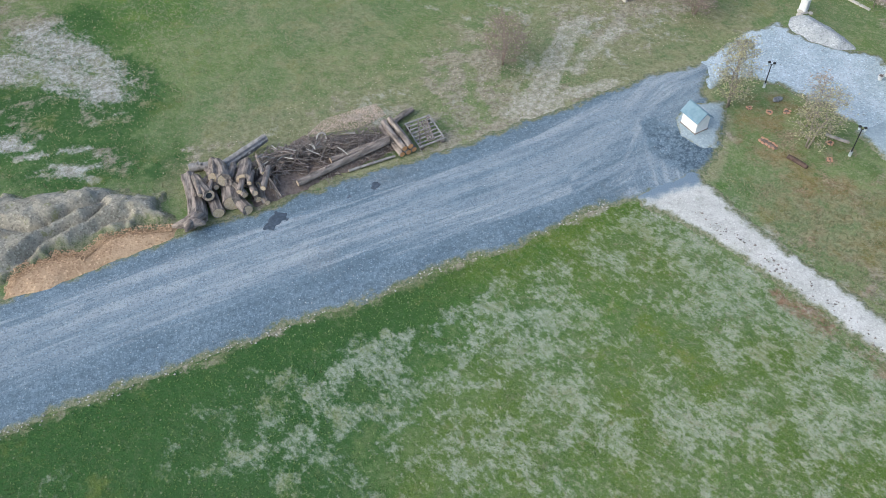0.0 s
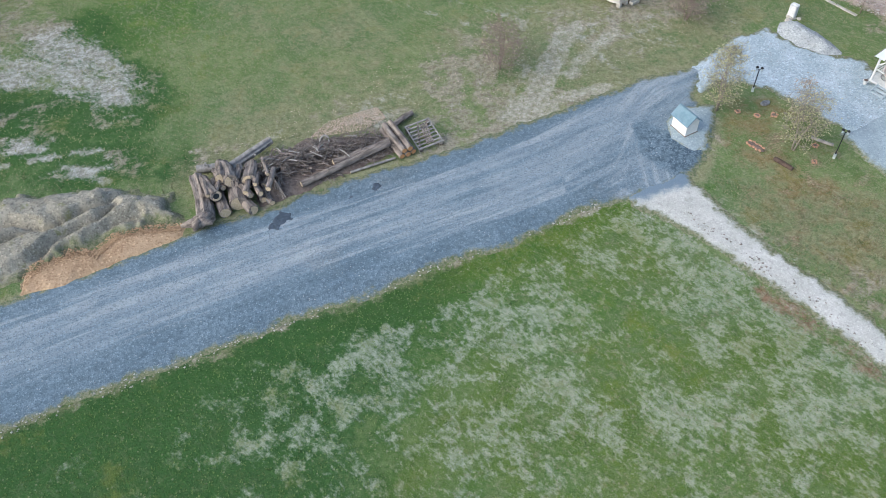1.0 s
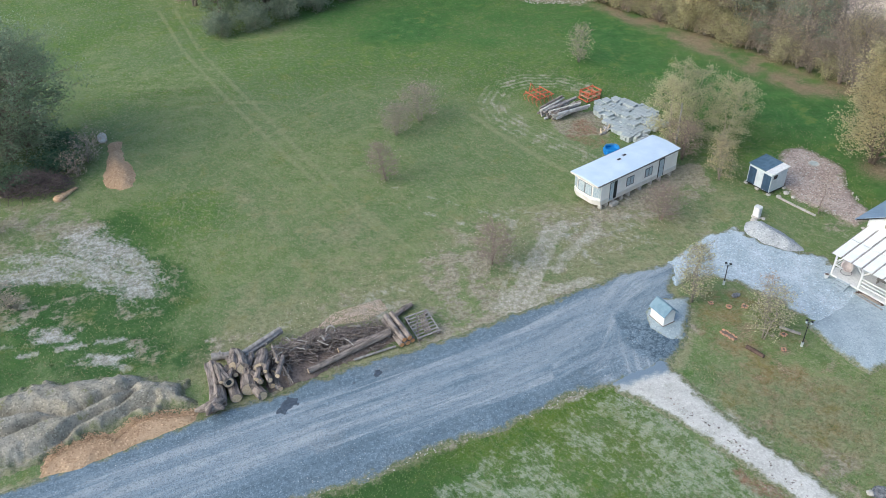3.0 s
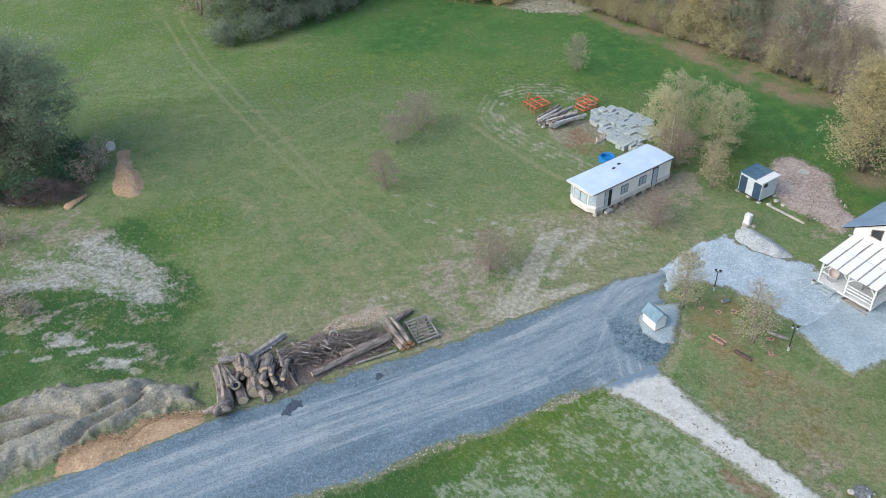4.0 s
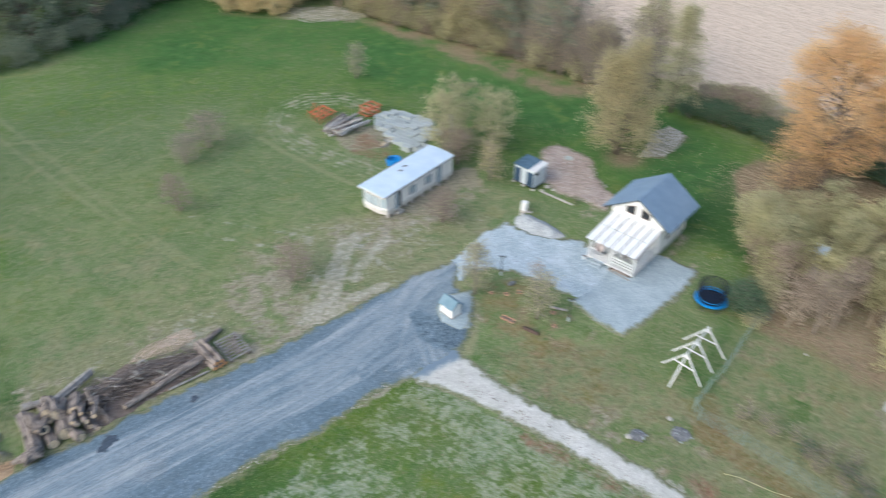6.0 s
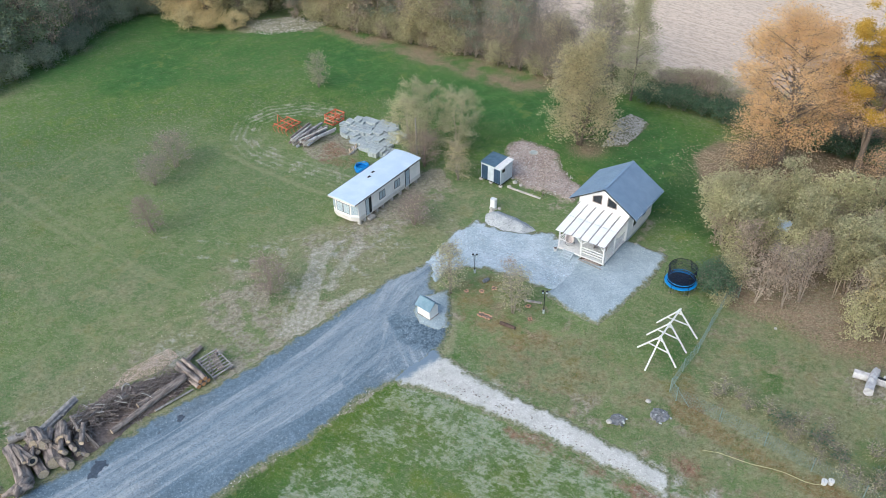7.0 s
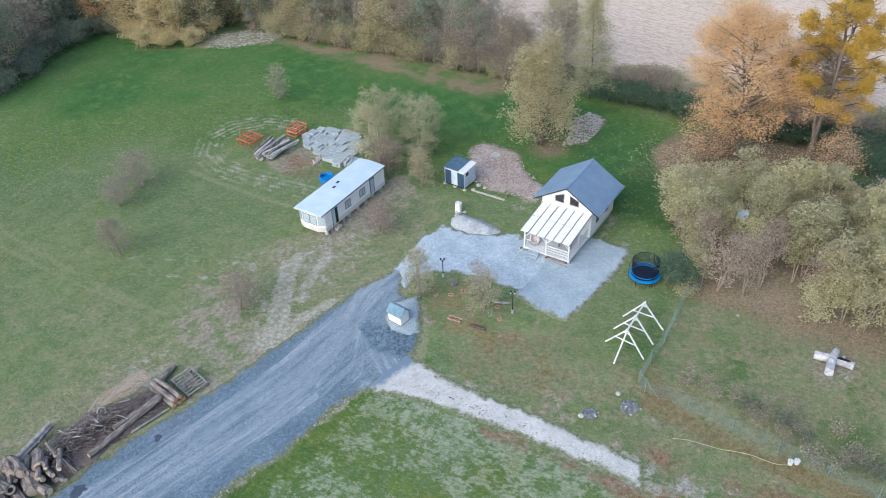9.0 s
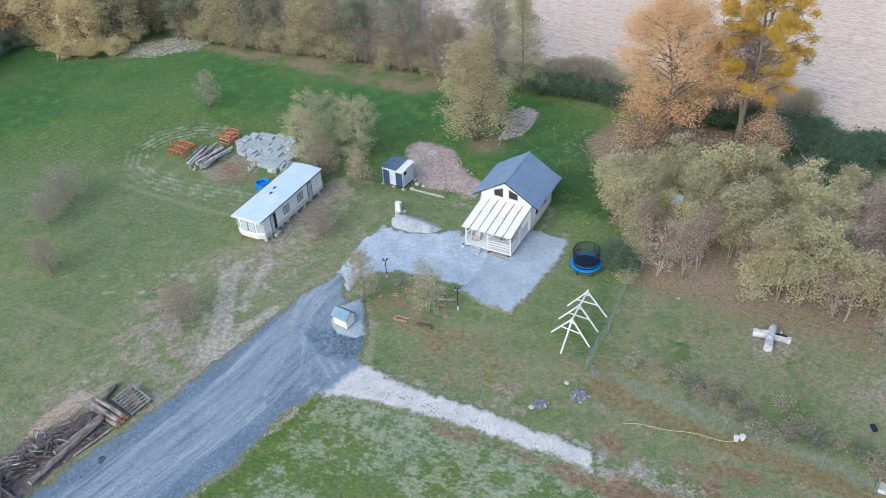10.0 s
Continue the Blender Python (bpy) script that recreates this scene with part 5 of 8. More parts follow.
    d = part("door", B().box(2.85, y - 0.04, 0.55, 3.5, y, 2.45), M_GLASS_LACE, t, "narrow glazed door")
    part("door_frame", B().box(2.78, y - 0.05, 0.5, 2.85, y, 2.52).box(3.5, y - 0.05, 0.5, 3.57, y, 2.52).box(2.85, y - 0.05, 2.45, 3.5, y, 2.52), M_BLACK, d)
    part("handle", B().box(3.36, y - 0.08, 1.4, 3.44, y - 0.04, 1.48), M_METAL, d)
    # bay end windows
    for y0, y1 in ((-0.9, -0.02), (0.02, 0.9)):
        w = part("window", B().box(-L - 0.03, y0 + 0.05, 1.25, -L + 0.01, y1 - 0.05, 2.3), M_GLASS_LACE, t, "curtained bay window")
        part("window_frame", B().box(-L - 0.04, y0, 1.2, -L, y1, 1.25).box(-L - 0.04, y0, 2.3, -L, y1, 2.35).box(-L - 0.04, y0, 1.25, -L, y0 + 0.05, 2.3).box(-L - 0.04, y1 - 0.05, 1.25, -L, y1, 2.3), M_METAL, w)
    for s in (-1, 1):
        a, b_ = Vector((-L, s * (W - c), 0)), Vector((-L + c * 0.55, s * W, 0))
        p, q = a.lerp(b_, 0.08), a.lerp(b_, 0.92)
        off = Vector((-0.04, s * 0.03, 0))
        part("window", B().beam(p + off + Vector((0, 0, 1.78)), q + off + Vector((0, 0, 1.78)), 0.03, 1.1), M_GLASS_LACE, t, "curtained corner window")
    for x in (-5.0, -4.25, -3.4, -2.2, -1.2, 0.4, 1.9, 3.2, 4.8):
        part("concrete_block", B().box(x - 0.13, -W - 0.08, 0.0, x + 0.13, -W + 0.32, Z0 - 0.005, cham=0.02), M_STONE, t)
    for x in (-4.6, -2.2, 0.4, 2.6, 4.8):
        part("concrete_block", B().box(x - 0.13, W - 0.3, 0.0, x + 0.13, W + 0.05, Z0 - 0.005, cham=0.02), M_STONE, t)
    part("step", B().box(-4.0, -W - 0.5, 0.05, -3.1, -W - 0.1, 0.3, cham=0.02), M_STONE, t)


caravan()


# ---- shed, pump house, tank ----
def shed():
    t = thing("garden_shed", pose(40.18, 68.9, 0, 0, 0, -64.0), "dark blue and pale grey steel shed with one white roof panel", "shed")
    L, W = 1.35, 1.12
    part("floor_frame", B().box(-L, -W, 0.16, L, W, 0.26), M_BLACK, t)
    core = B().box(-L + 0.02, -W + 0.02, 0.26, L - 0.02, W - 0.02, 2.28)
    part("wall", core, M_SHED_LIGHT, t)
    for x0, x1, m in ((-L, -0.42, M_SHED_DARK), (-0.42, 0.32, M_SHED_LIGHT), (0.32, L, M_SHED_DARK)):
        n, b = 13, B()
        xs = [x0 + 0.06 + (x1 - x0 - 0.09) * i / (n - 1) for i in range(n)]
        ys = [-W - (0.03 if i % 4 in (1, 2) else 0.012) for i in range(n)]
        b.add([(x, y, z) for z in (0.3, 2.0) for x, y in zip(xs, ys)] + [(x, -W + 0.02, z) for z in (0.3, 2.0) for x in xs],
              [(i, i + 1, n + i + 1, n + i) for i in range(n - 1)] + [(n + i, n + i + 1, 3 * n + i + 1, 3 * n + i) for i in range(n - 1)])
        part("wall_panel", b, m, t, "dark blue ribbed steel panel" if m is M_SHED_DARK else "pale grey ribbed steel panel")
    for x in (-L, L - 0.06):
        part("corner_post", B().box(x, -W - 0.03, 0.26, x + 0.06, -W + 0.03, 2.3), M_SHED_LIGHT, t)
    part("lintel", B().box(-L, -W - 0.025, 2.03, -0.42, -W + 0.02, 2.24), M_SHED_LIGHT, t)
    part("lintel", B().box(0.32, -W - 0.025, 2.03, L, -W + 0.02, 2.24), M_SHED_LIGHT, t)
    part("window", B().box(L - 0.02, -W + 0.28, 1.65, L + 0.02, -W + 0.75, 2.05), M_GLASS_DARK, t, "small dark window")
    for k in range(7):
        x0 = -L - 0.08 + 0.4114 * k
        m = M_WHITE_WOOD if k in (5, 6) else M_SHED_ROOF
        if k == 6:
            continue
        x1 = x0 + (0.4114 if k < 5 else 0.83)
        b = B().add([(x0, -W - 0.1, 2.33), (x1, -W - 0.1, 2.33), (x1, W + 0.1, 2.50), (x0, W + 0.1, 2.50), (x0, -W - 0.1, 2.28), (x1, -W - 0.1, 2.28), (x1, W + 0.1, 2.45), (x0, W + 0.1, 2.45)],
                    [(0, 1, 2, 3), (7, 6, 5, 4), (0, 4, 5, 1), (1, 5, 6, 2), (2, 6, 7, 3), (3, 7, 4, 0)])
        b.beam((x0 + 0.02, -W - 0.1, 2.345), (x0 + 0.02, W + 0.1, 2.515), 0.04, 0.04)
        part("roof_panel", b, m, t, "white roof panel" if m is M_WHITE_WOOD else "")
    for x, y in ((-L, -W), (0, -W), (L, -W), (L, W), (-L, W)):
        part("footing_block", B().box(x - 0.2, y - 0.16, 0, x + 0.2, y + 0.16, 0.16, cham=0.05), M_STONE, t)


shed()


def pump_house():
    t = thing("pump_house", pose(23.75, 51.1, 0.05, 0, 0, -67.0), "small white pump house with grey-blue gable roof", "pump house")
    L, W = 0.74, 0.56
    ring = [(-W, 0), (W, 0), (W, 1.0), (0, 1.55), (-W, 1.0)]
    part("plinth", B().box(-L - 0.06, -W - 0.06, -0.05, L + 0.06, W + 0.06, 0.1), M_CHIPS, t, "brownish brick plinth")
    part("wall", B().prism([(y, z + 0.1) for y, z in ring], -L, L, Matrix(((0, 0, 1, 0), (1, 0, 0, 0), (0, 1, 0, 0), (0, 0, 0, 1)))), M_WHITE, t)
    for s in (-1, 1):
        b = B()
        a, e = Vector((0, 0, 1.70)), Vector((0, s * (W + 0.16), 1.06))
        d = (e - a).normalized()
        nrm = Vector((0, -d.z * s, d.y * s)).normalized()
        nrm = nrm if nrm.z > 0 else -nrm
        x0, x1 = -L - 0.16, L + 0.16
        p = [Vector((x0, 0, 0)) + a, Vector((x1, 0, 0)) + a, Vector((x1, 0, 0)) + e, Vector((x0, 0, 0)) + e]
        b.add(p + [q + nrm * 0.05 for q in p], [(0, 1, 2, 3), (7, 6, 5, 4), (0, 4, 5, 1), (1, 5, 6, 2), (2, 6, 7, 3), (3, 7, 4, 0)])
        part("roof_slope", b, M_UTIL_ROOF, t)
    part("ridge_cap", B().beam((-L - 0.17, 0, 1.76), (L + 0.17, 0, 1.76), 0.14, 0.03), M_UTIL_ROOF, t)


pump_house()

tank = thing("fuel_tank", pose(37.1, 63.8, 0.18, 0, 0, -55), "white plastic box tank on a stone", "tank")
part("body", B().box(-0.32, -0.28, 0, 0.32, 0.28, 1.0, cham=0.08), M_WHITE_WOOD, tank)
part("cap", B().tube([(0, 0, 1.0), (0, 0, 1.07)], 0.12, 10), M_WHITE_WOOD, tank)


def stone_mesh(seed, sx=1.0, sy=1.0, sz=0.7):
    r = random.Random(seed)
    bm = bmesh.new()
    bmesh.ops.create_icosphere(bm, subdivisions=2, radius=0.5)
    for v in bm.verts:
        k = 1 + 0.22 * noise.noise(v.co * 3.1 + Vector((seed, 0, 0)))
        v.co = Vector((v.co.x * sx * k, v.co.y * sy * k, v.co.z * sz * k))
    me = bpy.data.meshes.new("stone")
    bm.to_mesh(me)
    bm.free()
    return me


for k, (x, y, s, z) in enumerate(((37.1, 63.8, 0.9, 0.05), (36.6, 63.2, 0.6, 0.08), (37.6, 63.4, 0.4, 0.05), (-27.2, 88.4, 1.1, 0.2), (35.35, 33.7, 0.45, 0.1), (31.3, 33.25, 0.5, 0.12), (40.6, 66.7, 0.5, 0.1), (41.6, 67.2, 0.6, 0.1), (41.9, 66.4, 0.45, 0.1), (45.8, 60.6, 0.35, 0.1), (46.9, 51.7, 0.35, 0.1), (50.6, 36.0, 0.3, 0.08))):
    solid("boulder", stone_mesh(k, s * (2.4 if k == 3 else 1), s, s * 0.55), M_STONE, pose(x, y, z, 0, 0, 35 * k), "pale grey field stone half sunk in the grass", "stone", smooth=True)
for k in range(9):
    r9 = 0.45 + 0.12 * (k * 5 % 4)
    solid("rubble_lump", stone_mesh(300 + k, 1.3 * r9, r9, 0.7 * r9), M_SANDSTONE, pose(-28.2 - 0.28 * (k % 4) + 0.2 * (k // 4), 77.6 - 0.5 * (k % 4) + 0.3 * (k // 3), 0.12, 0, 0, 50 * k), "pale tan lump of earth beside the brush pile", "earth lump", "tan earth lumps", smooth=True)
man = thing("manhole", pose(46.66, 71.85, 0.1), "round pale concrete manhole cover in the rubble", "manhole cover")
part("ring", B().tube([(0, 0, -0.1), (0, 0, 0.12)], 0.55, 20), M_STONE, man)
part("lid", B().tube([(0, 0, 0.12), (0, 0, 0.17)], 0.42, 20), M_CONCRETE, man)
for k in range(4):
    a, b_ = Vector((40.45, 66.76, 0)), Vector((42.55, 63.11, 0))
    p, q = a.lerp(b_, k / 4 + 0.01), a.lerp(b_, (k + 1) / 4 - 0.01)
    solid("kerb_stone", B().beam(p + Vector((0, 0, 0.03)), q + Vector((0, 0, 0.03)), 0.22, 0.18), M_STONE, pose(0, 0, 0), "pale concrete kerb stone in the grass", "kerb", "kerb stones by the shed")


# ---- street furniture of the yard ----
def lamp_post(x, y, h, rz):
    t = thing("garden_lamp", pose(x, y, 0, 0, 0, rz), "black double-headed garden lamp post at the yard edge", "lamp post", "garden lamps")
    part("base", B().box(-0.1, -0.1, -0.05, 0.1, 0.1, 0.36, cham=0.03), M_CONCRETE, t, "grey concrete base")
    part("pole", B().tube([(0, 0, 0.3), (0, 0, 0.7), (0, 0, h)], [0.06, 0.04, 0.035], 10), M_BLACK, t)
    part("arm", B().tube([(-0.18, 0, h - 0.06), (-0.1, 0, h), (0.1, 0, h), (0.18, 0, h - 0.06)], 0.022, 6), M_BLACK, t)
    for s in (-1, 1):
        head = part("lantern", B().tube([(s * 0.18, 0, h - 0.1), (s * 0.18, 0, h + 0.14)], [0.06, 0.1], 6), M_GLASS_LACE, t, "frosted lantern glass")
        part("lantern_cap", B().tube([(s * 0.18, 0, h + 0.14), (s * 0.18, 0, h + 0.2), (s * 0.18, 0, h + 0.27)], [0.13, 0.1, 0.02], 6), M_BLACK, head)


lamp_post(30.3, 54.7, 2.05, -30)
lamp_post(33.3, 46.75, 2.35, -35)


def trampoline():
    t = thing("trampoline", pose(46.75, 44.45, 0), "round trampoline with bright blue pad and black safety net", "trampoline")
    R, z, n = 1.5, 0.75, 32
    c = lambda r, a, h: (r * math.cos(a), r * math.sin(a), h)
    ang = [2 * math.pi * i / n for i in range(n)]
    pad = B()
    ring = [(R - 0.26, z + 0.03), (R, z), (R + 0.01, z - 0.1), (R - 0.26, z - 0.02)]
    pad.add([c(r, a, h) for a in ang for r, h in ring], [(4 * i + j, 4 * i + (j + 1) % 4, 4 * ((i + 1) % n) + (j + 1) % 4, 4 * ((i + 1) % n) + j) for i in range(n) for j in range(4)])
    part("pad", pad, M_BLUE, t, "bright blue edge pad")
    part("mat", B().tube([(0, 0, z - 0.03), (0, 0, z - 0.015)], R - 0.24, n), M_NAVY, t)
    part("frame_ring", B().tube([c(R - 0.05, a, z - 0.1) for a in ang + ang[:1]], 0.025, 6, False), M_METAL, t)
    part("top_ring", B().tube([c(R - 0.25, a, 2.35) for a in ang + ang[:1]], 0.02, 6, False), M_BLACK, t)
    part("mid_ring", B().tube([c(R - 0.2, a, 1.05) for a in ang + ang[:1]], 0.035, 6, False), M_BLUE, t)
    for i in range(6):
        a = 2 * math.pi * (i + 0.3) / 6
        part("net_pole", B().tube([c(R + 0.02, a, 0.02), c(R + 0.02, a, 1.6), c(R - 0.22, a, 2.4)], 0.025, 6), M_BLACK, t)
        part("leg", B().tube([c(R - 0.1, a - 0.2, z - 0.1), c(R - 0.1, a - 0.2, 0.02), c(R - 0.1, a + 0.2, 0.02), c(R - 0.1, a + 0.2, z - 0.1)], 0.022, 6), M_METAL, t)
    # the net: fine cords up, down and round
    net = B()
    m = 110
    for i in range(m):
        for tw in (1, -1):
            a = 2 * math.pi * i / m
            pts = [c((R - 0.22), a + tw * 0.11 * k, z + 0.02 + 1.58 * k / 4) for k in range(5)]
            net.tube(pts, 0.01, 3, False)
    part("net", net, M_NAVY, t, "black mesh safety net")


trampoline()


def swing_frame():
    t = thing("swing_frame", pose(0, 0, 0), "white-painted wooden swing frame of three A-shaped trestles", "swing frame")
    tops = [(39.09, 37.63, 2.33), (40.82, 38.66, 2.33), (42.63, 39.67, 2.33)]
    feet = [((38.34, 39.37), (39.79, 35.93)), ((40.0, 40.34), (41.68, 36.95)), ((41.76, 41.25), (43.64, 37.97))]
    for top, (l, r) in zip(tops, feet):
        T = Vector(top)
        for f in (l, r):
            g = Vector((f[0], f[1], -0.05))
            part("leg", B().beam(g, T + (T - g).normalized() * 0.12, 0.12, 0.1, (0.87, 0.5, 0)), M_WHITE_WOOD, t)
        a, b_ = T.lerp(Vector((*l, 0)), 0.55), T.lerp(Vector((*r, 0)), 0.55)
        part("cross_tie", B().beam(a, b_, 0.07, 0.1), M_WHITE_WOOD, t)
        part("gusset", B().beam(T.lerp(Vector((*l, 0)), 0.16), T.lerp(Vector((*r, 0)), 0.16), 0.05, 0.16), M_WHITE_WOOD, t)
    d = (Vector(tops[2]) - Vector(tops[0])).normalized()
    part("ridge_beam", B().beam(Vector(tops[0]) - d * 0.2, Vector(tops[2]) + d * 0.25, 0.12, 0.14), M_WHITE_WOOD, t)
    part("prop", B().beam((37.24, 36.76, -0.05), Vector(tops[0]) + Vector((0, 0, -0.1)), 0.12, 0.1), M_WHITE_WOOD, t)


swing_frame()


# ---- wire fence ----
def wire_fence():
    t = thing("wire_fence", pose(0, 0, 0), "green wire mesh fence with slim posts", "fence")
    line = [(50.6, 40.8), (48.4, 40.3), (45.3, 38.4), (42.6, 36.6), (40.0, 35.3), (37.6, 33.9), (37.45, 32.9), (39.14, 29.67), (40.58, 26.26), (42.03, 22.96), (43.53, 19.56), (44.92, 16.36), (46.3, 12.9), (48.2, 8.6)]
    for x, y in line:
        part("post", B().tube([(x, y, -0.2), (x, y, 1.5)], 0.04, 6), M_FENCE, t)
    part("corner_stay", B().tube([(37.6, 33.9, 1.4), (37.95, 31.9, 0.0)], 0.022, 6), M_FENCE, t)
    part("corner_stay", B().tube([(37.6, 33.9, 1.4), (39.3, 34.9, 0.0)], 0.022, 6), M_FENCE, t)
    for (ax, ay), (bx, by) in zip(line, line[1:]):
        d = math.hypot(bx - ax, by - ay)
        b = B()
        for k in range(11):
            z = 0.05 + 1.35 * k / 10
            b.tube([(ax, ay, z), ((ax + bx) / 2, (ay + by) / 2, z - 0.02), (bx, by, z)], 0.0065, 3, False)
        n = int(d / 0.18)
        for k in range(1, n):
            x, y = ax + (bx - ax) * k / n, ay + (by - ay) * k / n
            b.tube([(x, y, 0.03), (x, y, 1.42)], 0.005, 3, False)
        part("mesh_panel", b, M_FENCE, t)


wire_fence()


# ---- wood stores along the lane ----
def log(x, y, z, length, r, heading, material, cut, label, group, hollow=False, seed=0, tilt=0.0, taper=0.85):
    """A felled log; its near sawn end is at x, y, z and it runs along the heading (degrees from +x)."""
    rg = random.Random(seed)
    t = thing("log", pose(x, y, z, 0, -tilt, heading), label, "log", group)
    n, k = 16, 7
    bend, sway = rg.uniform(-0.3, 0.3) * r, rg.uniform(-0.2, 0.2) * r
    pts = [(length * i / k, bend * math.sin(3.1 * i / k), sway * math.sin(2.4 * i / k)) for i in range(k + 1)]
    rad = [r * (1 - (1 - taper) * i / k) * rg.uniform(0.975, 1.025) for i in range(k + 1)]
    flute = [rg.uniform(0.84, 1.1) if r > 0.3 else rg.uniform(0.93, 1.05) for _ in range(n)]
    part("bark", B().tube(pts, rad, n, True, 0.035, rg, flute), material, t)
    for e, i in ((-0.012, 0), (length + 0.004, k)):
        p = Vector(pts[i])
        end = part("sawn_end", B().tube([(e, p.y, p.z), (e + 0.012, p.y, p.z)], rad[i] * 0.86, n), cut, t, "pale sawn end")
        if hollow and i == 0:
            part("hollow", B().tube([(e - 0.008, p.y, p.z), (e + 0.0, p.y, p.z)], rad[i] * 0.5, 9), M_GLASS_DARK, end, "dark rotted hollow")
    for j in range(rg.randint(1, 3)):
        u, a = rg.uniform(0.25, 0.8) * length, rg.uniform(0, 6.28)
        q = Vector((u, 0, 0))
        o = Vector((0.2, math.cos(a), abs(math.sin(a)))) * r
        part("branch_stub", B().tube([q + o * 0.7, q + o * 1.5], [r * 0.3, r * 0.2], 7), material, t)
    return t


BIG = "big logs by the lane"
LB = "thick weathered log with rough grey-brown bark"
for i, (x, y, z, ln, r, hd, hol) in enumerate((
        (-10.5, 46.2, 0.5, 4.3, 0.52, 103, False), (-9.25, 46.7, 0.34, 3.6, 0.36, 106, False), (-8.35, 47.3, 0.52, 3.4, 0.55, 104, False), (-7.4, 46.7, 0.33, 3.6, 0.35, 118, False),
        (-6.75, 47.7, 0.24, 2.4, 0.22, 100, False), (-6.15, 47.4, 0.17, 2.2, 0.17, 112, False), (-9.75, 47.6, 1.12, 2.6, 0.38, 116, True), (-9.45, 48.9, 1.45, 2.2, 0.34, 98, False),
        (-8.75, 48.6, 1.42, 2.3, 0.42, 108, False), (-7.6, 48.7, 1.1, 2.2, 0.48, 90, True), (-7.75, 47.8, 0.92, 2.2, 0.26, 100, False), (-6.7, 48.8, 0.55, 2.4, 0.2, 62, False))):
    log(x, y, z, ln, r * 1.16, hd, M_LOG, M_CUT, LB + (" and a hollow heart" if hol else ""), BIG, hol, 100 + i, -13.0 if z > 0.85 else -3.0, 0.9)
rg = random.Random(77)
for i in range(15):
    log(rg.uniform(-10.3, -6.2), rg.uniform(47.3, 49.6), rg.uniform(0.75, 1.35), rg.uniform(1.2, 2.4), rg.uniform(0.1, 0.24), rg.uniform(80, 130), M_LOG, M_CUT, "thinner log lying on the big logs", BIG, False, 180 + i, rg.uniform(-16, 4), 0.9)
for i in range(16):
    ln = rg.uniform(1.0, 2.2)
    solid("split_plank", B().box(0, -0.06, -0.03, ln, 0.06, 0.03, cham=0.01), rg.choice((M_LOG, M_LOG_GREY, M_LOG)), pose(-6.5 + 1.5 * rg.random(), 47.4 + 1.6 * rg.random(), 0.12 + 0.03 * i, rg.uniform(-30, 30), rg.uniform(-14, 4), rg.uniform(85, 125)), "split weathered plank leaning by the big logs", "plank", "split planks")
log(-11.5, 51.3, 0.3, 2.2, 0.3, 6, M_LOG_GREY, M_CUT, "grey barkless log behind the big logs", BIG, False, 130)
log(-9.0, 50.9, 0.62, 3.6, 0.36, 42, M_LOG_GREY, M_CUT, "grey barkless log behind the big logs", BIG, False, 131)
rg = random.Random(5)
root = B()
for k in range(9):
    a, up = rg.uniform(0, 6.28), rg.uniform(-0.15, 0.7)
    d = Vector((math.cos(a), math.sin(a), up)) * rg.uniform(0.55, 0.95)
    root.tube([(0, 0, 0.1), d * 0.45 + Vector((0, 0, 0.12)), d], [0.36, 0.24, 0.09], 10, True, 0.2, rg)
solid("root_stump", root, M_LOG, pose(-10.9, 45.9, 0.4, 0, 0, 40) @ Matrix.Scale(1.25, 4), "gnarled grey root stump at the end of the log pile", "stump", smooth=True)
log(-4.15, 48.7, 0.42, 7.1, 0.24, 27, M_LOG, M_CUT, "long straight pole log lying along the lane", "long poles", False, 140, 1.5, 0.9)
log(-1.9, 50.6, 0.42, 4.4, 0.24, 22, M_LOG, M_CUT, "long straight pole log lying along the lane", "long poles", False, 141, 1.5, 0.9)
log(-0.75, 49.75, 0.12, 3.4, 0.1, 18, M_LOG_GREY, M_CUT, "thin grey pole lying in the grass", "long poles", False, 142)
for i, (x, y, z) in enumerate(((3.0, 50.75, 0.25), (3.45, 50.9, 0.26), (3.85, 51.15, 0.25), (3.2, 50.85, 0.68), (3.62, 51.0, 0.7))):
    log(x, y, z, 3.3, 0.22, 112, M_LOG, M_CUT_ORANGE, "short brown log with fresh orange sawn end", "stacked short logs", False, 150 + i, 0, 0.95)


def brushwood():
    """A heap of crooked cut branches."""
    rg = random.Random(9)
    dark = B()
    for i in range(760):
        u = rg.random()
        cx = -6.6 + 8.6 * u + rg.gauss(0, 0.3)
        cy = 50.0 + 2.9 * u * 0.75 + rg.gauss(0, 0.75) + (0.5 if u < 0.5 else 0.2)
        if cy < 48.6 + 0.42 * (cx + 4):
            cy = 48.8 + 0.42 * (cx + 4) + rg.random()
        top = 1.3 * math.exp(-((cy - 51.3 - 0.32 * (cx + 4)) / 1.2) ** 2) * (1 - 0.45 * u)
        cz = rg.uniform(0.08, 0.2 + top)
        ln, a, r = rg.uniform(0.5, 1.9), rg.uniform(0, 6.28), rg.choice((0.012, 0.02, 0.025, 0.035, 0.06)) * (1.0 if u < 0.6 else 0.7)
        d = Vector((math.cos(a), math.sin(a), rg.uniform(-0.25, 0.25)))
        p = [Vector((cx, cy, cz)) + d * ln * (k / 3 - 0.5) + Vector((rg.gauss(0, 0.07), rg.gauss(0, 0.07), rg.gauss(0, 0.05))) for k in range(4)]
        p = [Vector((q.x, q.y, max(q.z, 0.05))) for q in p]
        dark.tube(p, [r, r * 0.9, r * 0.75, r * 0.5], 5)
    return solid("brushwood_heap", dark, M_LOG, pose(0, 0, 0), "tangled heap of cut grey-brown branches beside the lane", "brushwood", kind="stuff")


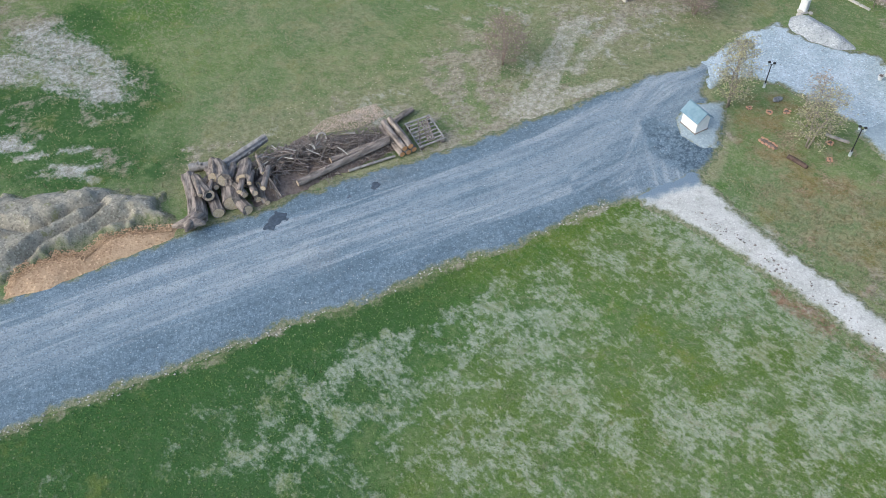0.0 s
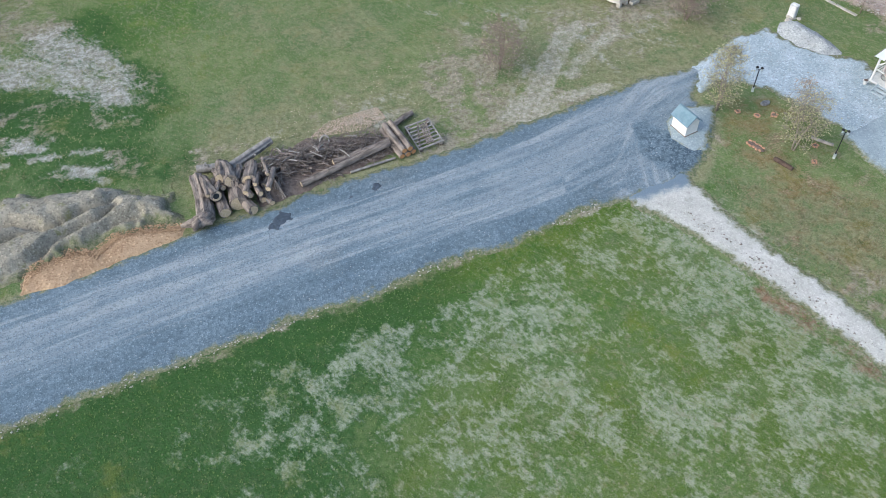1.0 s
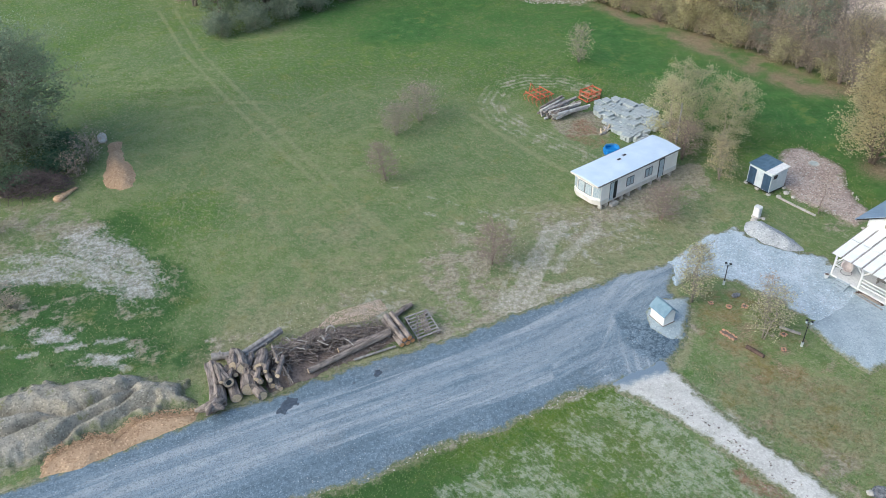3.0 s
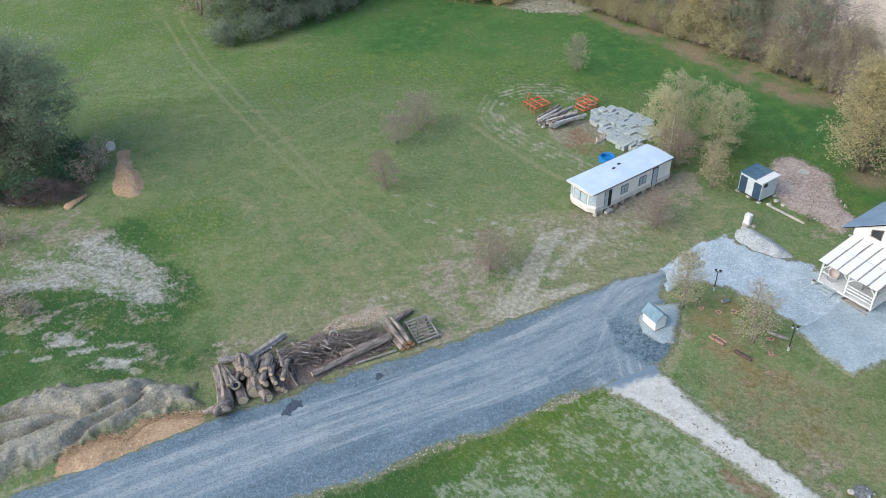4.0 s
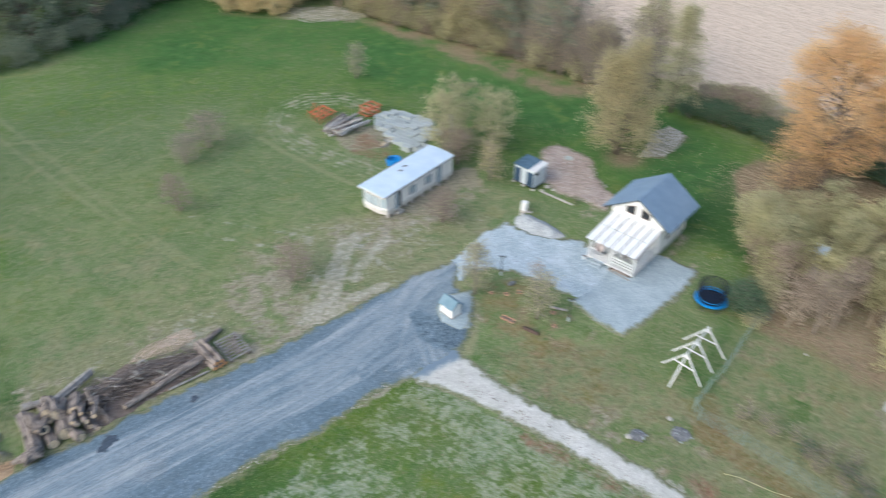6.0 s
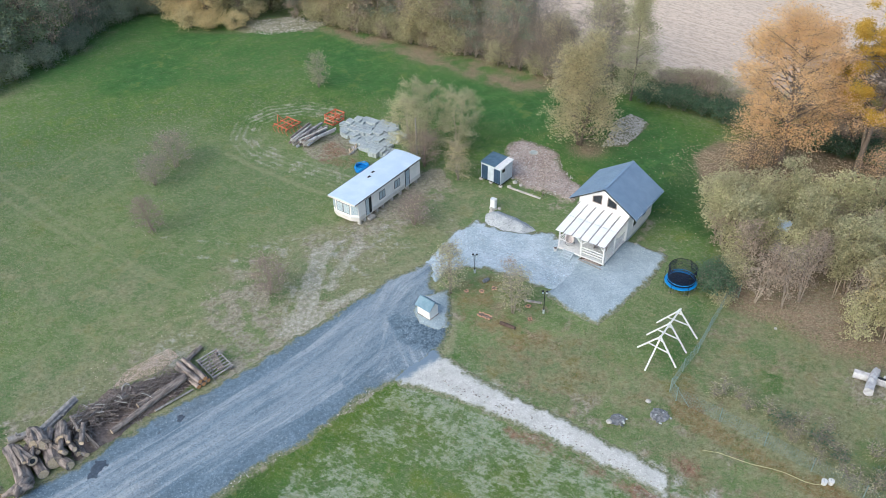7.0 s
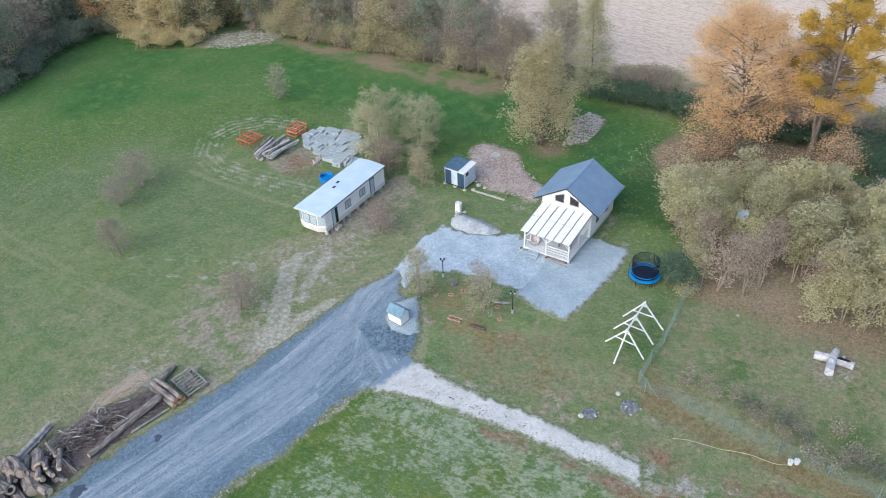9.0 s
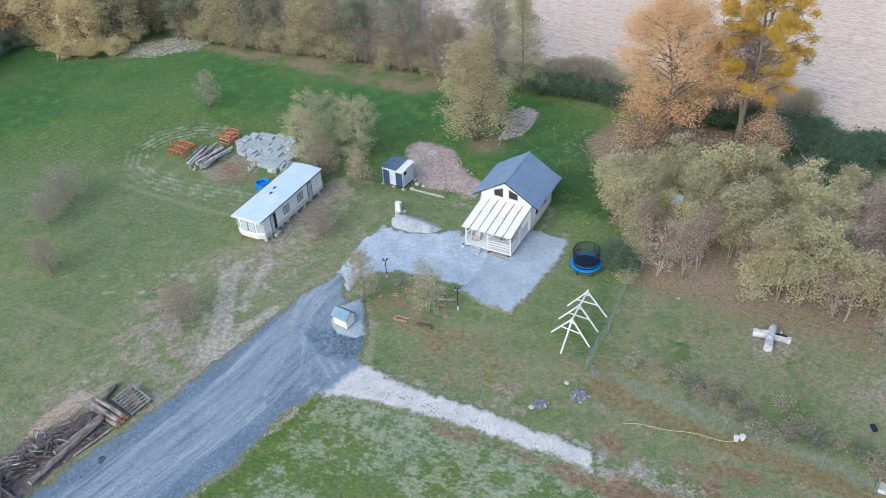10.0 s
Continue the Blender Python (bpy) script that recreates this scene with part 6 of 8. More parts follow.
brushwood()
rg = random.Random(12)
for i in range(54):
    u = rg.random() ** 1.5
    x, y = -6.4 + 6.5 * u, 50.4 + 2.4 * u + rg.gauss(0, 0.5)
    a = rg.uniform(0, 360)
    z = 0.5 + 0.9 * math.exp(-((y - 51.3 - 0.32 * (x + 4)) / 1.2) ** 2) * (1 - 0.45 * u)
    solid("branch_piece", B().tube([(-0.5, 0, 0), (-0.1, 0.05, 0.03), (0.45, 0, 0)], [0.04, 0.045, 0.03], 6), rg.choice((M_LOG_GREY, M_LOG, M_LOG, M_LOG, M_STONE)), pose(x, y, z, rg.uniform(-20, 20), rg.uniform(-25, 25), a), "short cut branch lying on the brushwood heap", "branch", "cut branches on the heap")
ringo = B().tube([(0.36 * math.cos(k * math.pi / 10), 0, 0.36 * math.sin(k * math.pi / 10)) for k in range(21)], 0.06, 8, False)
solid("wheel_rim", ringo, M_STONE, pose(-2.4, 52.3, 1.05, -25, 0, 30), "pale bent hoop lying on the brushwood", "hoop", smooth=True)


def lattice():
    t = thing("wooden_gate", pose(4.78, 52.7, 0.42, 8, -2, 20), "weathered wooden lattice gate leaning on blocks", "gate")
    for y in (-1.2, 1.15):
        part("rail", B().box(-1.0, y, 0, 1.0, y + 0.12, 0.08), M_LOG_GREY, t)
    for x in (-1.0, 0.9):
        part("stile", B().box(x, -1.08, 0.0, x + 0.08, 1.15, 0.07), M_LOG_GREY, t)
    for k in range(6):
        y = -0.85 + 0.34 * k
        part("slat", B().box(-0.9, y, 0.01, 0.9, y + 0.1, 0.05), M_LOG_GREY, t)
    part("brace", B().beam((-0.85, -1.0, 0.1), (0.0, 1.1, 0.1), 0.1, 0.05), M_LOG, t)
    for x, y in ((-0.8, -1.1), (0.8, -1.1), (-0.8, 1.1), (0.8, 1.1)):
        part("block", B().box(x - 0.12, y - 0.12, -0.6, x + 0.12, y + 0.12, 0.0), M_LOG, t)
    for k in range(3):
        part("board", B().beam((-0.2 + 0.2 * k, -1.0, 0.12), (0.15 + 0.2 * k, 0.9, 0.12), 0.13, 0.04), M_LOG, t)


lattice()
solid("dark_log", B().tube([(0, 0, 0), (1.1, 0.05, 0.02), (2.0, 0, 0)], [0.2, 0.24, 0.2], 10), M_LOG, pose(2.6, 54.2, 0.24, 0, 0, 40), "short dark log behind the stacked logs", "log")


# ---- store behind the caravan ----
def implement(m, seed, label):
    rg = random.Random(seed)
    t = thing("harrow", m, label, "farm implement")
    for k in range(4):
        y = -1.05 + 0.7 * k
        part("cross_bar", B().beam((-1.4, y, 0.75 + 0.05 * (k % 2)), (1.4, y, 0.75 + 0.05 * (k % 2)), 0.1, 0.1), M_ORANGE, t)
    for x in (-1.1, 0.0, 1.1):
        part("long_bar", B().beam((x, -1.2, 0.85), (x + 0.1, 1.3, 0.9), 0.1, 0.1), M_ORANGE, t)
    for k in range(4):
        for j in range(5):
            x = -1.25 + 0.62 * j
            y = -1.05 + 0.7 * k
            part("tine", B().tube([(x, y, 0.75), (x, y + 0.25, 0.5), (x, y + 0.05, 0.2), (x, y - 0.12, 0.0)], 0.03, 5), M_ORANGE, t)
    part("hitch", B().tube([(-0.45, 1.2, 0.85), (0, 1.5, 1.6), (0.45, 1.2, 0.85)], 0.05, 6), M_ORANGE, t)
    return t


implement(pose(22.2, 90.6, 0, 0, 0, 30), 1, "orange spring-tine harrow standing in the grass")


def pallet_box(m):
    t = thing("iron_frames", m, "stack of rusty orange iron frames", "metal frames")
    for k in range(3):
        z = 0.1 + 0.42 * k
        o = 0.1 * k
        part("frame", B().beam((-1 + o, -0.8, z), (1 + o, -0.8, z), 0.1, 0.12).beam((-1 + o, 0.8, z), (1 + o, 0.8, z), 0.1, 0.12).beam((-1 + o, -0.8, z), (-1 + o, 0.8, z), 0.1, 0.12).beam((1 + o, -0.8, z), (1 + o, 0.8, z), 0.1, 0.12).beam((o, -0.8, z), (o, 0.8, z), 0.1, 0.12), M_ORANGE if k != 1 else M_BRICK, t)
    for x in (-0.9, 1.0):
        for y in (-0.7, 0.7):
            part("upright", B().beam((x, y, 0.0), (x + 0.1, y, 1.15), 0.08), M_ORANGE, t)


pallet_box(pose(28.1, 90.1, 0, 0, 0, 28))
rg = random.Random(21)
for i in range(32):
    row, lay = i % 8, i // 8
    ln = rg.uniform(2.6, 4.8)
    x, y = 21.3 + 0.15 * row + rg.uniform(-0.1, 0.9), 86.6 - 0.22 * row + rg.uniform(-0.15, 0.4)
    w = rg.uniform(0.09, 0.15)
    b = B().box(0, -w, 0, ln, w, 0.15 + 0.12 * rg.random(), cham=0.02)
    solid("old_beam", b, rg.choice((M_STONE, M_BLEACHED, M_LOG_GREY, M_LOG_GREY, M_LOG)), pose(x, y, 0.06 + 0.24 * lay, 0, rg.uniform(-2, 2), 33 + rg.uniform(-9, 9) * (1 + 0.5 * lay)), "weathered grey beam in a loose pile", "beam", "pile of old beams")
SLABS = [(27.4, 86.9), (29.1, 88.9), (31.8, 89.5), (34.4, 85.2), (34.4, 82.3), (31.0, 79.4), (29.2, 79.6), (28.6, 84.0)]
block = B().box(-0.19, -0.42, 0, 0.19, 0.42, 0.2, cham=0.015).mesh("concrete_block")
block.materials.append(M_CONCRETE)
arr = np.array
for i in range(9):
    for j in range(12):
        x, y = 27.4 + i * 0.95 + j * 0.25 - 1.0, 79.5 + j * 0.88 - i * 0.22
        if float(inside(arr([x]), arr([y]), SLABS)[0]) < 0.05:
            t = thing("block_pile", pose(x + rg.uniform(-0.1, 0.1), y + rg.uniform(-0.1, 0.1), 0, 0, 0, -60 + rg.uniform(-7, 7)), "small pile of grey concrete kerb blocks behind the caravan", "concrete blocks", "stored concrete blocks")
            for n in range(rg.choice((3, 6, 6, 8, 9))):
                part("concrete_block", block, M_CONCRETE, t, m=pose(-0.42 + 0.42 * (n % 3) + rg.uniform(-0.04, 0.04), rg.uniform(-0.06, 0.06), 0.205 * (n // 3), 0, 0, rg.uniform(-5, 5)))
for i in range(10):
    solid("split_log", B().tube([(0, 0, 0), (0.9, 0.0, 0)], [0.09, 0.1], 6), rg.choice((M_CUT, M_LOG_GREY, M_STONE)), pose(27.0 + 0.16 * i + rg.uniform(-0.2, 0.2), 81.2 + 0.12 * i, 0.1 + 0.05 * (i % 3), 0, rg.uniform(-6, 6), rg.uniform(20, 110)), "pale split log on the bare earth", "log", "split logs")
coil = thing("hose_coil", pose(27.2, 77.75, 0.0, 0, 0, 0), "coil of bright blue plastic pipe", "pipe coil")
for k in range(4):
    r = 0.75 - 0.04 * (k % 3)
    part("turn", B().tube([(r * math.cos(a * math.pi / 10) + 0.03 * k, r * math.sin(a * math.pi / 10), 0.08 + 0.11 * k + 0.03 * math.sin(a)) for a in range(21)], 0.055, 6, False), M_BLUE, coil)
laid("blue_sheet", [(26.5, 77.2), (26.8, 78.5), (28.0, 78.6), (28.2, 77.4), (27.2, 76.8)], M_BLUE, 0.1, 0.4, "crumpled blue plastic sheet behind the caravan", "plastic sheet", 0.1, 0.1, 80, heap, kind="")


# ---- planting island and fire pits ----
def fire_pit(x, y, r, label):
    t = thing("fire_pit", pose(x, y, 0.0), label, "fire pit")
    rg = random.Random(int(x * 7))
    part("ash", stone_mesh(int(x * 7), r * 1.9, r * 1.7, 0.34), M_CHAR, t)
    for k in range(16):
        a, q = rg.uniform(0, 6.28), r * rg.uniform(0.35, 1.05)
        part("stone", stone_mesh(900 + k % 4, rg.uniform(0.12, 0.28), 0.16, 0.14), M_CHAR if k % 4 else M_CONCRETE, t, m=pose(q * math.cos(a), q * math.sin(a), 0.14 * (1.1 - q / r) + 0.05, 0, 0, 40 * k))
    for k in range(3):
        part("burnt_stick", B().tube([(-0.3, 0, 0.16), (0.3, 0.05, 0.2)], [0.03, 0.02], 6), M_CHAR, t, m=pose(0, 0, 0, 0, 10, 70 * k))


fire_pit(35.3, 32.15, 0.85, "ring of stones with grey ash and burnt sticks")
fire_pit(32.1, 33.2, 0.72, "small ashy heap of stones beside the track")
for k, (x, y, n) in enumerate(((28.35, 52.5, 5), (29.6, 51.85, 7), (30.85, 51.75, 5), (31.75, 46.5, 6), (32.5, 48.1, 5))):
    t = thing("brick_ring", pose(x, y, 0), "small ring of orange bricks round a plant", "brick ring", "brick rings")
    for j in range(n):
        a = 2 * math.pi * j / n
        part("brick", B().box(-0.1, -0.05, 0, 0.1, 0.05, 0.08), M_BRICK, t, m=pose((0.13 + 0.06 * ((j * 5 + k) % 3)) * math.cos(a), (0.13 + 0.06 * ((j * 3 + k) % 3)) * math.sin(a), 0.02, 0, 0, math.degrees(a) + 60 + 35 * ((j + k) % 3)))
    part("earth", stone_mesh(40 + k, 0.45, 0.45, 0.2), M_CHIPS, t)
bed = thing("flower_bed", pose(28.25, 48.65, 0, 0, 0, -56), "long flower bed edged with orange bricks", "flower bed")
for j in range(5):
    for s in (-1, 1):
        part("brick", B().box(-0.11, -0.055, 0, 0.11, 0.055, 0.1), M_BRICK, bed, m=pose(-0.55 + 0.27 * j, (0.2 + 0.06 * (j % 2)) * s, 0.02, 0, 0, 14 * (j % 3 - 1) + 20 * s))
part("earth", stone_mesh(61, 1.5, 0.55, 0.24), M_CHIPS, bed)
trough = thing("log_trough", pose(29.45, 46.5, 0.14, 0, 0, -56), "hollowed dark log used as a planter", "log planter")
part("trunk", B().tube([(-0.75, 0, 0), (0, 0.03, 0), (0.75, 0, 0)], [0.15, 0.17, 0.14], 9), M_TROUGH, trough)
part("soil", B().box(-0.6, -0.08, 0.1, 0.6, 0.08, 0.175), M_TROUGH, trough)
solid("stone_slab", stone_mesh(88, 0.9, 0.5, 0.3), M_CHAR, pose(30.7, 53.1, 0.1, 0, 0, 20), "dark stone at the edge of the planting", "stone")
driftwood = log(32.5, 48.9, 0.15, 1.6, 0.13, -40, M_LOG_GREY, M_CUT, "short weathered log by the lamp post", "island logs", False, 160)
solid("shepherd_hook", B().tube([(0, 0, 0), (0, 0, 1.6), (0.25, 0, 1.85), (0.5, 0, 1.7)], 0.03, 6), M_LOG, pose(32.0, 47.9, 0, 0, 0, 120), "rusty brown hook post in the planting", "hook post")

# ---- paddock ----
X = pose(52.5, 27.3, 0.42)
split = log(52.2, 28.8, 0.42, 3.1, 0.42, -58, M_BLEACHED, M_BLEACHED, "bleached whitish log of a crossed pair", "crossed logs", False, 170)
log(51.2, 26.5, 0.82, 2.8, 0.4, 30, M_BLEACHED, M_BLEACHED, "bleached whitish log of a crossed pair", "crossed logs", False, 171)
part("split", B().prism([(1.7, -0.03), (2.0, -0.12), (2.6, -0.08), (2.8, 0), (2.6, 0.08), (2.0, 0.12)], 0.33, 0.47), M_GLASS_DARK, split, "dark rotted split")
for x, y in ((42.0, 21.7), (42.45, 21.5)):
    t = thing("bucket", pose(x, y, 0, 0, 0, 40), "white plastic bucket by the fence", "bucket", "white buckets")
    part("body", B().tube([(0, 0, 0), (0, 0, 0.36)], [0.17, 0.21], 14), M_WHITE_WOOD, t)
    part("rim", B().tube([(0, 0, 0.36), (0, 0, 0.39)], 0.225, 14), M_WHITE_WOOD, t)
    part("handle", B().tube([(0.21 * math.cos(a * math.pi / 8), 0.05, 0.38 + 0.16 * math.sin(a * math.pi / 8)) for a in range(9)], 0.008, 4), M_METAL, t)
solid("garden_hose", B().tube([(36.1, 27.9, 0.05), (37.0, 27.2, 0.05), (38.5, 25.3, 0.05), (39.6, 24.3, 0.05), (40.2, 23.6, 0.05), (40.9, 22.4, 0.05), (41.3, 22.0, 0.05), (41.9, 21.6, 0.06)], 0.022, 6), M_YELLOW_HOSE, pose(0, 0, 0), "pale yellow garden hose lying in the grass", "hose", smooth=True)
crate = thing("white_crate", pose(46.9, 12.7, 0, 0, 0, 25), "white plastic crate by the fence", "crate")
part("body", B().box(-0.35, -0.25, 0, 0.35, 0.25, 0.35, cham=0.04), M_WHITE_WOOD, crate)
part("lid", B().box(-0.37, -0.27, 0.35, 0.37, 0.27, 0.39, cham=0.04), M_STONE, crate)
bx = thing("feed_trough", pose(51.37, 16.45, 0, 0, 0, 60), "small dark blue trough in the paddock", "trough")
part("body", B().box(-0.32, -0.16, 0, 0.32, 0.16, 0.2, cham=0.04), M_NAVY, bx)
part("rim", B().box(-0.34, -0.18, 0.2, 0.34, 0.18, 0.23, cham=0.04), M_NAVY, bx)


def playhouse():
    t = thing("play_hut", pose(58.2, 44.4, 0, 0, 0, -62) @ Matrix.Diagonal((0.6, 0.6, 0.92, 1)), "small grey-roofed hut hidden among the thicket", "hut")
    part("wall", B().box(-0.9, -0.8, 0.6, 0.9, 0.8, 3.6), M_LOG_GREY, t)
    for x in (-0.8, 0.8):
        for y in (-0.7, 0.7):
            part("stilt", B().box(x - 0.08, y - 0.08, 0, x + 0.08, y + 0.08, 0.6), M_LOG_GREY, t)
    part("window", B().box(0.9, -0.3, 2.5, 0.93, 0.3, 3.2), M_GLASS_DARK, t, "dark opening")
    b = B().add([(-1.2, -1.1, 3.75), (1.2, -1.1, 3.75), (1.2, 1.1, 4.15), (-1.2, 1.1, 4.15), (-1.2, -1.1, 3.68), (1.2, -1.1, 3.68), (1.2, 1.1, 4.08), (-1.2, 1.1, 4.08)],
                [(0, 1, 2, 3), (7, 6, 5, 4), (0, 4, 5, 1), (1, 5, 6, 2), (2, 6, 7, 3), (3, 7, 4, 0)])
    for k in range(7):
        b.beam((-1.1 + 0.36 * k, -1.1, 3.77), (-1.1 + 0.36 * k, 1.1, 4.17), 0.05, 0.05)
    part("roof", b, M_CARA_ROOF, t, "pale ribbed metal roof")


playhouse()


# ---- trees and shrubs ----
def leaf_mesh(name, centres, sigma, count, size, seed, flat=0.0, sag=0.0):
    """Many small leaves scattered round the given twig points."""
    r = np.random.RandomState(seed)
    c = np.asarray(centres)[r.randint(0, len(centres), count)] + r.normal(0, 1, (count, 3)) * sigma * np.array((1, 1, 0.75))
    c[:, 2] -= sag * np.abs(r.normal(0, 1, count))
    c[:, 2] = np.maximum(c[:, 2], 0.1)
    a = r.normal(0, 1, (count, 3))
    a[:, 2] *= 0.6
    a /= np.linalg.norm(a, axis=1)[:, None]
    b = np.cross(a, r.normal(0, 1, (count, 3)))
    b /= np.linalg.norm(b, axis=1)[:, None]
    s = size * r.uniform(0.6, 1.35, (count, 1))
    v = np.stack([c - a * s - b * s * 0.55, c - a * s * 0.8 + b * s * 0.55, c + a * s], 1).reshape(-1, 3)
    me = bpy.data.meshes.new(name)
    me.vertices.add(len(v))
    me.vertices.foreach_set("co", v.ravel())
    me.loops.add(count * 3)
    me.loops.foreach_set("vertex_index", np.arange(count * 3))
    me.polygons.add(count)
    me.polygons.foreach_set("loop_start", np.arange(0, count * 3, 3))
    me.polygons.foreach_set("loop_total", np.full(count, 3))
    me.update(calc_edges=True)
    return me


PROFILE = {
    "round": lambda t: math.sin(math.pi * min(1, 0.12 + 0.86 * t)) ** 0.7,
    "oval": lambda t: math.sin(math.pi * min(1, 0.22 + 0.74 * t)) ** 0.8,
    "cone": lambda t: (1 - t) ** 0.8 * 0.95 + 0.08,
    "vase": lambda t: 0.35 + 0.65 * t ** 0.8 if t < 0.85 else 0.8,
}


def grow(seed, h, r, base, trunk, limbs, shape="round", stems=1, twigs=4, lean=0.06, rise=0.5):
    """Wood of a tree: tapered, bent trunks with limbs and twigs. Returns the wood and the points where leaves sit."""
    rg = random.Random(seed)
    wood, tips = B(), []
    for s in range(stems):
        out = Vector((rg.gauss(0, 1), rg.gauss(0, 1), 0))
        out = out.normalized() * (0.25 + 0.35 * r * 0.4) if stems > 1 else Vector((0, 0, 0))
        hh = h * rg.uniform(0.82, 1.0) if stems > 1 else h
        pts = []
        for k in range(7):
            t = k / 6
            pts.append(Vector((rg.gauss(0, lean) * h * t * 0.5, rg.gauss(0, lean) * h * t * 0.5, hh * 0.96 * t)) + out * (0.2 + 1.3 * t))
        wood.tube(pts, [trunk * (1.25 if k == 0 else 1) * (1 - 0.88 * k / 6) + 0.012 for k in range(7)], 6)
        for i in range(limbs):
            t = base + (0.98 - base) * (i + rg.random()) / limbs
            u = t * 6
            k = min(5, int(u))
            p = pts[k].lerp(pts[k + 1], u - k)
            f = PROFILE[shape]((t - base) / (1 - base))
            a = i * 2.4 + rg.uniform(-0.5, 0.5)
            ln = r * f * rg.uniform(0.72, 1.1)
            d = Vector((math.cos(a), math.sin(a), rise * rg.uniform(0.5, 1.4)))
            q = [p + Vector((d.x * ln * w, d.y * ln * w, d.z * ln * w * (1 - 0.35 * w))) + Vector((rg.gauss(0, 0.06), rg.gauss(0, 0.06), rg.gauss(0, 0.05))) * ln for w in (0, 0.35, 0.7, 1.0)]
            q[0] = p
            lr = max(0.012, trunk * 0.42 * (1 - t * 0.7))
            wood.tube(q, [lr, lr * 0.7, lr * 0.45, 0.008], 4, False)
            tips += [tuple(q[2]), tuple(q[3]), tuple(q[3])]
            for j in range(twigs):
                w = rg.uniform(0.3, 1.0)
                e = q[1].lerp(q[3], w)
                dd = Vector((rg.gauss(0, 1), rg.gauss(0, 1), rg.gauss(0.35, 0.6))).normalized() * r * rg.uniform(0.14, 0.34)
                wood.tube([e, e + dd * 0.5 + Vector((0, 0, 0.05)), e + dd], [lr * 0.3 + 0.006, 0.009, 0.004], 3, False)
                tips += [tuple(e + dd * 0.6), tuple(e + dd)]
    return wood, tips


def tree(name, m, label, category, group, wood_mat, leaf_mat, seed, h, r, base, trunk, limbs, leaves, leaf, shape="round", stems=1, twigs=4, sigma=0.3, rise=0.5, lean=0.06, sag=0.0):
    t = thing(name, m, label, category, group)
    wood, tips = grow(seed, h, r, base, trunk, limbs, shape, stems, twigs, lean, rise)
    part("trunk", wood, wood_mat, t, smooth=True)
    if leaves:
        part("crown", leaf_mesh("crown", tips, sigma, leaves, leaf, seed, sag=sag), leaf_mat, t)
    return t


def stand(kinds, spots, seed=0, s0=0.85, s1=1.15):
    """Copies of the kinds set out at the spots, each turned and sized a little differently; the kinds themselves take the first spots."""
    rg = random.Random(seed)
    for i, spot in enumerate(spots):
        x, y = spot[:2]
        s = rg.uniform(s0, s1) * (spot[2] if len(spot) > 2 else 1)
        z = float(land(arr([x]), arr([y]))[0]) - 0.05
        m = pose(x, y, z, rg.uniform(-3, 3), rg.uniform(-3, 3), rg.uniform(0, 360)) @ Matrix.Diagonal((s * rg.uniform(0.9, 1.1), s * rg.uniform(0.9, 1.1), s, 1))
        k = kinds[i % len(kinds)]
        if i < len(kinds):
            k.matrix_basis = m
        else:
            c = copy_thing(k, m)
            c.matrix_basis = m


O = pose(0, 0, 0)
# the thicket of young trees beside the paddock
TH = "thicket of young trees"
thick = [tree("young_tree", O, lab, "tree", TH, wm, lm, 500 + i, h * 0.95, rr * 0.72, 0.28, 0.055, 13, int(nl * 0.72), 0.12, "oval", st + 1, 4, 0.3, 1.7)
         for i, (lab, wm, lm, h, rr, nl, st) in enumerate((
             ("slim young tree with grey-green thinning leaves", M_BARK_PALE, L_OLIVE, 7.6, 2.0, 4200, 1), ("slim young tree with yellowing leaves", M_BARK_PALE, L_WILLOW, 8.2, 2.1, 4200, 2),
             ("half-bare young tree with a few brown leaves", M_BARK_PALE, L_BROWN, 7.2, 1.9, 1500, 3), ("slim young tree with pale olive leaves", M_BARK_PALE, L_WILLOW, 6.8, 2.0, 3600, 2),
             ("slim young tree with grey-green thinning leaves", M_BARK, L_OLIVE, 8.4, 2.2, 4400, 1), ("slim young tree with yellow-green autumn leaves", M_BARK_PALE, L_YELLOWISH, 7.6, 2.0, 3200, 1)))]
POLY = [(50.4, 42.0), (52.8, 38.4), (56.2, 33.4), (58.0, 28.6), (60.0, 24.8), (65.0, 21.0), (75, 15), (92, 24), (78, 32), (71.5, 37.5), (68, 42.4), (64, 46.4), (60, 50), (56.5, 51.8), (54.0, 47.6)]
rg = random.Random(33)
spots = []
for i in range(20):
    for j in range(20):
        x, y = 48 + 2.5 * i + rg.uniform(-0.9, 0.9), 15 + 2.5 * j + rg.uniform(-0.9, 0.9)
        if float(inside(arr([x]), arr([y]), POLY)[0]) < 0 and float(near(arr([x]), arr([y]), [(58.4, 44.6), (57.0, 42.8)])[0]) > 1.15:
            spots.append((x, y))
rg.shuffle(spots)
sparse = [p for p in spots if (p[0] > 61.5 and p[1] < 31 + 0.3 * (p[0] - 61.5)) or float(near(arr([p[0]]), arr([p[1]]), [(53.4, 39.6), (56.4, 35.2)])[0]) < 2.6]
stand(thick, [p for p in spots if p not in sparse], 5, 0.8, 1.12)
stand([tree("bare_young_tree", O, "bare grey-brown young tree with few leaves", "tree", TH, M_TWIG, L_BROWN, 540, 6.4, 1.5, 0.2, 0.05, 14, 1300, 0.085, "oval", 3, 6, 0.34, 1.6)], sparse, 25, 0.75, 1.1)
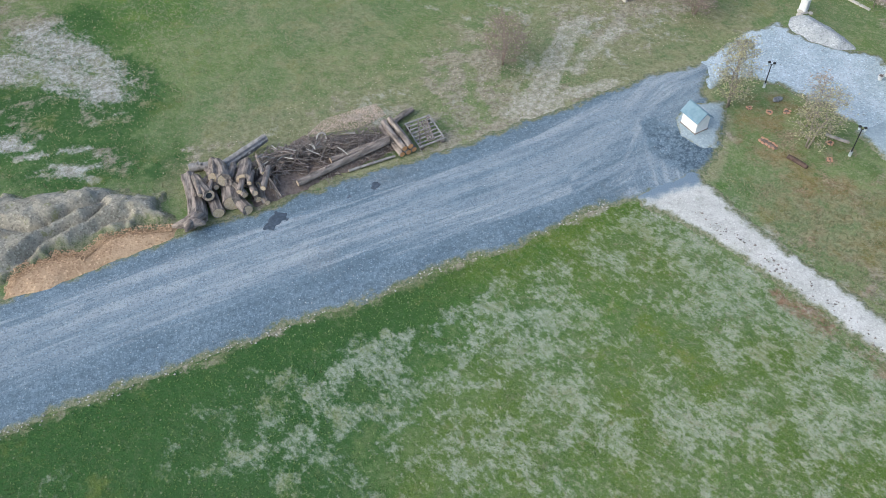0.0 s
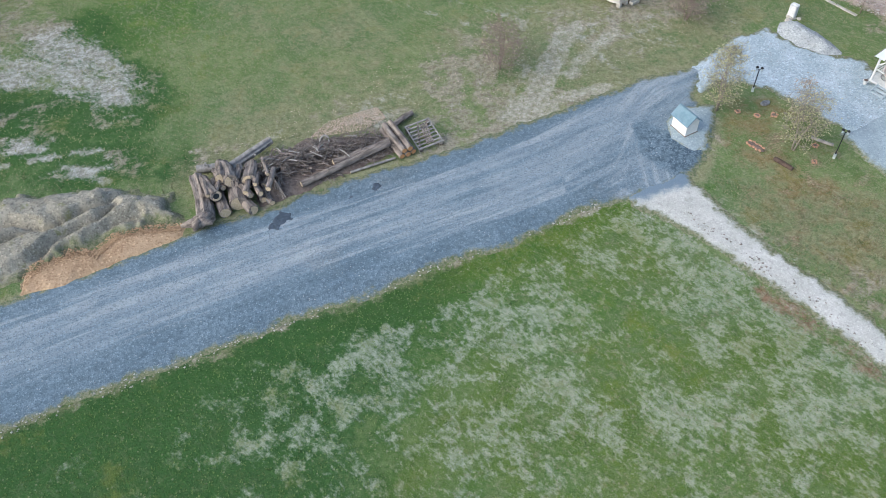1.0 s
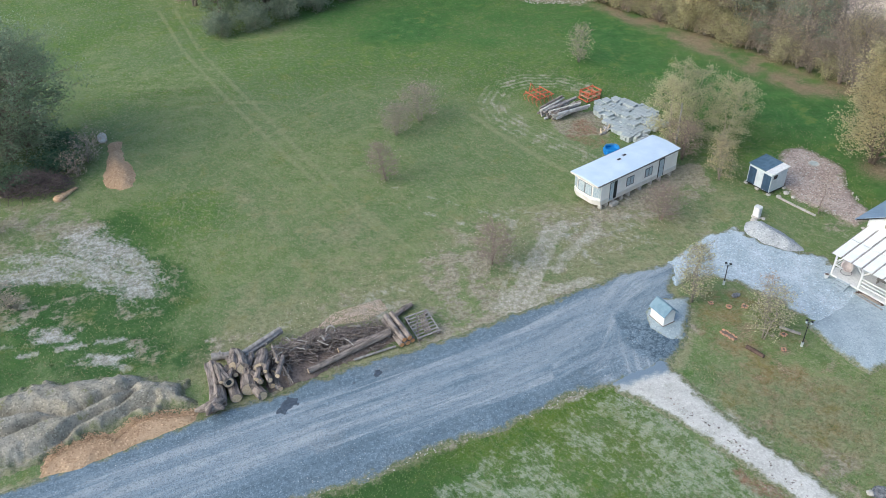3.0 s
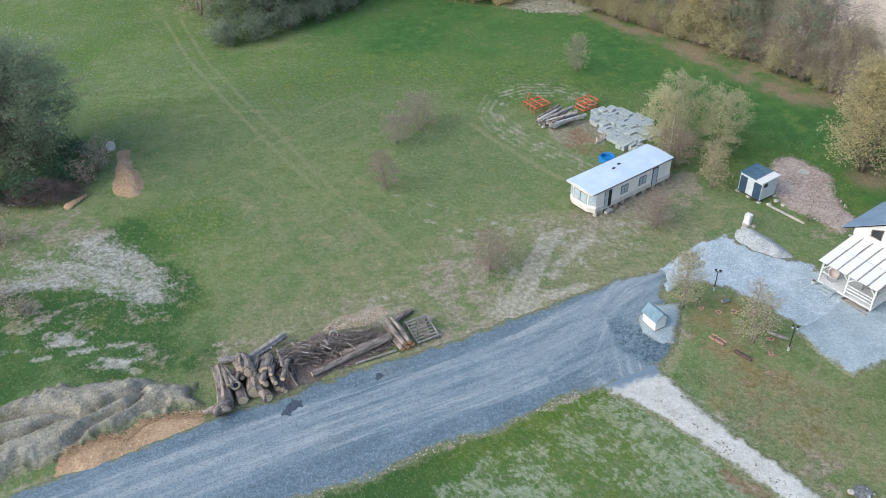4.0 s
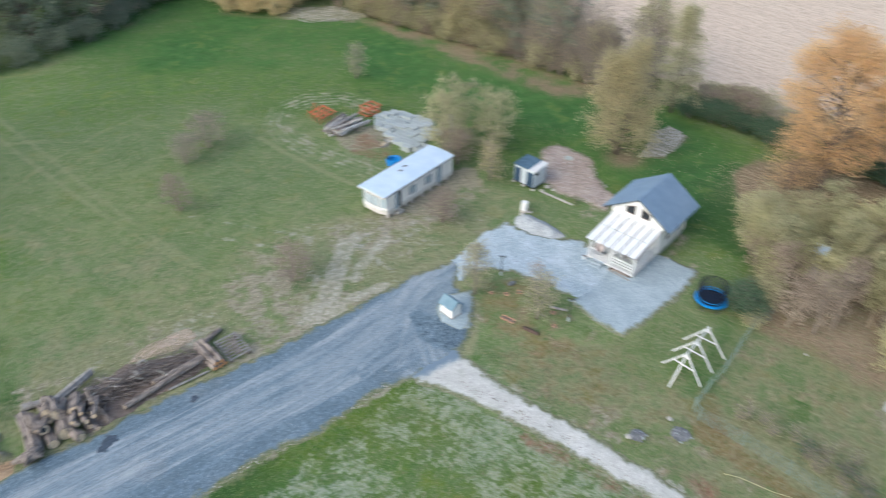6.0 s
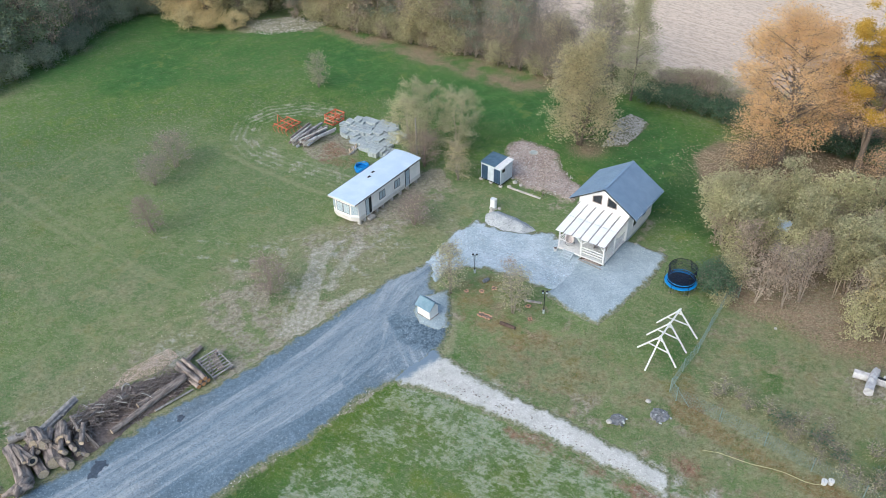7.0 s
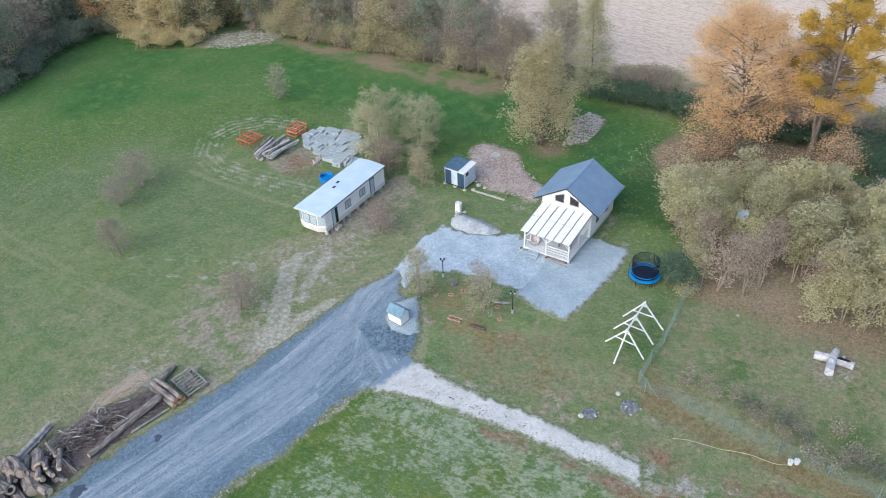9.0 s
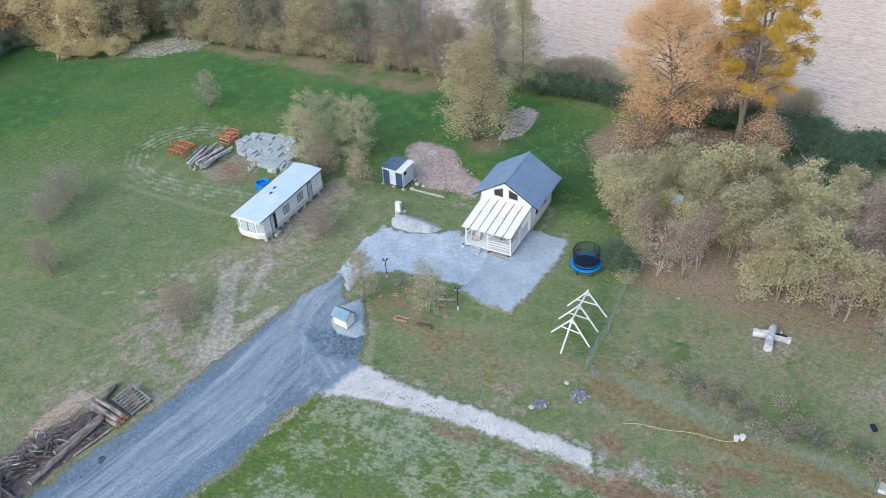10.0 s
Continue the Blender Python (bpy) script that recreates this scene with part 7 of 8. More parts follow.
edge_kinds = [tree("edge_shrub", O, lab, "shrub", "shrubs at the thicket's edge", M_BARK_PALE, lm, 520 + i, h, 1.6, 0.1, 0.045, 16, int(nl * 0.6), 0.11, "oval", 3, 3, 0.28, 1.7)
              for i, (lab, lm, h, nl) in enumerate((("bushy grey-green young growth", L_OLIVE, 4.4, 3400), ("bushy pale yellow-green young growth", L_WILLOW, 3.8, 3000), ("half-bare brownish young growth", L_BROWN, 4.0, 1500)))]
spots = []
EDGE = [(64.5, 20.6), (59.6, 25.6), (56.4, 32.0), (52.8, 37.8), (50.6, 41.8), (53.4, 47.0), (56.6, 51.4), (60.4, 49.8), (64.5, 46.4)]
for (ax, ay), (bx, by) in zip(EDGE, EDGE[1:]):
    n = max(2, int(math.hypot(bx - ax, by - ay) / 4.6))
    for k in range(n):
        x, y = ax + (bx - ax) * k / n + rg.uniform(-0.5, 0.9), ay + (by - ay) * k / n + rg.uniform(-0.5, 0.6)
        if not (52 < x < 57 and 34 < y < 40.5):
            spots.append((x, y))
stand(edge_kinds, spots, 15, 0.75, 1.25)

# the row of tall trees along the ditch
ROWG = "tree row along the ditch"
row = [tree("ditch_tree", O, lab, "tree", ROWG, wm, lm, 600 + i, h, rr, 0.05, 0.16, 30, int(nl * 1.05), 0.135, sh, st, 5, 0.42, 1.0)
       for i, (lab, wm, lm, h, rr, nl, st, sh) in enumerate((
           ("tall willow-like tree with dull olive leaves", M_TWIG, L_DARK, 12.5, 3.6, 7500, 1, "oval"), ("tall tree with grey-green autumn leaves", M_TWIG, L_OLIVE, 13.5, 3.4, 7000, 2, "oval"),
           ("nearly bare grey-twigged tree", M_TWIG, L_BROWN, 11.0, 4.0, 500, 3, "vase"), ("tall tree with thinning brownish leaves", M_TWIG, L_BROWN, 12.0, 3.5, 3000, 2, "round"),
           ("bushy tree with pale golden-green leaves", M_TWIG, L_YELLOWISH, 9.0, 3.6, 7000, 3, "round")))]
spots, thin = [], []
line = [(36.5, 127.0), (43, 117.5), (50, 106), (57, 95.5), (63.5, 84.5)]
for k in range(17):
    u = k / 16 * 4
    i = min(3, int(u))
    x, y = (line[i][c] + (line[i + 1][c] - line[i][c]) * (u - i) for c in (0, 1))
    (spots if k < 11 else thin).append((x + rg.uniform(-0.8, 0.8), y + rg.uniform(-0.8, 0.8)))
    if k < 11 or k % 4 == 0:
        (spots if k < 11 else thin).append((x + 3.6 + rg.uniform(-1, 1), y + 2.6 + rg.uniform(-1, 1), 0.95))
stand(row, spots, 6, 0.82, 1.1)
bare = [tree("bare_ditch_tree", O, lab, "tree", ROWG, M_TWIG, lm, 690 + i, h, rr, 0.03, 0.13, 40, nl, 0.08, sh, 3, 9, 0.4, 1.0)
        for i, (lab, h, rr, lm, nl, sh) in enumerate((("bare grey tree with spreading branches", 10.5, 3.8, L_BROWN, 300, "vase"), ("nearly bare tree with a last veil of yellow leaves", 11.5, 3.2, L_YELLOWISH, 2600, "oval"), ("bare brown-twigged tree by the ditch", 9.0, 3.4, L_BROWN, 700, "round")))]
stand(bare, thin, 26, 0.85, 1.12)
for k, (x, y, *_) in enumerate(thin[1::3]):
    copy_thing(row[(0, 4, 1)[k % 3]], pose(x + 1.2, y + 0.8, -0.1, 0, 0, 77 * k))
feet = [tree("ditch_shrub", O, lab, "shrub", "shrubs under the ditch trees", M_TWIG, lm, 660 + i, 3.4, 2.2, 0.03, 0.05, 14, int(nl * 1.1), 0.095, "round", 3, 5, 0.32, 0.9)
        for i, (lab, lm, nl) in enumerate((("grey twiggy shrub at the ditch", L_BROWN, 1100), ("dull olive shrub at the ditch", L_OLIVE, 3600), ("bushy brownish shrub at the ditch", L_WILLOW, 2600)))]
spots = []
twiggy = []
for k in range(26):
    u = k / 25 * 4
    i = min(3, int(u))
    x, y = (line[i][c] + (line[i + 1][c] - line[i][c]) * (u - i) for c in (0, 1))
    (spots if k < 16 or k % 3 == 0 else twiggy).append((x - 1.3 + rg.uniform(-0.8, 0.8), y - 0.9 + rg.uniform(-0.8, 0.8)))
stand(feet, spots, 16, 0.8, 1.2)
stand([tree("twiggy_shrub", O, "tall tangle of bare grey-brown branches", "shrub", "bare shrubs at the ditch", M_TWIG, L_BROWN, 668, 5.4, 2.6, 0.02, 0.07, 20, 700, 0.08, "round", 5, 8, 0.34, 0.8)], twiggy, 17, 0.8, 1.25)
tree("slender_tree", pose(65.0, 78.4, -0.3), "slender tall tree with yellow top among the hedge", "tree", "", M_BARK, L_OLIVE, 640, 15.0, 3.0, 0.05, 0.15, 44, 14000, 0.1, "cone", 1, 6, 0.45, 0.7)
tree("yellowing_tree", pose(52.7, 71.4, 0), "full tree turning yellow on the lawn edge", "tree", "", M_BARK, L_YELLOWISH, 641, 15.0, 4.3, 0.02, 0.16, 68, 26000, 0.11, "cone", 2, 6, 0.42, 1.0)

# the big autumn trees
tree("rust_tree", pose(69.8, 56.6, 0), "large tree with rusty orange-brown autumn leaves", "tree", "", M_BARK, L_RUST, 650, 18.5, 6.3, 0.18, 0.32, 50, 40000, 0.11, "oval", 2, 7, 0.42, 0.8)
def gold_tree():
    """A thin-crowned tree whose leaves sit in round golden clumps, with a few dark balls of mistletoe."""
    t = thing("gold_tree", pose(76.0, 51.6, 0), "tall tree with golden leaf clumps and dark mistletoe", "tree")
    wood, tips = grow(651, 20.5, 5.6, 0.3, 0.34, 38, "oval", 2, 4, 0.06, 0.6)
    part("trunk", wood, M_BARK, t, smooth=True)
    rg = random.Random(44)
    high = [p for p in tips if p[2] > 7.5]
    part("crown", leaf_mesh("crown", rg.sample(high, 150), 0.36, 46000, 0.1, 651), L_GOLD, t)
    part("lower_crown", leaf_mesh("lower_crown", [p for p in tips if p[2] <= 10.5], 0.5, 8000, 0.085, 652), L_RUST, t, "thin rusty lower leaves")
    part("mistletoe", leaf_mesh("mistletoe", rg.sample(high, 22), 0.3, 6600, 0.08, 653), L_MISTLETOE, t, "dark round mistletoe balls")
    return t


gold_tree()
tree("rust_bush", pose(66.8, 58.2, 0), "low spreading tree with rusty leaves", "tree", "", M_BARK, L_RUST, 652, 6.5, 3.0, 0.1, 0.12, 26, 5000, 0.08, "round", 3, 6, 0.45)
tree("rust_bush", pose(73.0, 46.6, 0), "low tree with orange-brown leaves under the tall ones", "tree", "", M_BARK, L_RUST, 653, 8.0, 2.8, 0.15, 0.12, 26, 5000, 0.08, "round", 2, 6, 0.45)
tree("brown_tree", pose(80.0, 56.0, 0), "olive-brown tree behind the golden one", "tree", "", M_BARK, L_BROWN, 654, 15.0, 4.6, 0.2, 0.2, 30, 15000, 0.115, "oval", 2, 5, 0.5)

# low hedge and brambles along the ditch
HG = "ditch hedge"
hedge = [tree("hedge_shrub", O, lab, "shrub", HG, wm, lm, 670 + i, h, rr, 0.05, 0.05, 13, int(nl * 0.9), 0.11, "round", 4, 4, 0.28, 1.1)
         for i, (lab, wm, lm, h, rr, nl) in enumerate((("blue-green bramble thicket along the ditch", M_TWIG, L_BRAMBLE, 2.2, 1.9, 3600), ("bare reddish-brown hedge shrub", M_TWIG_RED, L_BROWN, 4.8, 1.9, 900), ("dull grey-green hedge shrub", M_TWIG, L_OLIVE, 4.2, 2.0, 3000)))]
spots = []
for k in range(15):
    x, y = 66.5 + (84 - 66.5) * k / 14, 77 + (48 - 77) * k / 14
    spots += [(x + rg.uniform(-0.6, 0.6), y + rg.uniform(-0.6, 0.6)), (x + 2.6 + rg.uniform(-0.6, 0.6), y + 1.4, 1.0), (x + 5.0, y + 2.8 + rg.uniform(-0.8, 0.8), 0.9)]
stand(hedge, spots, 7, 0.8, 1.2)
for k in range(30):
    x, y = 73 + rg.uniform(0, 15), 36 + rg.uniform(0, 13)
    if y < 53 - 0.2 * (x - 73) and y > 44 - 0.62 * (x - 70):
        copy_thing(hedge[0], pose(x, y, -0.1, 0, 0, rg.uniform(0, 360)))

# the wood at the far side
WG = "far wood"
wood_kinds = [tree("wood_tree", O, lab, "tree", WG, wm, lm, 700 + i, h, rr, 0.03, 0.22, 28, int(nl * 0.55), 0.18, sh, 2, 4, 0.45, 0.6)
              for i, (lab, wm, lm, h, rr, nl, sh) in enumerate((
                  ("tall blue-green tree at the wood's edge", M_BARK, L_TEAL, 15, 4.4, 14000, "round"), ("dull green tree at the wood's edge", M_BARK, L_DARK, 14, 4.6, 14000, "oval"),
                  ("brownish half-bare tree in the wood", M_TWIG, L_BROWN, 14, 4.2, 5000, "oval")))]
stand(wood_kinds, [(-17.5, 122), (-11, 125), (-22, 129), (-5, 128), (-14, 131), (-2, 129.5), (-8, 136), (-26, 139), (1.5, 135), (-18, 140), (4, 141), (-24, 150), (-4, 146), (8.5, 143.5), (-12, 150), (10, 151), (2, 151), (18, 152)], 8, 0.85, 1.15)
gold_kinds = [tree("pale_wood_tree", O, lab, "tree", WG, M_BARK, lm, 710 + i, h, rr, 0.02, 0.2, 30, int(nl * 0.6), 0.16, "round", 2, 4, 0.45, 0.6)
              for i, (lab, lm, h, rr, nl) in enumerate((("pale golden tree at the wood's edge", L_PALE, 11, 4.4, 15000), ("orange-brown tree at the wood's edge", L_RUST, 10, 4.0, 12000), ("olive tree with thinning leaves at the wood's edge", L_OLIVE, 12, 4.4, 13000)))]
stand(gold_kinds, [(21, 131), (13.5, 142), (26, 130), (17.5, 136.5), (16, 145), (32, 134), (23, 137), (29, 140), (20, 144), (36, 133), (38, 141), (27, 147), (42, 135), (34, 149), (48, 128), (44, 145), (54, 119)], 18, 0.85, 1.15)
stand([tree("wood_bush", O, "bushy blue-green shrub at the foot of the wood", "shrub", "wood edge bushes", M_TWIG, L_DARK, 720, 3.0, 2.4, 0.05, 0.05, 14, 4600, 0.11, "round", 3, 3, 0.35)],
      [(-17, 116.5), (-12.5, 118.5), (-8, 121.5), (-4, 124.5), (0, 128), (1, 131), (4, 135), (8, 137), (11, 139), (14, 138.5)], 9)
stand([tree("dry_bush", O, "dry yellow-brown bush at the foot of the wood", "shrub", "dry bushes at the wood", M_TWIG, L_PALE, 721, 3.0, 2.4, 0.05, 0.05, 14, 4200, 0.11, "round", 3, 3, 0.35)],
      [(18, 130), (21, 127.8), (24, 126.4), (16.5, 133.5), (28, 129.5), (38, 128.5)], 19)
solid("bare_birch", B().tube([(0, 0, -0.2), (-0.2, 0.1, 4), (-0.5, 0.1, 9), (-0.9, 0.3, 14.5)], [0.12, 0.1, 0.07, 0.03], 9), M_STONE, pose(6.5, 140.4, 0), "tall leaning white birch trunk before the wood", "tree", smooth=True)
tree("round_tree", pose(-36.2, 85.4, 0), "big round dark green tree beside the meadow", "tree", "", M_BARK, L_TEAL, 730, 14.0, 7.6, 0.04, 0.3, 64, 62000, 0.11, "round", 4, 7, 0.45)
stand([tree("nettle_bush", O, "dark green weeds under the round tree", "shrub", "weeds under the tree", M_TWIG, L_BRAMBLE, 731, 1.8, 1.7, 0.03, 0.03, 12, 2200, 0.13, "round", 3, 3, 0.28)], [(-34, 79.5), (-30.4, 82.0), (-37.5, 79.0), (-31, 86.5), (-41, 78)], 10)
stand([tree("grey_shrub", O, "grey dried-up shrub beside the sand mound", "shrub", "grey shrubs", M_TWIG, L_BROWN, 732, 2.6, 1.6, 0.03, 0.035, 16, 300, 0.1, "vase", 4, 5, 0.3)], [(-27.8, 83.6, 1.3), (-28.0, 80.8, 1.1), (-28.8, 60.0), (-32, 62), (-36, 66), (-34, 70.5, 1.3)], 11)
brush = B()
rr = random.Random(14)
for i in range(700):
    a, q = rr.uniform(0, 6.28), rr.random() ** 0.5
    c = Vector((4.0 * q * math.cos(a), 2.0 * q * math.sin(a), 0))
    c.z = rr.uniform(0.1, 0.2 + 1.5 * (1 - q * q))
    d = Vector((rr.gauss(0, 1), rr.gauss(0, 1), rr.gauss(0, 0.3))).normalized() * rr.uniform(0.5, 1.3)
    brush.tube([c - d, c + Vector((0, 0, 0.1)), c + d], [0.02, 0.03, 0.012], 4, False)
solid("brush_pile", brush, M_TWIG_DARK, pose(-32.2, 78.6, 0.3), "dark pile of pruned twigs in front of the tree", "brushwood", kind="stuff")

# single trees and bushes on the grass
tree("birch", pose(33.6, 77.6, 0), "leafy grey-green tree behind the caravan", "tree", "trees behind the caravan", M_BARK_PALE, L_WILLOW, 740, 8.6, 2.7, 0.03, 0.08, 34, 8600, 0.075, "oval", 2, 7, 0.2, 0.75)
tree("birch", pose(38.6, 76.2, 0), "leafy grey-green tree beside the caravan", "tree", "trees behind the caravan", M_BARK_PALE, L_OLIVE, 741, 8.0, 2.6, 0.03, 0.08, 34, 8600, 0.075, "oval", 2, 7, 0.2, 0.75)
tree("birch", pose(35.6, 79.2, 0), "leafy grey-green tree behind the caravan", "tree", "trees behind the caravan", M_BARK_PALE, L_OLIVE, 742, 8.8, 2.7, 0.03, 0.08, 32, 8600, 0.075, "oval", 2, 7, 0.22, 0.75)
tree("red_bush", pose(34.0, 75.0, 0), "bare reddish-twigged bush beside the caravan", "shrub", "", M_TWIG_RED, L_BROWN, 743, 5.0, 2.0, 0.08, 0.06, 30, 900, 0.09, "oval", 4, 6, 0.3, 0.8)
tree("small_willow", pose(36.2, 70.6, 0), "small twiggy tree with beige leaves by the caravan", "tree", "", M_TWIG, L_YELLOWISH, 744, 5.6, 1.6, 0.06, 0.05, 36, 2400, 0.075, "cone", 2, 9, 0.24, 1.1)
BUSH = "bare bushes on the meadow"
for x, y, h, r, nl, sd, wm, lm, lab in ((7.9, 87.4, 4.6, 2.2, 900, 750, M_TWIG, L_BROWN, "bare grey-brown bush on the meadow"), (5.0, 84.6, 4.2, 1.7, 300, 751, M_TWIG, L_BROWN, "bare grey bush on the meadow"),
                                        (3.4, 75.2, 4.4, 1.6, 300, 752, M_TWIG_RED, L_BROWN, "bare reddish bush on the meadow"), (11.6, 60.2, 4.4, 1.8, 350, 753, M_TWIG_RED, L_BROWN, "bare reddish bush beside the lane"),
                                        (28.2, 64.6, 3.6, 1.6, 450, 754, M_TWIG_RED, L_BROWN, "bare reddish bush near the yard"), (29.4, 100.2, 5.4, 1.3, 700, 755, M_TWIG, L_WILLOW, "small sparse tree at the lawn's far end"),
                                        (43.0, 63.5, 4.4, 1.0, 160, 756, M_TWIG_RED, L_BROWN, "thin bare sapling by the rubble"), (59.6, 20.6, 4.6, 1.8, 700, 757, M_TWIG, L_BROWN, "dry brownish bush in the paddock")):
    tree("bare_bush", pose(x, y, 0), lab, "shrub", BUSH, wm, lm, sd, h, r * 1.15, 0.04, 0.024, 28, nl, 0.08, "oval", 4 if r > 1.2 else 1, 8, 0.35, 0.8)
tree("island_tree", pose(26.9, 52.9, 0), "young tree with sparse olive leaves by the pump house", "tree", "island trees", M_TWIG, L_OLIVE, 760, 6.4, 1.35, 0.06, 0.06, 40, 2400, 0.075, "oval", 2, 9, 0.24, 1.3)
tree("island_tree", pose(30.7, 47.9, 0), "young tree with sparse leaves among the planting", "tree", "island trees", M_TWIG, L_OLIVE, 761, 5.2, 1.6, 0.1, 0.05, 36, 1700, 0.07, "oval", 2, 7, 0.24, 0.8)
tree("island_tree", pose(31.6, 50.0, 0), "bare young tree among the planting", "tree", "island trees", M_TWIG, L_BROWN, 762, 4.6, 1.2, 0.12, 0.045, 26, 400, 0.08, "oval", 1, 7, 0.24, 0.8)
tree("laurel", pose(49.4, 42.6, 0), "dark green bush beside the trampoline", "shrub", "", M_TWIG, L_BRAMBLE, 763, 2.8, 1.8, 0.04, 0.04, 30, 5200, 0.11, "round", 4, 6, 0.25)
tree("low_bush", pose(48.6, 40.9, 0), "low yellow-green bush by the fence", "shrub", "", M_TWIG, L_WILLOW, 764, 1.3, 0.9, 0.04, 0.03, 20, 1300, 0.09, "round", 4, 5, 0.2)
stand([tree("thistle", O, "dry grey-brown weeds in the paddock", "weeds", "paddock weeds", M_TWIG, L_OLIVE, 765, 1.3, 0.8, 0.05, 0.02, 12, 220, 0.07, "vase", 3, 4, 0.2)],
      [(43.2, 28.6), (42.2, 31.0), (44.6, 26.8), (45.2, 23.6), (46.0, 25.2), (43.8, 24.0), (47.2, 22.0), (41.0, 31.8), (44.0, 21.2), (46.8, 19.4)] + [(40.6 + 0.55 * k + 1.2 * math.sin(7 * k), 30.6 - 1.25 * k + 1.3 * math.cos(5 * k)) for k in range(16)], 12, 0.7, 1.2)
stand([tree("bramble_clump", O, "low blue-green bramble clump by the wire fence", "shrub", "brambles by the fence", M_TWIG, L_BRAMBLE, 770, 0.7, 0.8, 0.03, 0.02, 12, 320, 0.07, "round", 3, 4, 0.24)],
      [(43.6, 27.0), (45.0, 25.0), (44.8, 22.6), (47.0, 18.2), (45.6, 19.8), (48.4, 15.4)], 22, 0.7, 1.3)
solid("wooden_pole", B().tube([(0, 0, -0.2), (0.03, 0, 3.0), (0.0, 0.05, 6.2)], [0.11, 0.09, 0.07], 8), M_LOG_GREY, pose(33.2, 75.4, 0), "weathered wooden pole beside the caravan", "pole")


# ---- fine litter on the ground, last ----
def scatter_points(poly, count, seed):
    r = np.random.RandomState(seed)
    px, py = [p[0] for p in poly], [p[1] for p in poly]
    x, y = r.uniform(min(px), max(px), count * 4), r.uniform(min(py), max(py), count * 4)
    ok = inside(x, y, poly) < 0
    return x[ok][:count], y[ok][:count]


def grass_tufts(name, poly, count, seed, size, label, material, avoid=()):
    """Short tufts of three blades each, as one thing."""
    r = np.random.RandomState(seed)
    x, y = scatter_points(poly, count, seed)
    clear = np.minimum.reduce([inside(x, y, p) for p in (ROAD, TRACK, YARD, PAD) + tuple(avoid)]) > 0.1
    x, y = x[clear], y[clear]
    z = land(x, y) - 0.01
    n = len(x) * 3
    x, y, z = np.repeat(x, 3), np.repeat(y, 3), np.repeat(z, 3)
    a = r.uniform(0, 6.28, n)
    s = size * r.uniform(0.5, 1.4, n)
    w = s * 0.22
    lean = s * r.uniform(0.3, 0.9, n)
    p0 = np.stack([x - np.sin(a) * w, y + np.cos(a) * w, z], -1)
    p1 = np.stack([x + np.sin(a) * w, y - np.cos(a) * w, z], -1)
    p2 = np.stack([x + np.cos(a) * lean, y + np.sin(a) * lean, z + s * 0.7], -1)
    v = np.stack([p0, p1, p2], 1).reshape(-1, 3)
    me = bpy.data.meshes.new(name)
    me.vertices.add(n * 3)
    me.vertices.foreach_set("co", v.ravel())
    me.loops.add(n * 3)
    me.loops.foreach_set("vertex_index", np.arange(n * 3))
    me.polygons.add(n)
    me.polygons.foreach_set("loop_start", np.arange(0, n * 3, 3))
    me.polygons.foreach_set("loop_total", np.full(n, 3))
    me.update(calc_edges=True)
    me.materials.append(material)
    return tagged(new(name, me), label, "grass", kind="stuff")


LOW = [(-34, 26), (-20, 32.2), (-8, 36), (5.9, 41), (18, 44.4), (24.6, 36), (32, 25), (46, 8), (46, 2), (0, 12), (-30, 16)]
UP = [(-40, 52), (-13, 49), (2.4, 50.2), (17.7, 55.6), (27, 59), (34, 64), (42, 62), (50, 64), (50, 78), (34, 98), (0, 104), (-36, 98)]
PADDOCK = [(24, 46), (34, 43), (44, 46), (50, 42), (54, 32), (62, 24), (58, 8), (44, 4), (28, 32)]
grass_tufts("lawn_tufts", LOW, 30000, 91, 0.12, "short grass tufts of the near lawn", L_GRASS)
grass_tufts("meadow_tufts", UP, 30000, 92, 0.14, "rough grass tufts of the meadow", L_STRAW)
grass_tufts("paddock_tufts", PADDOCK, 16000, 93, 0.15, "rough grass tufts round the paddock", L_STRAW)


def pebbles(name, poly, count, seed, size, material, label, z0):
    """Loose stones as small crooked octahedra, one thing."""
    r = np.random.RandomState(seed)
    x, y = scatter_points(poly, count, seed)
    n = len(x)
    s = size * r.uniform(0.4, 1.3, n) ** 1.5
    base = np.array([(1, 0, 0), (0, 1, 0), (-1, 0, 0), (0, -1, 0), (0, 0, 0.8), (0, 0, -0.5)], float)
    v = base[None] * s[:, None, None] * r.uniform(0.6, 1.3, (n, 6, 1))
    v[:, :, 0] += x[:, None]
    v[:, :, 1] += y[:, None]
    v[:, :, 2] += z0
    f = np.array([(0, 1, 4), (1, 2, 4), (2, 3, 4), (3, 0, 4), (1, 0, 5), (2, 1, 5), (3, 2, 5), (0, 3, 5)])
    f = (f[None] + 6 * np.arange(n)[:, None, None]).reshape(-1, 3)
    me = bpy.data.meshes.new(name)
    me.vertices.add(n * 6)
    me.vertices.foreach_set("co", v.ravel())
    me.loops.add(f.size)
    me.loops.foreach_set("vertex_index", f.ravel())
    me.polygons.add(len(f))
    me.polygons.foreach_set("loop_start", np.arange(0, f.size, 3))
    me.polygons.foreach_set("loop_total", np.full(len(f), 3))
    me.update(calc_edges=True)
    me.materials.append(material)
    return tagged(new(name, me), label, "stones", kind="stuff")


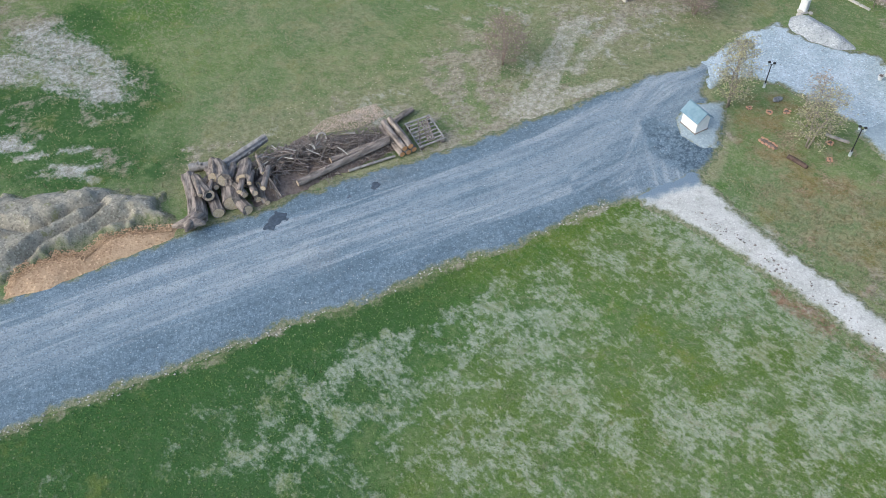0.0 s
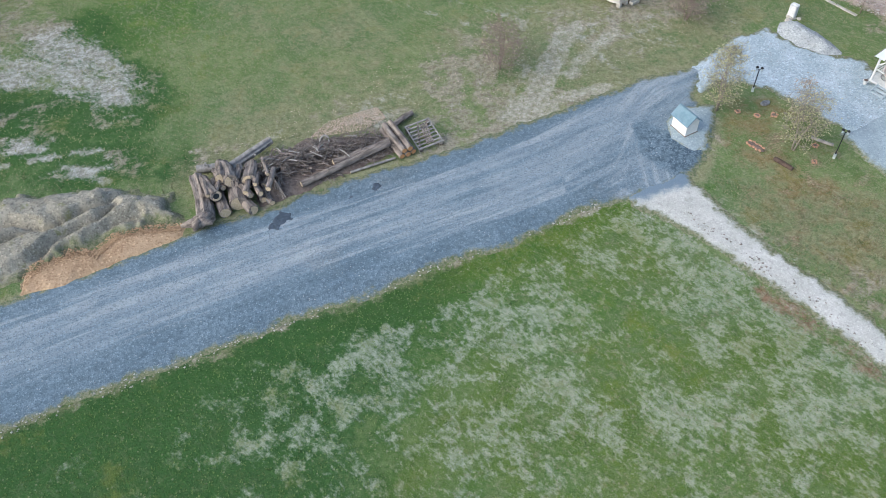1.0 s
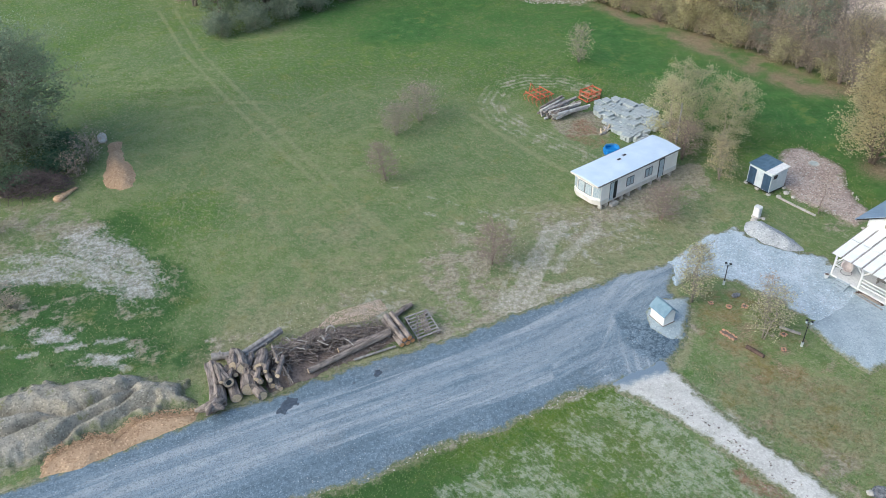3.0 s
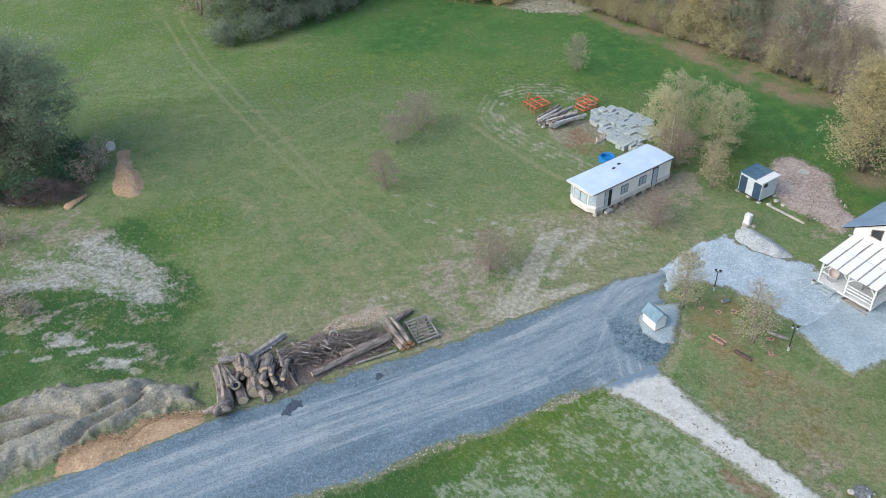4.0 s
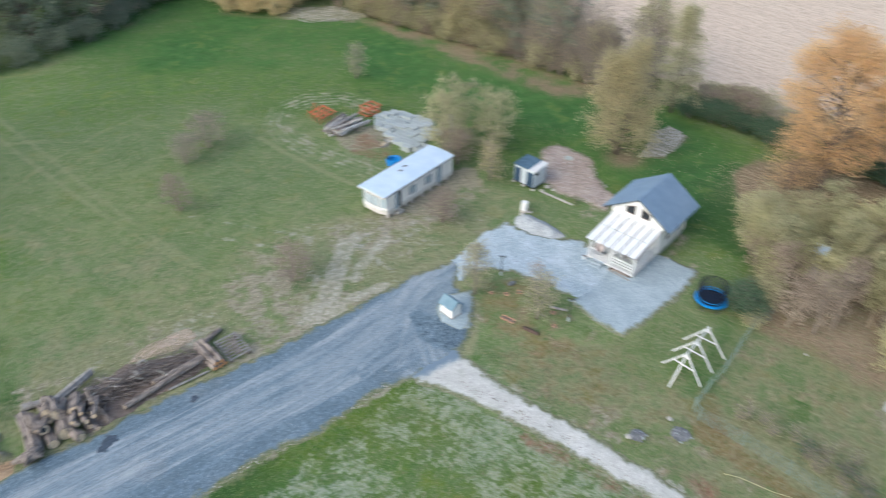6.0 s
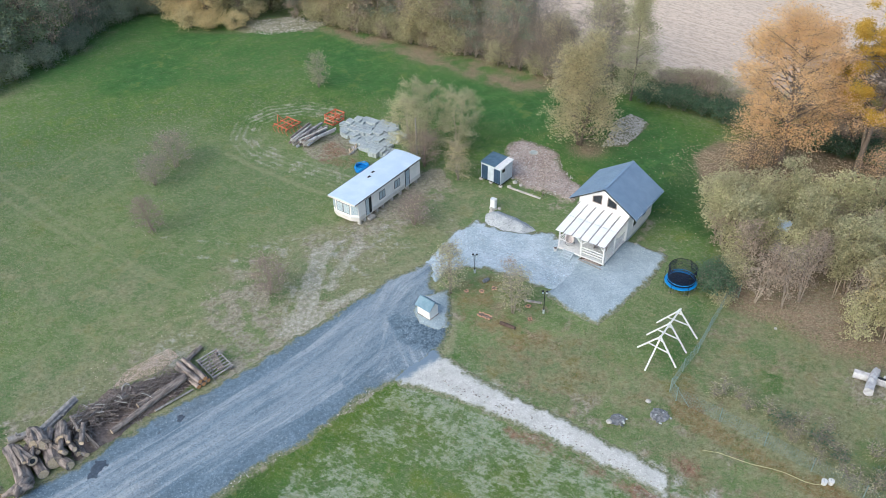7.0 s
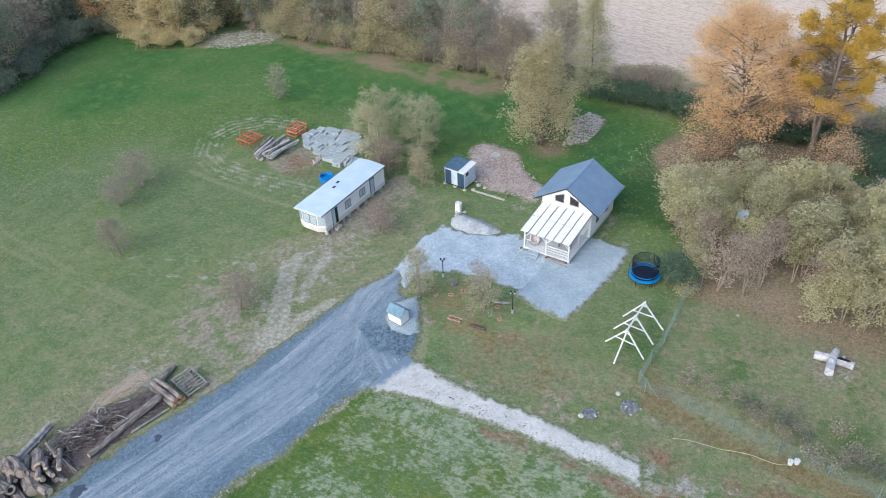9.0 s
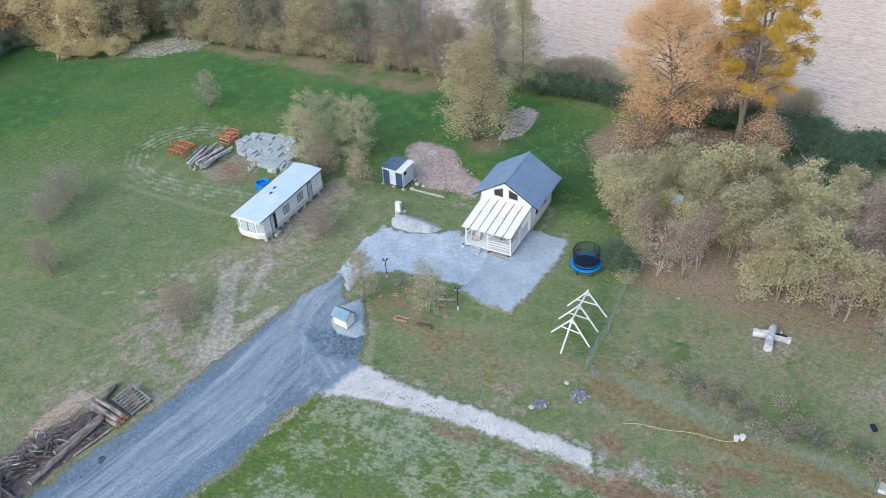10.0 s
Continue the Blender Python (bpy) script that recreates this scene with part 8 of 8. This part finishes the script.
pebbles("lane_stones", [(-24, 40), (2.4, 49.6), (23, 57), (25, 49), (18, 45), (5.9, 41.4), (-20, 32.6)], 1300, 95, 0.03, M_PILE, "loose pale stones on the lane", 0.08)
pebbles("lane_edge_stones", [(-22, 32), (-5, 37.8), (6, 41.6), (16, 45), (16, 44), (6, 40.6), (-5, 36.9), (-22, 31)], 1500, 96, 0.06, M_STONE, "loose stones along the lane edge", 0.02)
pebbles("yard_stones", YARD, 2600, 97, 0.04, M_PILE, "loose stones on the yard", 0.1)
pebbles("rubble_stones", [(44.8, 75.0), (47.2, 75.4), (49.4, 71.6), (48.0, 67.0), (47.6, 62.0), (45.2, 61.0), (42.0, 66.0), (41.6, 69.4)], 700, 98, 0.08, M_STONE, "broken stones in the rubble patch", 0.14)
pebbles("bank_stones", [(-21.7, 41.8), (-21.7, 43.4), (-20.8, 44.5), (-19.2, 44.9), (-17.6, 44.7), (-16.4, 46.2), (-15.0, 46.5), (-12.0, 46.2), (-12.2, 45.6), (-15.0, 45.5), (-16.6, 44.9), (-17.4, 43.7), (-19.4, 43.9), (-20.9, 43.0)], 1300, 99, 0.06, M_SANDSTONE, "pebbles in the orange sand", 0.27)
pebbles("scattered_leaves", [(51, 50), (52, 66), (64, 72), (72, 66), (64, 52), (56, 48)], 420, 108, 0.06, M_DEADLEAF, "single pale leaves blown over the lawn", 0.06)
pebbles("leaf_fringe", [(57.5, 54), (60, 64), (66, 66), (66, 55)], 500, 109, 0.065, M_DEADLEAF, "thinning fallen leaves beside the thicket", 0.06)
pebbles("fallen_leaves", [(60.5, 53), (63, 63.5), (72, 63), (80, 52), (63, 51)], 3800, 101, 0.07, M_DEADLEAF, "fallen leaves on the lawn under the big trees", 0.06)
pebbles("wood_chips", [(-3.6, 53.9), (-2.2, 55.6), (1.6, 56.8), (2.2, 55.4), (0.4, 54.2)], 3600, 102, 0.032, M_CHIP_PALE, "pale wood chips behind the brushwood", 0.02)
pebbles("field_stones", [(25, 123.5), (28, 127.5), (34, 126.5), (37.5, 122), (35, 120), (28, 121)], 700, 103, 0.11, M_STONE, "pale field stones heaped by the wood", 0.1)
pebbles("chalk_stones", [(54.6, 69.6), (57.2, 71.8), (59.6, 74.2), (62.8, 75.0), (63.2, 72.4), (60.6, 70.2), (57.8, 68.8)], 1100, 104, 0.12, M_STONE, "whitish broken stones under the tree", 0.13)
pebbles("track_leaves", [(20.5, 44.5), (24.2, 39.0), (27.4, 33.8), (31.0, 27.6), (31.6, 26.0), (29.4, 28.8), (25.6, 35.2), (22.0, 40.6)], 420, 105, 0.06, M_LOG, "dark dead leaves on the pale track", 0.05)
pebbles("verge_leaves", [(-14, 51), (2, 54.6), (16, 57), (30, 63), (30, 68), (10, 66), (-4, 58)], 1500, 106, 0.032, M_CHIP_PALE, "pale dry crumbs on the worn meadow", 0.02)
pebbles("track_weeds", [(21.0, 43.9), (23.0, 41.3), (24.9, 38.3), (27.6, 34.5), (27.2, 33.9), (24.3, 38.0), (22.6, 40.7), (20.7, 43.4)], 150, 107, 0.085, M_LOG, "dark weed tufts between the track's wheel lines", 0.03)
